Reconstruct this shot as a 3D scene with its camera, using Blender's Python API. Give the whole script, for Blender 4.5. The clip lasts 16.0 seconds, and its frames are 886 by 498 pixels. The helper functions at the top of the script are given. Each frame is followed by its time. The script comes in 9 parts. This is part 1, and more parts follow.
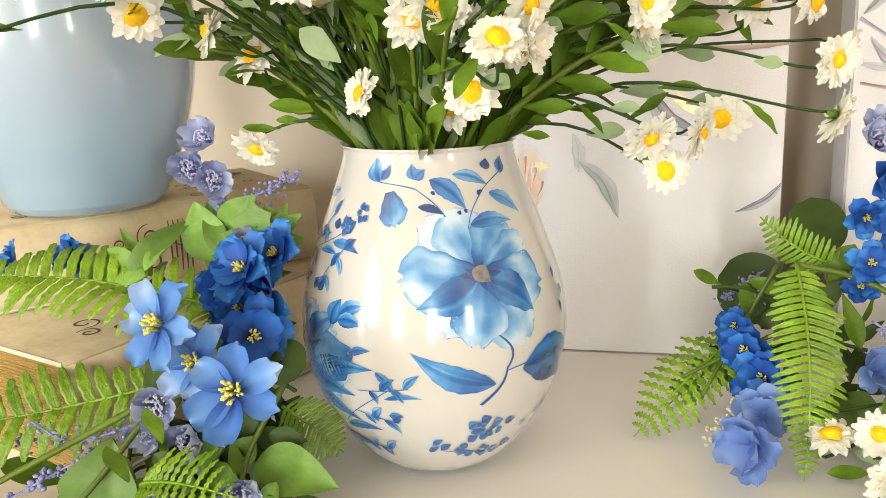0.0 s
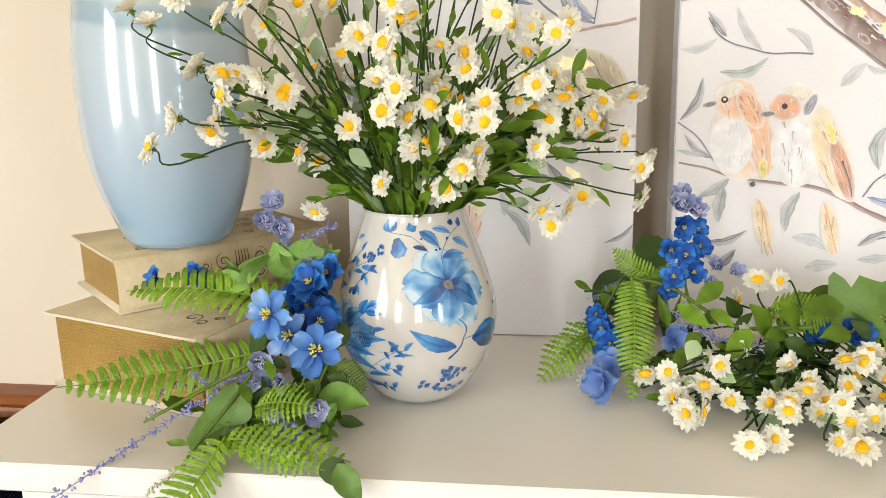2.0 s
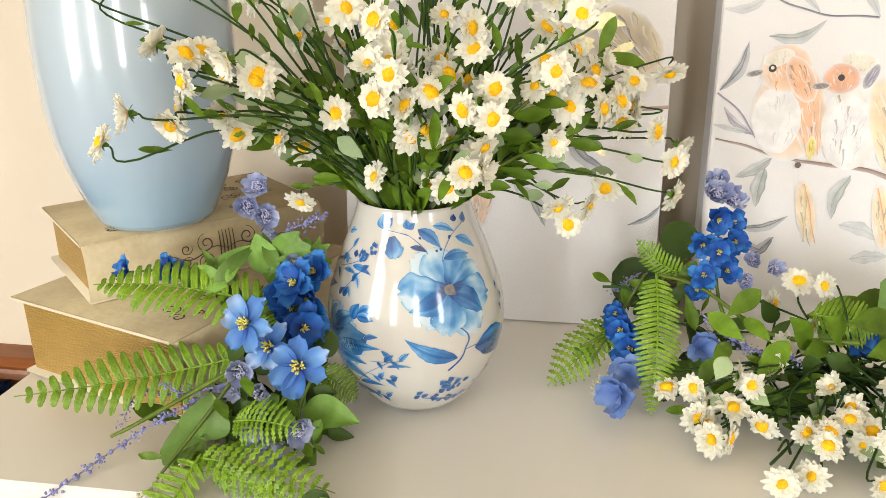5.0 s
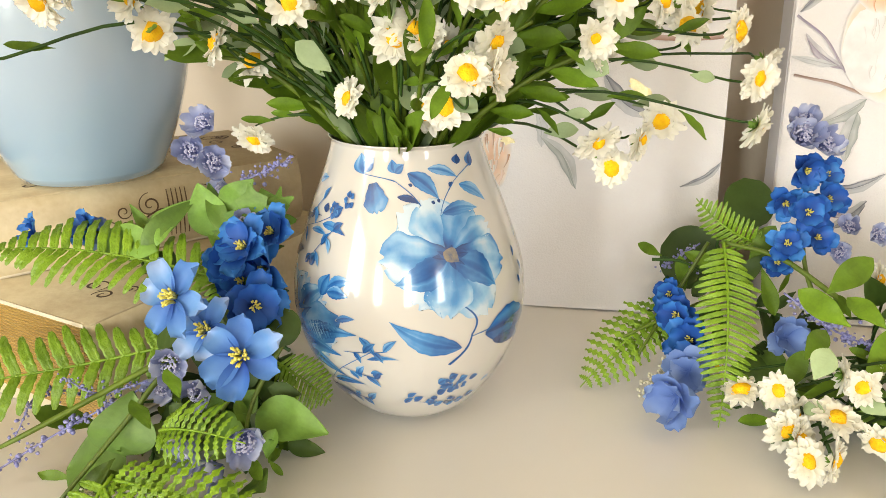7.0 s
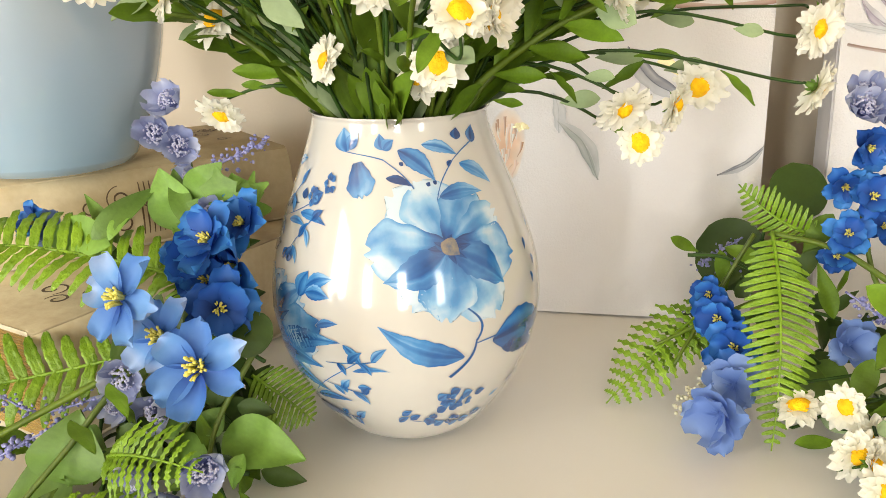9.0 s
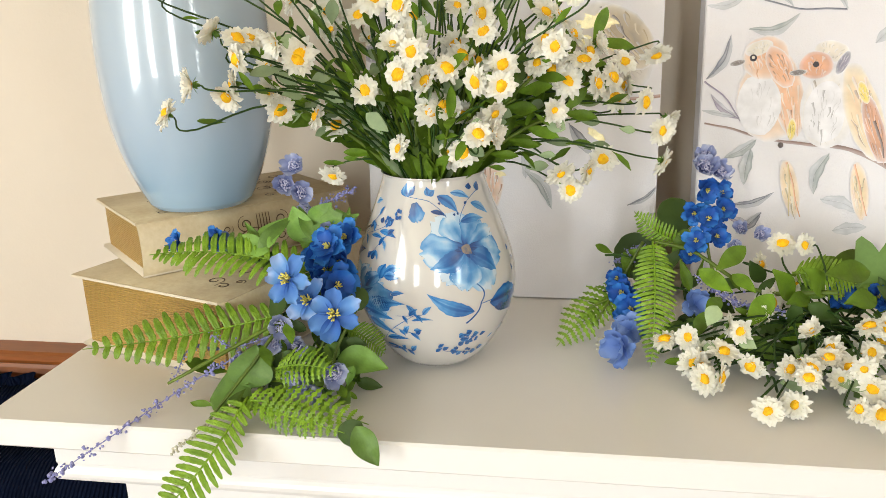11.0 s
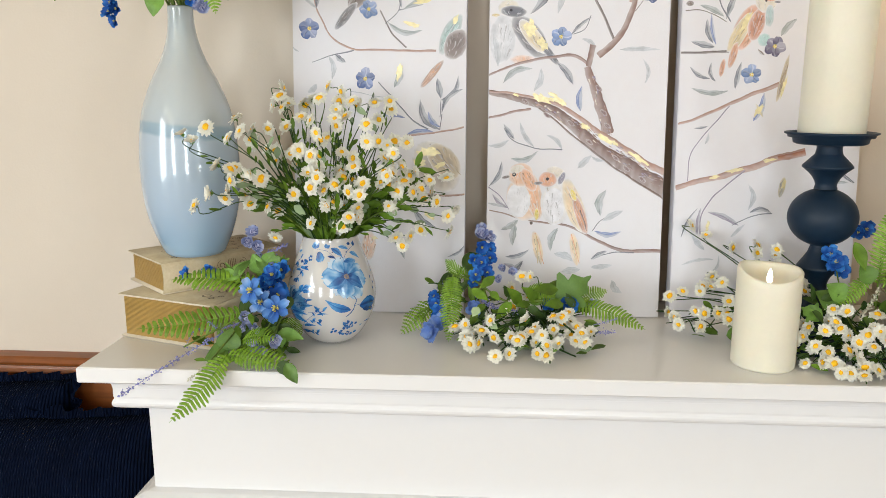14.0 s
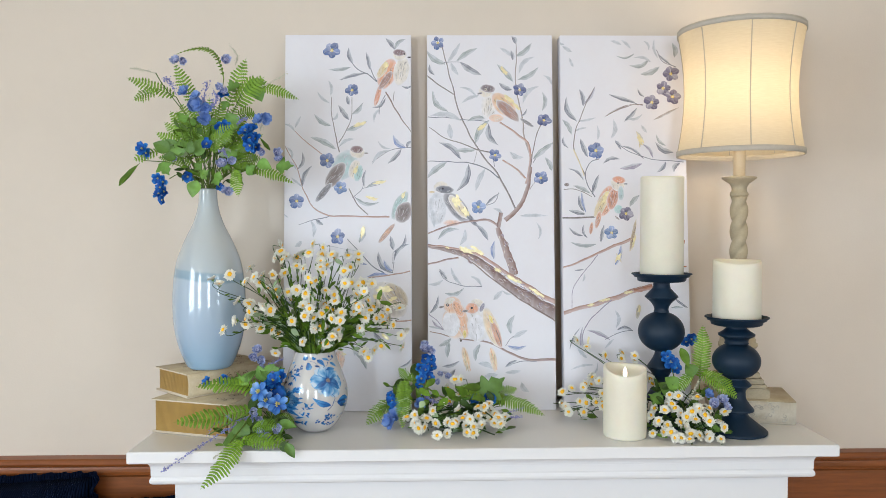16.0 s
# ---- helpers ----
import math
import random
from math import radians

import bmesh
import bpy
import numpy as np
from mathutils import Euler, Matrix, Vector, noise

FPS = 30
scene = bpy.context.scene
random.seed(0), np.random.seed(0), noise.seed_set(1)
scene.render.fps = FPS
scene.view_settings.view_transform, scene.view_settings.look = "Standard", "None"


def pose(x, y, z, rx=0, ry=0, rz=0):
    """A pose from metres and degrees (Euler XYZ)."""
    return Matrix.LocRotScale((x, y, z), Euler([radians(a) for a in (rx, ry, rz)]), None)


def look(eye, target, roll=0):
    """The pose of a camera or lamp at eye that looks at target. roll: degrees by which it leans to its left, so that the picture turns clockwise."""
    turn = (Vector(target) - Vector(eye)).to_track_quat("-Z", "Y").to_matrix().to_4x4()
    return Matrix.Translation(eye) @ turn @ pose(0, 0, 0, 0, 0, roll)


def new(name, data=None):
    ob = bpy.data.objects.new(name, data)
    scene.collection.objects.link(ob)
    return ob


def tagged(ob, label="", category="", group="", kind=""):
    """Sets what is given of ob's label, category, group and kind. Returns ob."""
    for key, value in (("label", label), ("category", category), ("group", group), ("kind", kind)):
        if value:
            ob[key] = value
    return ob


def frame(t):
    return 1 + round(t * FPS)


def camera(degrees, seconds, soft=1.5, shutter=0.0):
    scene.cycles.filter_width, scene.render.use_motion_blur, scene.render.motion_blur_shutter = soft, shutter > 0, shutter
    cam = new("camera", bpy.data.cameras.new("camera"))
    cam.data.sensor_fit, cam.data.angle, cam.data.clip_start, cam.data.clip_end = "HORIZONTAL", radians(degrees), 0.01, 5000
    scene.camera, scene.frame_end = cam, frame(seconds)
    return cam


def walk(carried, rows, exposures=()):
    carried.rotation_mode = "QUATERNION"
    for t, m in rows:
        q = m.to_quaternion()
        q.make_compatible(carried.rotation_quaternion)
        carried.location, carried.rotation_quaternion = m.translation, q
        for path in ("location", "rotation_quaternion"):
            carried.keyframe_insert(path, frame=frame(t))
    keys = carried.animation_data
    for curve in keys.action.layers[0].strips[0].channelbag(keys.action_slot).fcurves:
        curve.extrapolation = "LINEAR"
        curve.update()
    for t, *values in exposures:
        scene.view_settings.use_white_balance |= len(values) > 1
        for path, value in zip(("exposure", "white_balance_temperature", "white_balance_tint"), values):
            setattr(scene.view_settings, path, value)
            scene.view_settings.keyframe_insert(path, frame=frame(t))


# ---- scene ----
cam = camera(60.34, 16.0, soft=0.5)
PATH = [
    (0, (-0.2665, -0.2167, 1.4617), (-0.6835, 1.6782, 0.9760), -2.05),
    (0.5, (-0.2622, -0.2694, 1.4822), (-0.6411, 1.6372, 1.0117), -1.78),
    (1, (-0.2562, -0.3437, 1.5095), (-0.5829, 1.5732, 1.0420), -1.29),
    (1.5, (-0.2515, -0.4202, 1.5310), (-0.5372, 1.5060, 1.0750), -1.16),
    (2, (-0.2518, -0.4737, 1.5383), (-0.4946, 1.4551, 1.0681), -0.95),
    (2.5, (-0.2573, -0.4957, 1.5467), (-0.4692, 1.4318, 1.0571), -0.84),
    (3, (-0.2550, -0.4898, 1.5663), (-0.4683, 1.4238, 1.0252), -0.80),
    (3.5, (-0.2564, -0.4521, 1.5833), (-0.4864, 1.4426, 0.9858), -0.55),
    (4, (-0.2537, -0.4252, 1.5838), (-0.5066, 1.4528, 0.9441), -0.40),
    (4.2, (-0.2512, -0.4199, 1.5905), (-0.5070, 1.4495, 0.9270), -0.39),
    (6.3, (-0.2569, -0.3015, 1.5270), (-0.5744, 1.5524, 0.8472), -0.08),
    (6.5, (-0.2605, -0.2883, 1.5193), (-0.5771, 1.5666, 0.8417), -0.18),
    (7, (-0.2582, -0.2624, 1.5039), (-0.5932, 1.5931, 0.8368), -0.60),
    (7.5, (-0.2587, -0.2381, 1.4883), (-0.6173, 1.6175, 0.8340), -1.12),
    (8, (-0.2622, -0.2209, 1.4753), (-0.6350, 1.6365, 0.8340), -1.53),
    (8.5, (-0.2592, -0.2086, 1.4699), (-0.6420, 1.6505, 0.8395), -1.65),
    (9, (-0.2572, -0.2053, 1.4723), (-0.6531, 1.6517, 0.8440), -1.66),
    (9.2, (-0.2569, -0.2081, 1.4733), (-0.6522, 1.6506, 0.8496), -1.63),
    (11.3, (-0.2428, -0.5217, 1.5547), (-0.5298, 1.3739, 0.9854), -1.51),
    (11.5, (-0.2461, -0.5531, 1.5609), (-0.5123, 1.3475, 0.9983), -1.47),
    (12, (-0.2561, -0.6193, 1.5807), (-0.4813, 1.2944, 1.0452), -1.23),
    (12.5, (-0.2457, -0.6715, 1.5907), (-0.4458, 1.2497, 1.0722), -0.84),
    (13, (-0.1850, -0.7769, 1.6092), (-0.3753, 1.1505, 1.1105), -0.42),
    (13.5, (-0.1143, -0.8974, 1.6213), (-0.2873, 1.0428, 1.1680), -0.19),
    (14, (-0.0975, -1.0016, 1.6438), (-0.2327, 0.9517, 1.2357), 0.08),
    (14.5, (-0.1082, -1.1486, 1.6553), (-0.1990, 0.8205, 1.3168), 0.08),
    (15, (-0.1136, -1.3012, 1.6706), (-0.1511, 0.6835, 1.4259), -0.04),
    (15.5, (-0.1121, -1.4181, 1.6860), (-0.1029, 0.5765, 1.5399), -0.09),
    (16, (-0.1100, -1.4771, 1.6922), (-0.0724, 0.5214, 1.6273), -0.17),
]
walk(cam, [(t, look(eye, target, roll)) for t, eye, target, roll in PATH], [(0, 0.62, 7500, 10), (0.5, 0.54, 7450, 10), (1.5, 0.35, 7150, 10), (3.5, 0.22, 6950, 10), (4.2, 0.27, 7050, 10), (6.3, 0.50, 7550, 10), (7.5, 0.57, 7700, 10), (9.2, 0.58, 7650, 10), (11.3, 0.15, 6850, 10), (13, 0.02, 6550, 10), (15, -0.09, 6350, 10), (16, -0.14, 5950, 10)])

# ---- light ----
world = bpy.data.worlds.new("sky")
scene.world = world
world.use_nodes = True
wn = world.node_tree.nodes
sky = wn.new("ShaderNodeTexSky")
sky.sky_type = "NISHITA"
sky.sun_disc = False
sky.sun_elevation, sky.sun_rotation = radians(38), radians(210)
world.node_tree.links.new(sky.outputs[0], wn["Background"].inputs[0])
wn["Background"].inputs[1].default_value = 0.12


def area_lamp(name, eye, target, w, h, watts, colour):
    d = bpy.data.lights.new(name, "AREA")
    d.shape, d.size, d.size_y, d.energy, d.color = "RECTANGLE", w, h, watts, colour
    ob = new(name, d)
    ob.matrix_world = look(eye, target)
    return ob


# daylight in the window openings: one in each side wall, two behind the camera
area_lamp("window_daylight", (-2.36, -2.05, 1.72), (0.0, -2.05, 1.45), 1.1, 1.25, 48, (0.87, 0.95, 1.0))
area_lamp("window_daylight", (-1.55, -3.56, 1.70), (-1.2, 0, 1.4), 0.44, 1.35, 33, (0.87, 0.95, 1.0))
area_lamp("window_daylight", (0.35, -3.56, 1.70), (0.3, 0, 1.4), 0.44, 1.35, 30, (0.87, 0.95, 1.0))
area_lamp("window_daylight", (2.37, -2.93, 1.70), (0.6, 0, 1.4), 0.44, 1.35, 20, (0.87, 0.95, 1.0))
bulb_light = bpy.data.lights.new("lamp_bulb", "POINT")
bulb_light.energy, bulb_light.color, bulb_light.shadow_soft_size = 1.25, (1.0, 0.75, 0.45), 0.06
bulb_lamp = new("lamp_bulb", bulb_light)
bulb_lamp.location = (0.600, 0.255, 1.99)

# ---- materials ----


def mat(name, base, rough=0.5, metal=0.0, var=0.06, scale=30.0, bump=0.0, bump_scale=200.0, coat=0.0, sss=0.0, sheen=0.0, tint=None, rnd=0.0, spec=0.5):
    """A painted or natural surface: base colour with mottling at two scales, fine bump, optional gloss coat."""
    m = bpy.data.materials.new(name)
    m.use_nodes = True
    n, l = m.node_tree.nodes, m.node_tree.links
    b = n["Principled BSDF"]
    tc = n.new("ShaderNodeTexCoord")
    n1 = n.new("ShaderNodeTexNoise")
    n1.inputs["Scale"].default_value, n1.inputs["Detail"].default_value = scale, 5
    l.new(tc.outputs["Object"], n1.inputs["Vector"])
    n2 = n.new("ShaderNodeTexNoise")
    n2.inputs["Scale"].default_value, n2.inputs["Detail"].default_value = scale * 9, 3
    l.new(tc.outputs["Object"], n2.inputs["Vector"])
    add = n.new("ShaderNodeMath")
    add.operation = "MULTIPLY_ADD"
    add.inputs[1].default_value, add.inputs[2].default_value = 0.35, 0.0
    l.new(n2.outputs["Fac"], add.inputs[0])
    s = n.new("ShaderNodeMath")
    s.operation = "ADD"
    l.new(n1.outputs["Fac"], s.inputs[0])
    l.new(add.outputs[0], s.inputs[1])
    mr = n.new("ShaderNodeMapRange")
    mr.inputs[1].default_value, mr.inputs[2].default_value = 0.4, 0.95
    mr.inputs[3].default_value, mr.inputs[4].default_value = 0.0, 1.0
    l.new(s.outputs[0], mr.inputs[0])
    mix = n.new("ShaderNodeMix")
    mix.data_type = "RGBA"
    t = tint or tuple(max(0, c * (1 - 2.2 * var)) for c in base)
    mix.inputs[6].default_value = (*base, 1)
    mix.inputs[7].default_value = (*t, 1)
    l.new(mr.outputs[0], mix.inputs[0])
    out = mix.outputs[2]
    if rnd:
        oi = n.new("ShaderNodeObjectInfo")
        hs = n.new("ShaderNodeHueSaturation")
        m2 = n.new("ShaderNodeMapRange")
        m2.inputs[3].default_value, m2.inputs[4].default_value = 1 - rnd, 1 + rnd
        l.new(oi.outputs["Random"], m2.inputs[0])
        l.new(m2.outputs[0], hs.inputs["Value"])
        l.new(out, hs.inputs["Color"])
        out = hs.outputs[0]
    l.new(out, b.inputs["Base Color"])
    b.inputs["Roughness"].default_value, b.inputs["Metallic"].default_value = rough, metal
    b.inputs["Specular IOR Level"].default_value = spec
    b.inputs["Coat Weight"].default_value, b.inputs["Coat Roughness"].default_value = coat, 0.06
    if sss:
        b.inputs["Subsurface Weight"].default_value, b.inputs["Subsurface Scale"].default_value = sss, 0.01
        b.inputs["Subsurface Radius"].default_value = (1.0, 0.7, 0.4)
    if sheen:
        b.inputs["Sheen Weight"].default_value = sheen
    if bump:
        bn = n.new("ShaderNodeTexNoise")
        bn.inputs["Scale"].default_value, bn.inputs["Detail"].default_value = bump_scale, 4
        l.new(tc.outputs["Object"], bn.inputs["Vector"])
        bp = n.new("ShaderNodeBump")
        bp.inputs["Strength"].default_value, bp.inputs["Distance"].default_value = bump, 0.002
        l.new(bn.outputs["Fac"], bp.inputs["Height"])
        l.new(bp.outputs[0], b.inputs["Normal"])
    return m


def toned(name, stops, rough=0.55, mottling=0.25, scale=160.0, trans=0.0, coat=0.0, rnd=0.0):
    """A surface whose colour runs along the mesh's own 'tone' attribute (petal base to tip, brush stroke to stroke)."""
    m = bpy.data.materials.new(name)
    m.use_nodes = True
    n, l = m.node_tree.nodes, m.node_tree.links
    b = n["Principled BSDF"]
    at = n.new("ShaderNodeAttribute")
    at.attribute_name = "tone"
    tc = n.new("ShaderNodeTexCoord")
    ns = n.new("ShaderNodeTexNoise")
    ns.inputs["Scale"].default_value, ns.inputs["Detail"].default_value = scale, 4
    l.new(tc.outputs["Object"], ns.inputs["Vector"])
    ma = n.new("ShaderNodeMath")
    ma.operation = "MULTIPLY_ADD"
    ma.inputs[1].default_value = mottling
    l.new(ns.outputs["Fac"], ma.inputs[0])
    sub = n.new("ShaderNodeMath")
    sub.operation = "SUBTRACT"
    sub.inputs[1].default_value = mottling * 0.5
    l.new(at.outputs["Fac"], sub.inputs[0])
    l.new(sub.outputs[0], ma.inputs[2])
    src = ma.outputs[0]
    if rnd:
        oi = n.new("ShaderNodeObjectInfo")
        r2 = n.new("ShaderNodeMath")
        r2.operation = "MULTIPLY_ADD"
        r2.inputs[1].default_value = rnd
        l.new(oi.outputs["Random"], r2.inputs[0])
        l.new(src, r2.inputs[2])
        src = r2.outputs[0]
    cr = n.new("ShaderNodeValToRGB")
    while len(cr.color_ramp.elements) < len(stops):
        cr.color_ramp.elements.new(0.5)
    for e, (p, c) in zip(cr.color_ramp.elements, stops):
        e.position, e.color = p, (*c, 1)
    l.new(src, cr.inputs[0])
    l.new(cr.outputs[0], b.inputs["Base Color"])
    b.inputs["Roughness"].default_value = rough
    b.inputs["Coat Weight"].default_value, b.inputs["Coat Roughness"].default_value = coat, 0.06
    if trans:
        tr = n.new("ShaderNodeBsdfTranslucent")
        l.new(cr.outputs[0], tr.inputs[0])
        mx = n.new("ShaderNodeMixShader")
        mx.inputs[0].default_value = trans
        l.new(b.outputs[0], mx.inputs[1])
        l.new(tr.outputs[0], mx.inputs[2])
        l.new(mx.outputs[0], n["Material Output"].inputs[0])
    return m


def painted(name, rough=0.6, metal=0.0):
    """Brushed artist's paint: the colour laid on with each stroke, streaked along a fine grain."""
    m = bpy.data.materials.new(name)
    m.use_nodes = True
    n, l = m.node_tree.nodes, m.node_tree.links
    b = n["Principled BSDF"]
    at = n.new("ShaderNodeAttribute")
    at.attribute_name = "pigment"
    tc = n.new("ShaderNodeTexCoord")
    ns = n.new("ShaderNodeTexNoise")
    ns.inputs["Scale"].default_value, ns.inputs["Detail"].default_value = 70, 8
    l.new(tc.outputs["Object"], ns.inputs["Vector"])
    hs = n.new("ShaderNodeHueSaturation")
    mr = n.new("ShaderNodeMapRange")
    mr.inputs[1].default_value, mr.inputs[2].default_value = 0.3, 0.7
    mr.inputs[3].default_value, mr.inputs[4].default_value = 0.88, 1.12
    l.new(ns.outputs["Fac"], mr.inputs[0])
    l.new(mr.outputs[0], hs.inputs["Value"])
    l.new(at.outputs["Color"], hs.inputs["Color"])
    l.new(hs.outputs[0], b.inputs["Base Color"])
    b.inputs["Roughness"].default_value, b.inputs["Metallic"].default_value = rough, metal
    return m


M_WALL = mat("wall_paint", (0.70, 0.625, 0.54), 0.85, var=0.02, scale=3, bump=0.12, bump_scale=260)
M_WHITE = mat("white_gloss_paint", (0.775, 0.77, 0.775), 0.35, var=0.012, scale=6, bump=0.03, bump_scale=60, coat=0.15)
# cream tint chosen to warm the light bounced onto the shelf top
M_CEIL = mat("ceiling_paint", (0.85, 0.73, 0.50), 0.9, var=0.02, scale=4)
M_FLOOR = mat("oak_floor", (0.26, 0.15, 0.075), 0.4, var=0.2, scale=5)
M_NAVY = mat("navy_matte", (0.005, 0.021, 0.047), 0.5, var=0.12, scale=25, bump=0.06, bump_scale=300, spec=0.32)
M_CANVAS = mat("primed_canvas", (0.78, 0.78, 0.84), 0.75, var=0.03, scale=9, bump=0.25, bump_scale=900, tint=(0.76, 0.74, 0.79))
M_CANVAS_SIDE = mat("raw_stretcher_wood", (0.62, 0.33, 0.11), 0.7, var=0.2, scale=20)
M_PAINT = painted("artist_paint")
M_FOIL = mat("gold_leaf", (0.95, 0.85, 0.52), 0.35, metal=0.35, var=0.15, scale=120, bump=0.4, bump_scale=300)
M_JUG = mat("cream_glazed_ceramic", (0.56, 0.55, 0.54), 0.12, var=0.015, scale=12, coat=0.8)
M_DECAL = toned("blue_transferware", [(0.0, (0.50, 0.62, 0.74)), (0.18, (0.23, 0.45, 0.70)), (0.42, (0.05, 0.235, 0.54)), (0.7, (0.014, 0.11, 0.36)), (1.0, (0.008, 0.045, 0.18))], 0.16, 0.34, 130, coat=0.8)
M_DECAL_CORE = mat("ochre_flower_core", (0.33, 0.26, 0.16), 0.2, var=0.3, scale=250, tint=(0.05, 0.10, 0.2), coat=0.6)
M_CANDLE = mat("ivory_wax", (0.80, 0.76, 0.63), 0.45, var=0.03, scale=20, sss=0.25, bump=0.08, bump_scale=60)
M_BEIGE = mat("linen_trim", (0.52, 0.48, 0.41), 0.85, var=0.06, scale=80, bump=0.3, bump_scale=900)
M_LAMPWOOD = mat("limed_carved_wood", (0.50, 0.42, 0.28), 0.55, var=0.14, scale=30, bump=0.15, bump_scale=120)
M_PAGES = mat("gilt_page_edge", (0.50, 0.31, 0.085), 0.5, var=0.1, scale=12)
M_COVER = mat("antique_cover_paper", (0.50, 0.42, 0.27), 0.6, var=0.16, scale=22, tint=(0.33, 0.25, 0.15), bump=0.2, bump_scale=140)
M_BOARD = mat("cream_board_edge", (0.68, 0.60, 0.47), 0.6, var=0.06, scale=40)
M_SPINE = mat("parchment_spine", (0.60, 0.52, 0.36), 0.55, var=0.13, scale=26, tint=(0.42, 0.33, 0.20), bump=0.15, bump_scale=120)
M_INK = mat("brown_ornament_ink", (0.12, 0.07, 0.035), 0.55, var=0.2, scale=90)
M_PRINT = mat("faded_grey_print", (0.34, 0.31, 0.26), 0.7, var=0.3, scale=60, tint=(0.60, 0.57, 0.50))
M_PALE_COVER = mat("faded_paper_cover", (0.66, 0.62, 0.53), 0.7, var=0.2, scale=30, tint=(0.46, 0.41, 0.32))
M_PETAL = toned("white_silk_petal", [(0.0, (0.78, 0.72, 0.36)), (0.22, (0.90, 0.885, 0.78)), (1.0, (0.93, 0.925, 0.88))], 0.7, 0.12, 300, trans=0.38)
M_YELLOW = mat("yellow_flower_center", (0.95, 0.60, 0.008), 0.7, var=0.22, scale=350, tint=(0.90, 0.40, 0.003), bump=0.6, bump_scale=700, rnd=0.12)
M_STEM = mat("dark_green_stem", (0.030, 0.080, 0.013), 0.5, var=0.2, scale=60, rnd=0.3, spec=0.3)
M_STEM_LIGHT = mat("olive_stem", (0.11, 0.18, 0.014), 0.5, var=0.2, scale=60, rnd=0.2)
M_CALYX = mat("green_calyx", (0.13, 0.27, 0.03), 0.6, var=0.2, scale=90)
M_LEAF = mat("fresh_green_leaf", (0.125, 0.235, 0.018), 0.5, var=0.2, scale=60, spec=0.3, rnd=0.4, bump=0.15, bump_scale=160)
M_LEAF_PALE = mat("grey_green_leaf", (0.33, 0.44, 0.25), 0.6, var=0.1, scale=60, rnd=0.15, bump=0.1, bump_scale=160)
M_IVY = mat("light_green_leaf", (0.185, 0.36, 0.065), 0.5, var=0.2, scale=50, spec=0.4, rnd=0.35, bump=0.2, bump_scale=120)
# round leaves, and the dark leaves added as shade inside the sprays
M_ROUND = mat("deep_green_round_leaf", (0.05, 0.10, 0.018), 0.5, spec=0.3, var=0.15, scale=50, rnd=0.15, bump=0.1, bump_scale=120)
M_FERN = mat("fern_green", (0.25, 0.43, 0.03), 0.42, var=0.2, scale=90, rnd=0.15, bump=0.6, bump_scale=330, tint=(0.10, 0.21, 0.008))
M_BLUE = toned("sky_blue_silk_petal", [(0.0, (0.012, 0.065, 0.37)), (0.3, (0.048, 0.175, 0.56)), (0.7, (0.135, 0.33, 0.71)), (1.0, (0.36, 0.51, 0.82))], 0.6, 0.6, 75, trans=0.2, rnd=0.12)
M_ROYAL = toned("royal_blue_silk_petal", [(0.0, (0.004, 0.028, 0.19)), (0.5, (0.009, 0.10, 0.45)), (1.0, (0.035, 0.24, 0.66))], 0.6, 0.35, 90, trans=0.15, rnd=0.12)
M_PALEBLUE = toned("pale_blue_silk_petal", [(0.0, (0.08, 0.17, 0.50)), (0.5, (0.18, 0.30, 0.64)), (1.0, (0.30, 0.43, 0.74))], 0.7, 0.3, 90, trans=0.25)
M_LILAC = toned("lilac_silk_petal", [(0.0, (0.09, 0.11, 0.30)), (0.4, (0.30, 0.35, 0.60)), (0.85, (0.60, 0.65, 0.82)), (1.0, (0.22, 0.28, 0.54))], 0.7, 0.45, 160, trans=0.2)
M_BEAD = mat("frosted_violet_bead", (0.74, 0.75, 0.90), 0.35, var=0.3, scale=500, tint=(0.10, 0.11, 0.34))
M_LAVENDER = mat("lavender_bead", (0.42, 0.43, 0.72), 0.5, var=0.3, scale=500, tint=(0.08, 0.09, 0.36))
M_WHITEBEAD = mat("white_bead", (0.70, 0.68, 0.58), 0.6, var=0.2, scale=400, tint=(0.42, 0.42, 0.30))
M_STAMEN = mat("yellow_stamen", (0.88, 0.80, 0.20), 0.6, var=0.2, scale=400)
M_BRASS = mat("aged_brass", (0.25, 0.19, 0.10), 0.45, metal=0.7, var=0.2, scale=60)


def wood_rail_material():
    m = mat("stained_oak", (0.30, 0.088, 0.018), 0.42, var=0.2, scale=12, coat=0.08)
    n, l = m.node_tree.nodes, m.node_tree.links
    mp = n.new("ShaderNodeMapping")
    mp.inputs["Scale"].default_value = (0.6, 6, 9)
    tc = [x for x in n if x.type == "TEX_COORD"][0]
    l.new(tc.outputs["Object"], mp.inputs[0])
    for x in [x for x in n if x.type == "TEX_NOISE"]:
        l.new(mp.outputs[0], x.inputs["Vector"])
    return m


M_WOOD = wood_rail_material()


def page_lines(m):
    """Thin stacked sheets: fine bands across the height of the book."""
    n, l = m.node_tree.nodes, m.node_tree.links
    tc = [x for x in n if x.type == "TEX_COORD"][0]
    w = n.new("ShaderNodeTexWave")
    w.bands_direction = "Z"
    w.inputs["Scale"].default_value, w.inputs["Distortion"].default_value = 150, 0.8
    w.inputs["Detail"].default_value, w.inputs["Detail Scale"].default_value = 3, 8
    l.new(tc.outputs["Object"], w.inputs["Vector"])
    bp = n.new("ShaderNodeBump")
    bp.inputs["Strength"].default_value, bp.inputs["Distance"].default_value = 0.9, 0.0012
    l.new(w.outputs["Fac"], bp.inputs["Height"])
    l.new(bp.outputs[0], n["Principled BSDF"].inputs["Normal"])


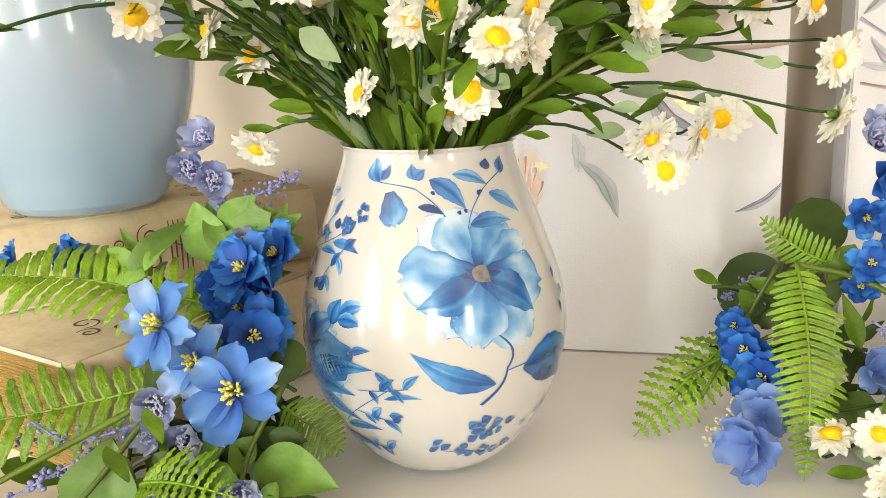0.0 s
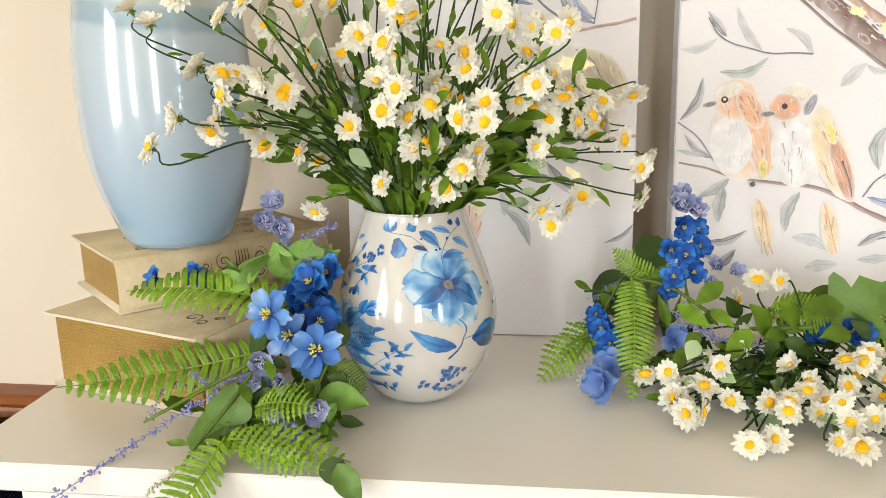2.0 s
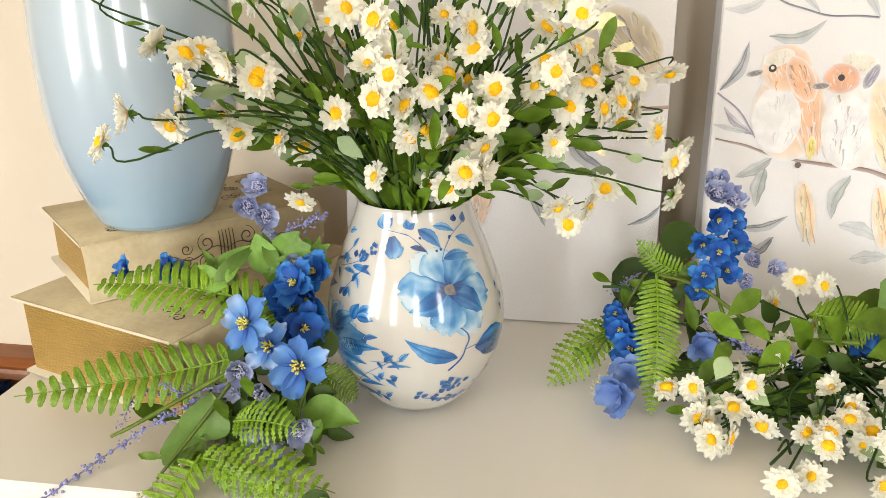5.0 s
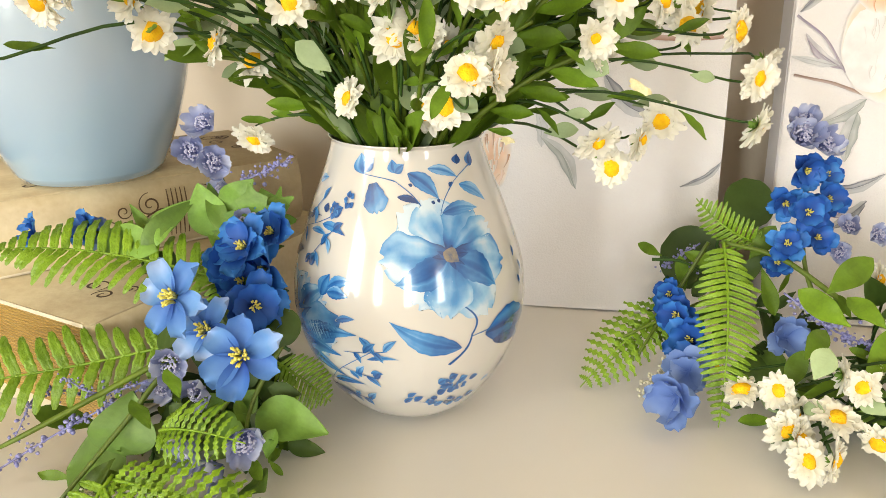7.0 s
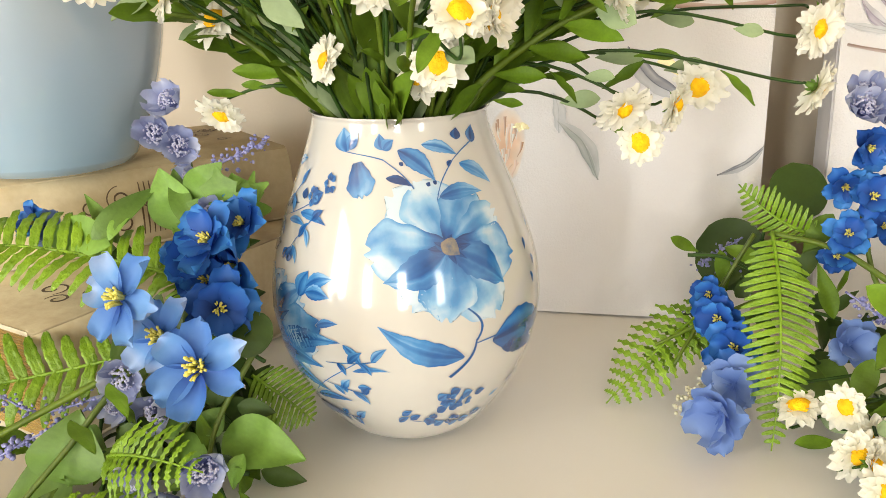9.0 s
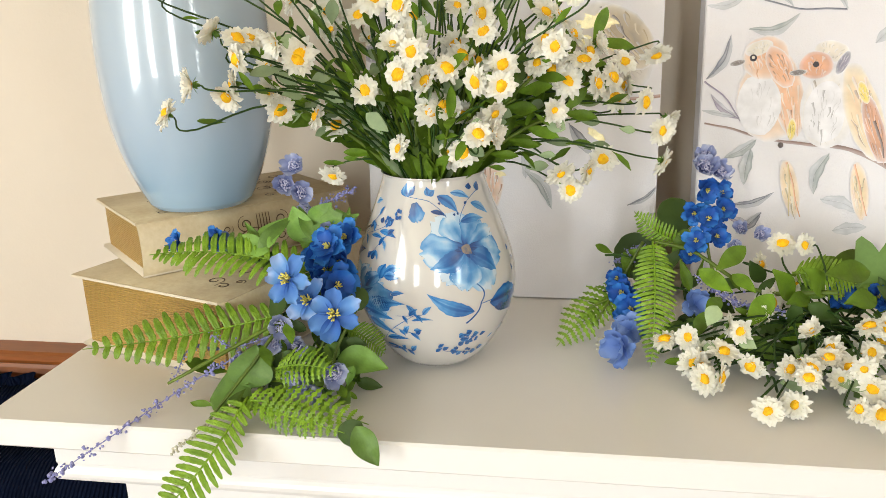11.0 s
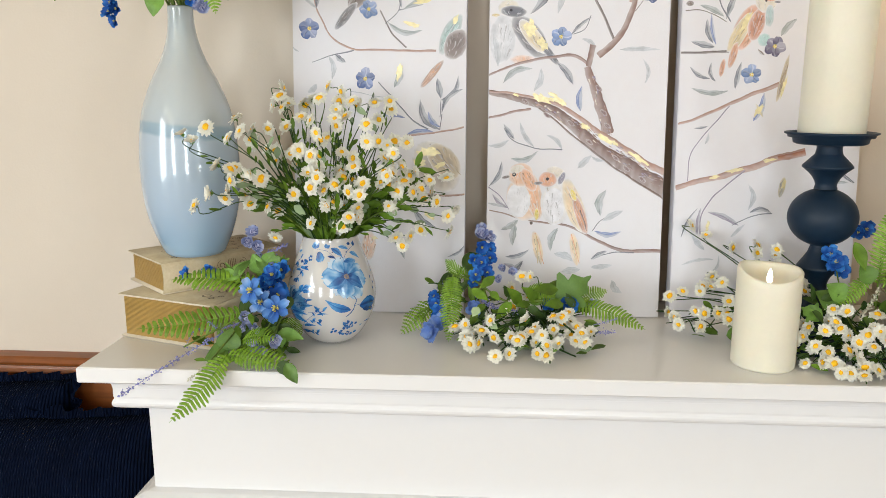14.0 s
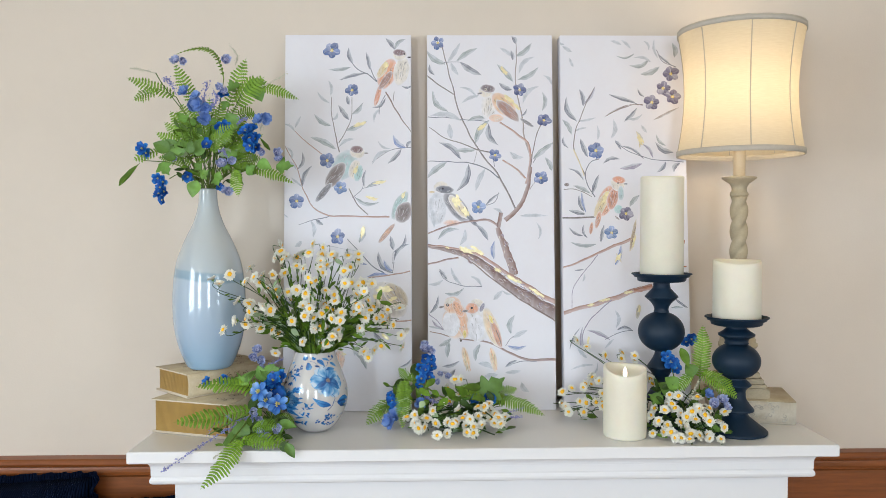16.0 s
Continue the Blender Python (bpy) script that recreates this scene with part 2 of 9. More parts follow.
page_lines(M_PAGES)


def knit_material():
    m = mat("navy_ribbed_knit", (0.0015, 0.0055, 0.022), 0.9, var=0.2, scale=20, spec=0.08)
    n, l = m.node_tree.nodes, m.node_tree.links
    tc = [x for x in n if x.type == "TEX_COORD"][0]
    w = n.new("ShaderNodeTexWave")
    w.bands_direction = "X"
    w.inputs["Scale"].default_value, w.inputs["Distortion"].default_value = 60, 0.6
    l.new(tc.outputs["Object"], w.inputs["Vector"])
    bp = n.new("ShaderNodeBump")
    bp.inputs["Strength"].default_value, bp.inputs["Distance"].default_value = 0.8, 0.004
    l.new(w.outputs["Fac"], bp.inputs["Height"])
    l.new(bp.outputs[0], n["Principled BSDF"].inputs["Normal"])
    return m


M_KNIT = knit_material()


def ombre_glass():
    """Opaque cased glass, milky white at the neck, a thin teal band at the shoulder, blue below."""
    m = bpy.data.materials.new("ombre_cased_glass")
    m.use_nodes = True
    n, l = m.node_tree.nodes, m.node_tree.links
    b = n["Principled BSDF"]
    tc = n.new("ShaderNodeTexCoord")
    sp = n.new("ShaderNodeSeparateXYZ")
    l.new(tc.outputs["Object"], sp.inputs[0])
    ns = n.new("ShaderNodeTexNoise")
    ns.inputs["Scale"].default_value = 22
    l.new(tc.outputs["Object"], ns.inputs["Vector"])
    ma = n.new("ShaderNodeMath")
    ma.operation = "MULTIPLY_ADD"
    ma.inputs[1].default_value = 0.012
    l.new(ns.outputs["Fac"], ma.inputs[0])
    tilt = n.new("ShaderNodeMath")
    tilt.operation = "MULTIPLY_ADD"
    tilt.inputs[1].default_value = 0.09
    l.new(sp.outputs["X"], tilt.inputs[0])
    l.new(sp.outputs["Z"], tilt.inputs[2])
    l.new(tilt.outputs[0], ma.inputs[2])
    mr = n.new("ShaderNodeMapRange")
    mr.inputs[1].default_value, mr.inputs[2].default_value = 0.006, 0.40
    l.new(ma.outputs[0], mr.inputs[0])
    cr = n.new("ShaderNodeValToRGB")
    stops = [(0.0, (0.248, 0.396, 0.552)), (0.05, (0.294, 0.442, 0.598)), (0.22, (0.377, 0.488, 0.621)), (0.49, (0.423, 0.515, 0.612)), (0.503, (0.258, 0.377, 0.478)), (0.54, (0.294, 0.405, 0.497)), (0.553, (0.442, 0.506, 0.552)), (0.72, (0.488, 0.529, 0.552)), (1.0, (0.478, 0.538, 0.561))]
    while len(cr.color_ramp.elements) < len(stops):
        cr.color_ramp.elements.new(0.5)
    for e, (p, c) in zip(cr.color_ramp.elements, stops):
        e.position, e.color = p, (*c, 1)
    l.new(mr.outputs[0], cr.inputs[0])
    l.new(cr.outputs[0], b.inputs["Base Color"])
    b.inputs["Roughness"].default_value = 0.22
    b.inputs["Coat Weight"].default_value, b.inputs["Coat Roughness"].default_value = 1.0, 0.03
    return m


M_OMBRE = ombre_glass()


def shade_material():
    m = bpy.data.materials.new("lit_linen_shade")
    m.use_nodes = True
    n, l = m.node_tree.nodes, m.node_tree.links
    tc = n.new("ShaderNodeTexCoord")
    ns = n.new("ShaderNodeTexNoise")
    ns.inputs["Scale"].default_value, ns.inputs["Detail"].default_value = 60, 6
    mp = n.new("ShaderNodeMapping")
    mp.inputs["Scale"].default_value = (1, 1, 8)
    l.new(tc.outputs["Object"], mp.inputs[0])
    l.new(mp.outputs[0], ns.inputs["Vector"])
    mix = n.new("ShaderNodeMix")
    mix.data_type = "RGBA"
    mix.inputs[6].default_value, mix.inputs[7].default_value = (0.80, 0.73, 0.58, 1), (0.68, 0.60, 0.45, 1)
    l.new(ns.outputs["Fac"], mix.inputs[0])
    d, t, mx = n.new("ShaderNodeBsdfDiffuse"), n.new("ShaderNodeBsdfTranslucent"), n.new("ShaderNodeMixShader")
    l.new(mix.outputs[2], d.inputs[0])
    l.new(mix.outputs[2], t.inputs[0])
    mx.inputs[0].default_value = 0.5
    l.new(d.outputs[0], mx.inputs[1])
    l.new(t.outputs[0], mx.inputs[2])
    l.new(mx.outputs[0], n["Material Output"].inputs[0])
    return m


M_SHADE = shade_material()


def glow(name, colour, strength):
    m = bpy.data.materials.new(name)
    m.use_nodes = True
    b = m.node_tree.nodes["Principled BSDF"]
    b.inputs["Base Color"].default_value = (0.9, 0.85, 0.75, 1)
    b.inputs["Emission Color"].default_value = (*colour, 1)
    b.inputs["Emission Strength"].default_value = strength
    return m


M_FLAME = glow("led_flame", (1.0, 0.86, 0.72), 3.0)
M_BULB = glow("lit_bulb", (1.0, 0.75, 0.45), 12.0)

# ---- building helpers ----
WM = {}


def thing(name, loc, label, category, group="", rz=0.0):
    ob = new(name)
    m = pose(*loc, 0, 0, rz)
    ob.matrix_basis = m
    ob.empty_display_size = 0.02
    WM[ob.name] = m
    return tagged(ob, label, category, group)


def as_mesh(bm, name, material, smooth=True):
    me = bpy.data.meshes.new(name)
    bm.to_mesh(me)
    bm.free()
    for mm in (material if isinstance(material, (list, tuple)) else [material]):
        me.materials.append(mm)
    if smooth:
        me.polygons.foreach_set("use_smooth", [True] * len(me.polygons))
    return me


def put(name, me, parent=None, m=None, label=""):
    """Links a mesh as one object at the world pose m, under parent."""
    ob = new(name, me)
    m = m or Matrix()
    if parent:
        ob.parent = parent
        ob.matrix_parent_inverse = WM[parent.name].inverted()
    ob.matrix_basis = m
    WM[ob.name] = m
    if label:
        ob["label"] = label
    return ob


def part(name, bm, material, parent, label="", m=None, smooth=True):
    return put(name, as_mesh(bm, name, material, smooth), parent, m if m is not None else WM[parent.name], label)


def box(bm, lo, hi, bevel=0.0, seg=2):
    vs = bmesh.ops.create_cube(bm, size=1.0)["verts"]
    for v in vs:
        v.co = Vector([lo[i] + (v.co[i] + 0.5) * (hi[i] - lo[i]) for i in range(3)])
    if bevel:
        es = list({e for v in vs for e in v.link_edges})
        bmesh.ops.bevel(bm, geom=es, offset=bevel, segments=seg, affect="EDGES", clamp_overlap=True)


def box_bm(lo, hi, bevel=0.0, seg=2):
    bm = bmesh.new()
    box(bm, lo, hi, bevel, seg)
    return bm


def lathe(profile, n=48, wobble=None, z_of=None):
    """Turns (radius, height) pairs about the z axis."""
    bm = bmesh.new()
    rings = []
    for k, (r, z) in enumerate(profile):
        if r < 1e-6:
            rings.append([bm.verts.new((0, 0, z))])
            continue
        ring = []
        for i in range(n):
            a = 2 * math.pi * i / n
            rr = r * (wobble(a, z) if wobble else 1)
            zz = z + (z_of(a, k) if z_of else 0)
            ring.append(bm.verts.new((rr * math.cos(a), rr * math.sin(a), zz)))
        rings.append(ring)
    for a, b in zip(rings, rings[1:]):
        for i in range(n):
            j = (i + 1) % n
            if len(a) == 1 and len(b) == 1:
                continue
            if len(a) == 1:
                bm.faces.new((a[0], b[j], b[i]))
            elif len(b) == 1:
                bm.faces.new((a[i], a[j], b[0]))
            else:
                bm.faces.new((a[i], a[j], b[j], b[i]))
    bmesh.ops.recalc_face_normals(bm, faces=bm.faces)
    return bm


def spline(pts, n):
    """n+1 points along a smooth curve through pts."""
    p = [Vector(q) for q in pts]
    p = [p[0] * 2 - p[1]] + p + [p[-1] * 2 - p[-2]]
    out = []
    for k in range(n + 1):
        f = k / n * (len(p) - 3)
        i = min(int(f), len(p) - 4)
        t = f - i
        a, b, c, d = p[i:i + 4]
        out.append(0.5 * ((2 * b) + (c - a) * t + (2 * a - 5 * b + 4 * c - d) * t * t + (3 * b - a - 3 * c + d) * t ** 3))
    return out


def tube(bm, pts, r0, r1, sides=5):
    rings = []
    for k, p in enumerate(pts):
        d = (pts[min(k + 1, len(pts) - 1)] - pts[max(k - 1, 0)])
        d = d.normalized() if d.length > 1e-9 else Vector((0, 0, 1))
        s = d.cross(Vector((0.31, 0.77, 0.55))).normalized()
        u = d.cross(s)
        r = r0 + (r1 - r0) * k / max(1, len(pts) - 1)
        rings.append([bm.verts.new(p + r * (math.cos(a) * s + math.sin(a) * u)) for a in (2 * math.pi * i / sides for i in range(sides))])
    for a, b in zip(rings, rings[1:]):
        for i in range(sides):
            bm.faces.new((a[i], a[(i + 1) % sides], b[(i + 1) % sides], b[i]))
    bm.faces.new(rings[0][::-1])
    bm.faces.new(rings[-1])


def profile_of(points):
    """Rounds a list of (radius, height) corners into a smooth turned profile."""
    p = spline([(r, 0, z) for r, z in points], len(points) * 5)
    return [(max(q.x, 0.0), q.z) for q in p]


def facing(loc, normal, spin=0.0, size=1.0):
    """A pose at loc whose z axis looks along normal."""
    q = Vector(normal).normalized().to_track_quat("Z", "Y")
    return Matrix.LocRotScale(Vector(loc), q @ Euler((0, 0, spin)).to_quaternion(), Vector((size, size, size)))

# ---- the room ----
WALL_Y, TOP = 0.433, 1.25
H = 2.6


def structure(name, bm, material, label, smooth=False):
    ob = put(name, as_mesh(bm, name, material, smooth))
    return tagged(ob, label, name.split("_")[0], kind="structure")


structure("floor", box_bm((-2.6, -3.8, -0.1), (2.6, 0.6, 0.0)), M_FLOOR, "brown oak floor of the room")
# the ceiling is out of view and works as a warm reflector
structure("ceiling", box_bm((-2.6, -3.8, H), (2.6, 0.6, H + 0.1)), M_CEIL, "unseen cream ceiling, tinted to bounce warm light")
structure("wall_north", box_bm((-2.5, WALL_Y, 0.0), (2.5, WALL_Y + 0.12, H)), M_WALL, "warm beige painted wall behind the mantel")
bm = bmesh.new()
for y0, y1, z0, z1 in ((-3.7, -3.2, 0, H), (-2.66, WALL_Y, 0, H), (-3.2, -2.66, 0, 1.0), (-3.2, -2.66, 2.4, H)):
    box(bm, (2.4, y0, z0), (2.52, y1, z1))
structure("wall_east", bm, M_WALL, "beige wall with a narrow window opening")
# left wall with a window opening
bm = bmesh.new()
box(bm, (-2.52, -3.7, 0), (-2.4, -2.65, H))
box(bm, (-2.52, -1.45, 0), (-2.4, WALL_Y, H))
box(bm, (-2.52, -2.65, 0), (-2.4, -1.45, 0.9))
box(bm, (-2.52, -2.65, 2.3), (-2.4, -1.45, H))
structure("wall_west", bm, M_WALL, "beige wall with a window opening")
# wall behind the camera with two window openings
bm = bmesh.new()
for x0, x1, z0, z1 in ((-2.4, -1.83, 0, H), (-1.27, 0.07, 0, H), (0.63, 2.4, 0, H), (-1.83, -1.27, 0, 1.0), (0.07, 0.63, 0, 1.0), (-1.83, -1.27, 2.4, H), (0.07, 0.63, 2.4, H)):
    box(bm, (x0, -3.72, z0), (x1, -3.6, z1))
structure("wall_south", bm, M_WALL, "beige wall with two window openings")


def window(name, x0, x1, z0, z1, y, side):
    """A white sash window; side: the wall it is set in."""
    base = put(name, as_mesh(box_bm((-0.001, -0.001, -0.001), (0.001, 0.001, 0.001)), name, M_WHITE))
    tagged(base, "white painted sash window with bright daylight behind it", "window", kind="structure")
    w = x1 - x0
    m = pose(x0, y, z0, 0, 0, 0) if side == "s" else pose(y, x1, z0, 0, 0, -90)
    h = z1 - z0
    bm = bmesh.new()
    for a, b in (((0, 0, 0), (0.06, 0.06, h)), ((w - 0.06, 0, 0), (w, 0.06, h)), ((0.06, 0, 0), (w - 0.06, 0.06, 0.06)), ((0.06, 0, h - 0.06), (w - 0.06, 0.06, h)), ((0.06, 0.01, h / 2 - 0.025), (w - 0.06, 0.05, h / 2 + 0.025)), ((w / 2 - 0.02, 0.012, 0.06), (w / 2 + 0.02, 0.048, h / 2 - 0.025)), ((w / 2 - 0.02, 0.012, h / 2 + 0.025), (w / 2 + 0.02, 0.048, h - 0.06))):
        box(bm, a, b, 0.004)
    part("window_frame", bm, M_WHITE, base, m=m, smooth=False)


window("window_1", -1.83, -1.27, 1.0, 2.4, -3.70, "s")
window("window_2", 0.07, 0.63, 1.0, 2.4, -3.70, "s")
window("window_4", -3.2, -2.66, 1.0, 2.4, 2.44, "w")
window("window_3", -2.65, -1.45, 0.9, 2.3, -2.50, "w")

# stained wood band with a moulded cap along the wall
def rail(name, x0, x1):
    prof = [(0.0, 0.965), (0.016, 0.965), (0.018, 0.972), (0.018, 1.066), (0.022, 1.070), (0.030, 1.074), (0.032, 1.082), (0.028, 1.088), (0.026, 1.093), (0.034, 1.098), (0.038, 1.104), (0.038, 1.113), (0.034, 1.1165), (0.0, 1.1165)]
    bm = bmesh.new()
    ends = []
    for x in (x0, x1):
        ends.append([bm.verts.new((x, WALL_Y - d, z)) for d, z in prof])
    n = len(prof)
    for i in range(n):
        bm.faces.new((ends[0][i], ends[0][(i + 1) % n], ends[1][(i + 1) % n], ends[1][i]))
    bm.faces.new(ends[0][::-1])
    bm.faces.new(ends[1])
    bmesh.ops.recalc_face_normals(bm, faces=bm.faces)
    ob = put(name, as_mesh(bm, name, M_WOOD, False))
    tagged(ob, "reddish brown stained wood rail with a moulded cap on the wall", "wood trim", kind="structure")


rail("trim", -2.4, 2.4)

# ---- the mantelpiece ----
mantel = thing("fireplace_mantel", (0, 0.2, 0), "white painted wooden fireplace mantel with moulded cornice against the wall", "mantel")
X0, X1, YB = -0.70, 0.708, WALL_Y - 0.003


def moulding(prof, material, name, parent):
    """Runs a profile of (inset, height) along the left end, the front and the right end."""
    bm = bmesh.new()
    cols = []
    for inset, z in prof:
        cols.append([bm.verts.new(p) for p in ((X0 + inset, YB, z), (X0 + inset, inset + 0.004, z), (X1 - inset, inset + 0.014, z), (X1 - inset, YB, z))])
    for a, b in zip(cols, cols[1:]):
        for i in range(3):
            bm.faces.new((a[i], a[i + 1], b[i + 1], b[i]))
    for c in (cols[0], cols[-1]):
        bm.faces.new(c)
    for k in (0, 3):
        if len(cols) > 2:
            bm.faces.new([c[k] for c in cols])
    bmesh.ops.recalc_face_normals(bm, faces=bm.faces)
    return part(name, bm, material, parent, m=Matrix(), smooth=False)


moulding([(0.002, TOP), (0.0, TOP - 0.002), (0.0, TOP - 0.022), (0.002, TOP - 0.024)], M_WHITE, "shelf", mantel)
cove = [(0.012 + 0.022 * math.sin(a), TOP - 0.0245 - 0.020 * (1 - math.cos(a))) for a in (math.pi / 2 * i / 8 for i in range(9))]
moulding([(0.012, TOP - 0.0242)] + cove[1:], M_WHITE, "cove_moulding", mantel)
moulding([(0.034, TOP - 0.0446), (0.034, TOP - 0.058), (0.0346, TOP - 0.0592), (0.0346, TOP - 0.0612), (0.0328, TOP - 0.0638), (0.0316, TOP - 0.067), (0.0318, TOP - 0.0705), (0.0336, TOP - 0.0742), (0.0375, TOP - 0.0766), (0.05, TOP - 0.078)], M_WHITE, "bead_moulding", mantel)
moulding([(0.07, TOP - 0.0782), (0.07, TOP - 0.224)], M_WHITE, "frieze", mantel)
moulding([(0.07, TOP - 0.2242), (0.058, TOP - 0.226), (0.045, TOP - 0.232), (0.045, TOP - 0.246), (0.05, TOP - 0.25), (0.062, TOP - 0.262), (0.07, TOP - 0.264)], M_WHITE, "lower_moulding", mantel)
for nm, a, b in (("pilaster", X0 + 0.075, X0 + 0.30), ("pilaster", X1 - 0.30, X1 - 0.075)):
    part(nm, box_bm((a, 0.078, 0.0), (b, YB, TOP - 0.2645), 0.004), M_WHITE, mantel, m=Matrix(), smooth=False)
part("fire_surround", box_bm((X0 + 0.302, 0.11, 0.0), (X1 - 0.302, YB, TOP - 0.2645), 0.002), M_WHITE, mantel, m=Matrix(), smooth=False)

# ---- three canvases ----
PW, PH, PT = 0.305, 0.906, 0.034
LEAN = -5.04


def canvas(x):
    t = thing("canvas_painting", (x, 0.3151, TOP + 0.0005), "tall unframed canvas of birds and blossoming branches leaning on the wall", "painting", "three bird canvases")
    m = pose(x, 0.3151, TOP + 0.0005, LEAN)
    WM[t.name] = m
    t.matrix_basis = m
    part("wrapped_canvas", box_bm((0, 0.0005, 0), (PW, PT, PH), 0.002), M_CANVAS, t, "white canvas wrapped over the sides", smooth=False)
    part("stretcher", box_bm((0.003, PT + 0.0003, 0.003), (PW - 0.003, PT + 0.006, PH - 0.003), 0.001), M_CANVAS_SIDE, t, "raw brown wood backing", smooth=False)
    part("canvas_face", box_bm((0.0008, -0.0006, 0.0008), (PW - 0.0008, 0.0004, PH - 0.0008)), M_CANVAS, t, "white primed canvas face", smooth=False)
    return t


canvas_a, canvas_b, canvas_c = canvas(-0.456), canvas(-0.1125), canvas(0.2115)

# ---- tall ombre vase on two books ----


def book(name, corner, angle, w, d, z0, z1, cover, pages, spine, label, group):
    """A closed hardback: fore edge at x = 0, spine at x = w, its lower edge facing -y."""
    t = thing(name, (corner[0], corner[1], z0), label, "book", group, rz=angle)
    h = z1 - z0
    b = 0.0035
    part("cover_board", box_bm((0, 0, 0), (w, d, b), 0.0008), [M_BOARD], t, "cream lower board")
    part("cover_board", box_bm((0, 0, h - b), (w, d, h), 0.0008), [cover], t, "patterned upper board")
    edge = bmesh.new()
    box(edge, (0.0, -0.0006, h - b + 0.0004), (w - 0.002, 0.0, h - 0.0006))
    box(edge, (-0.0006, 0.0, h - b + 0.0004), (0.0, d, h - 0.0006))
    part("board_edge", edge, M_BOARD, t, "pale worn board edge", smooth=False)
    part("page_block", box_bm((0.006, 0.006, b + 0.0002), (w - 0.006, d - 0.006, h - b - 0.0002)), pages, t, "gilt page edges", smooth=False)
    bm = bmesh.new()
    n = 8
    rows = []
    for y in (0, d):
        for r in (0.0, 0.003):
            rows.append([bm.verts.new((w - 0.004 + (0.008 + r) * math.sin(math.pi * i / n), y, 0.0 + h * (1 - math.cos(math.pi * i / n)) / 2 * (1 + 0 * r))) for i in range(n + 1)])
    a0, a1, b0, b1 = rows
    for i in range(n):
        bm.faces.new((a1[i], a1[i + 1], b1[i + 1], b1[i]))
        bm.faces.new((a0[i], b0[i], b0[i + 1], a0[i + 1]))
        bm.faces.new((a0[i], a0[i + 1], a1[i + 1], a1[i]))
        bm.faces.new((b0[i], b1[i], b1[i + 1], b0[i + 1]))
    bmesh.ops.recalc_face_normals(bm, faces=bm.faces)
    part("spine", bm, spine, t, "rounded parchment spine")
    return t


def scroll(bm, c, r, turns, start, flip, w, place):
    """A flat spiral ornament; place maps (a, b) on the surface to 3D."""
    pts = []
    for i in range(40):
        f = i / 39
        a = start + flip * turns * 2 * math.pi * f
        pts.append(Vector((c[0] + r * (1 - 0.85 * f) * math.cos(a), c[1] + r * (1 - 0.85 * f) * math.sin(a))))
    ribbon2(bm, pts, w, place)


def ribbon2(bm, pts, w, place):
    vs = []
    for i, p in enumerate(pts):
        d = (pts[min(i + 1, len(pts) - 1)] - pts[max(i - 1, 0)])
        nrm = Vector((-d.y, d.x)).normalized() if d.length else Vector((0, 1))
        ww = w * (0.35 + 0.65 * math.sin(math.pi * min(1, max(0, (i + 1) / (len(pts) + 1)))))
        vs.append((bm.verts.new(place(*(p + nrm * ww))), bm.verts.new(place(*(p - nrm * ww)))))
    for a, b in zip(vs, vs[1:]):
        bm.faces.new((a[0], a[1], b[1], b[0]))


lower_book = book("book", (-0.702, 0.147), -19.0, 0.186, 0.235, TOP + 0.0005, 1.323, M_COVER, M_PAGES, M_SPINE, "thick antique-look book with gilt pages lying under another book", "stacked books under the tall vase")
upper_book = book("book", (-0.722, 0.232), -43.5, 0.137, 0.215, 1.3235, 1.376, M_COVER, M_PAGES, M_SPINE, "antique-look book with a scrolled spine lying under the tall vase", "stacked books under the tall vase")


def spine_place(w, h):
    def f(a, b):
        k = math.acos(max(-1, min(1, 1 - 2 * (b + h / 2) / h)))
        return Vector((w - 0.004 + 0.0116 * math.sin(k), a, b + h / 2))
    return f


bm = bmesh.new()
f = spine_place(0.137, 0.0525)
for s in (-1, 1):
    for v in (-1, 1):
        scroll(bm, (0.118 + s * 0.019, v * 0.008), 0.0085, 1.6, math.pi / 2 * v, -s * v, 0.0006, f)
        scroll(bm, (0.118 + s * 0.037, v * 0.006), 0.0055, 1.4, 0.5, s * v, 0.0005, f)
    ribbon2(bm, [Vector((0.118 + s * x, 0.004 * math.sin(x * 140))) for x in [i * 0.0025 for i in range(22)]], 0.0006, f)
for k in range(-2, 3):
    ribbon2(bm, [Vector((0.118 + k * 0.0032, -0.017 + 0.034 * i / 10)) for i in range(11)], 0.0006, f)
part("spine_ornament", bm, M_INK, upper_book, "brown scroll ornament printed on the spine", smooth=False)
for bk, w, d, h in ((lower_book, 0.186, 0.235, 0.0725), (upper_book, 0.137, 0.215, 0.0525)):
    bm = bmesh.new()
    fl = (lambda hh: (lambda a, b: Vector((a, b, hh + 0.0004))))(h)
    rs = random.Random(5)
    for i in range(30):
        scroll(bm, (0.016 + rs.random() * (w - 0.035), 0.014 + rs.random() * (d - 0.03)), 0.005 + 0.006 * rs.random(), 1.3, rs.random() * 6, rs.choice((-1, 1)), 0.0009, fl)
    tagged(part("cover_ornament", bm, M_INK, bk, "faded brown scrollwork on the cover", smooth=False), kind="stuff")

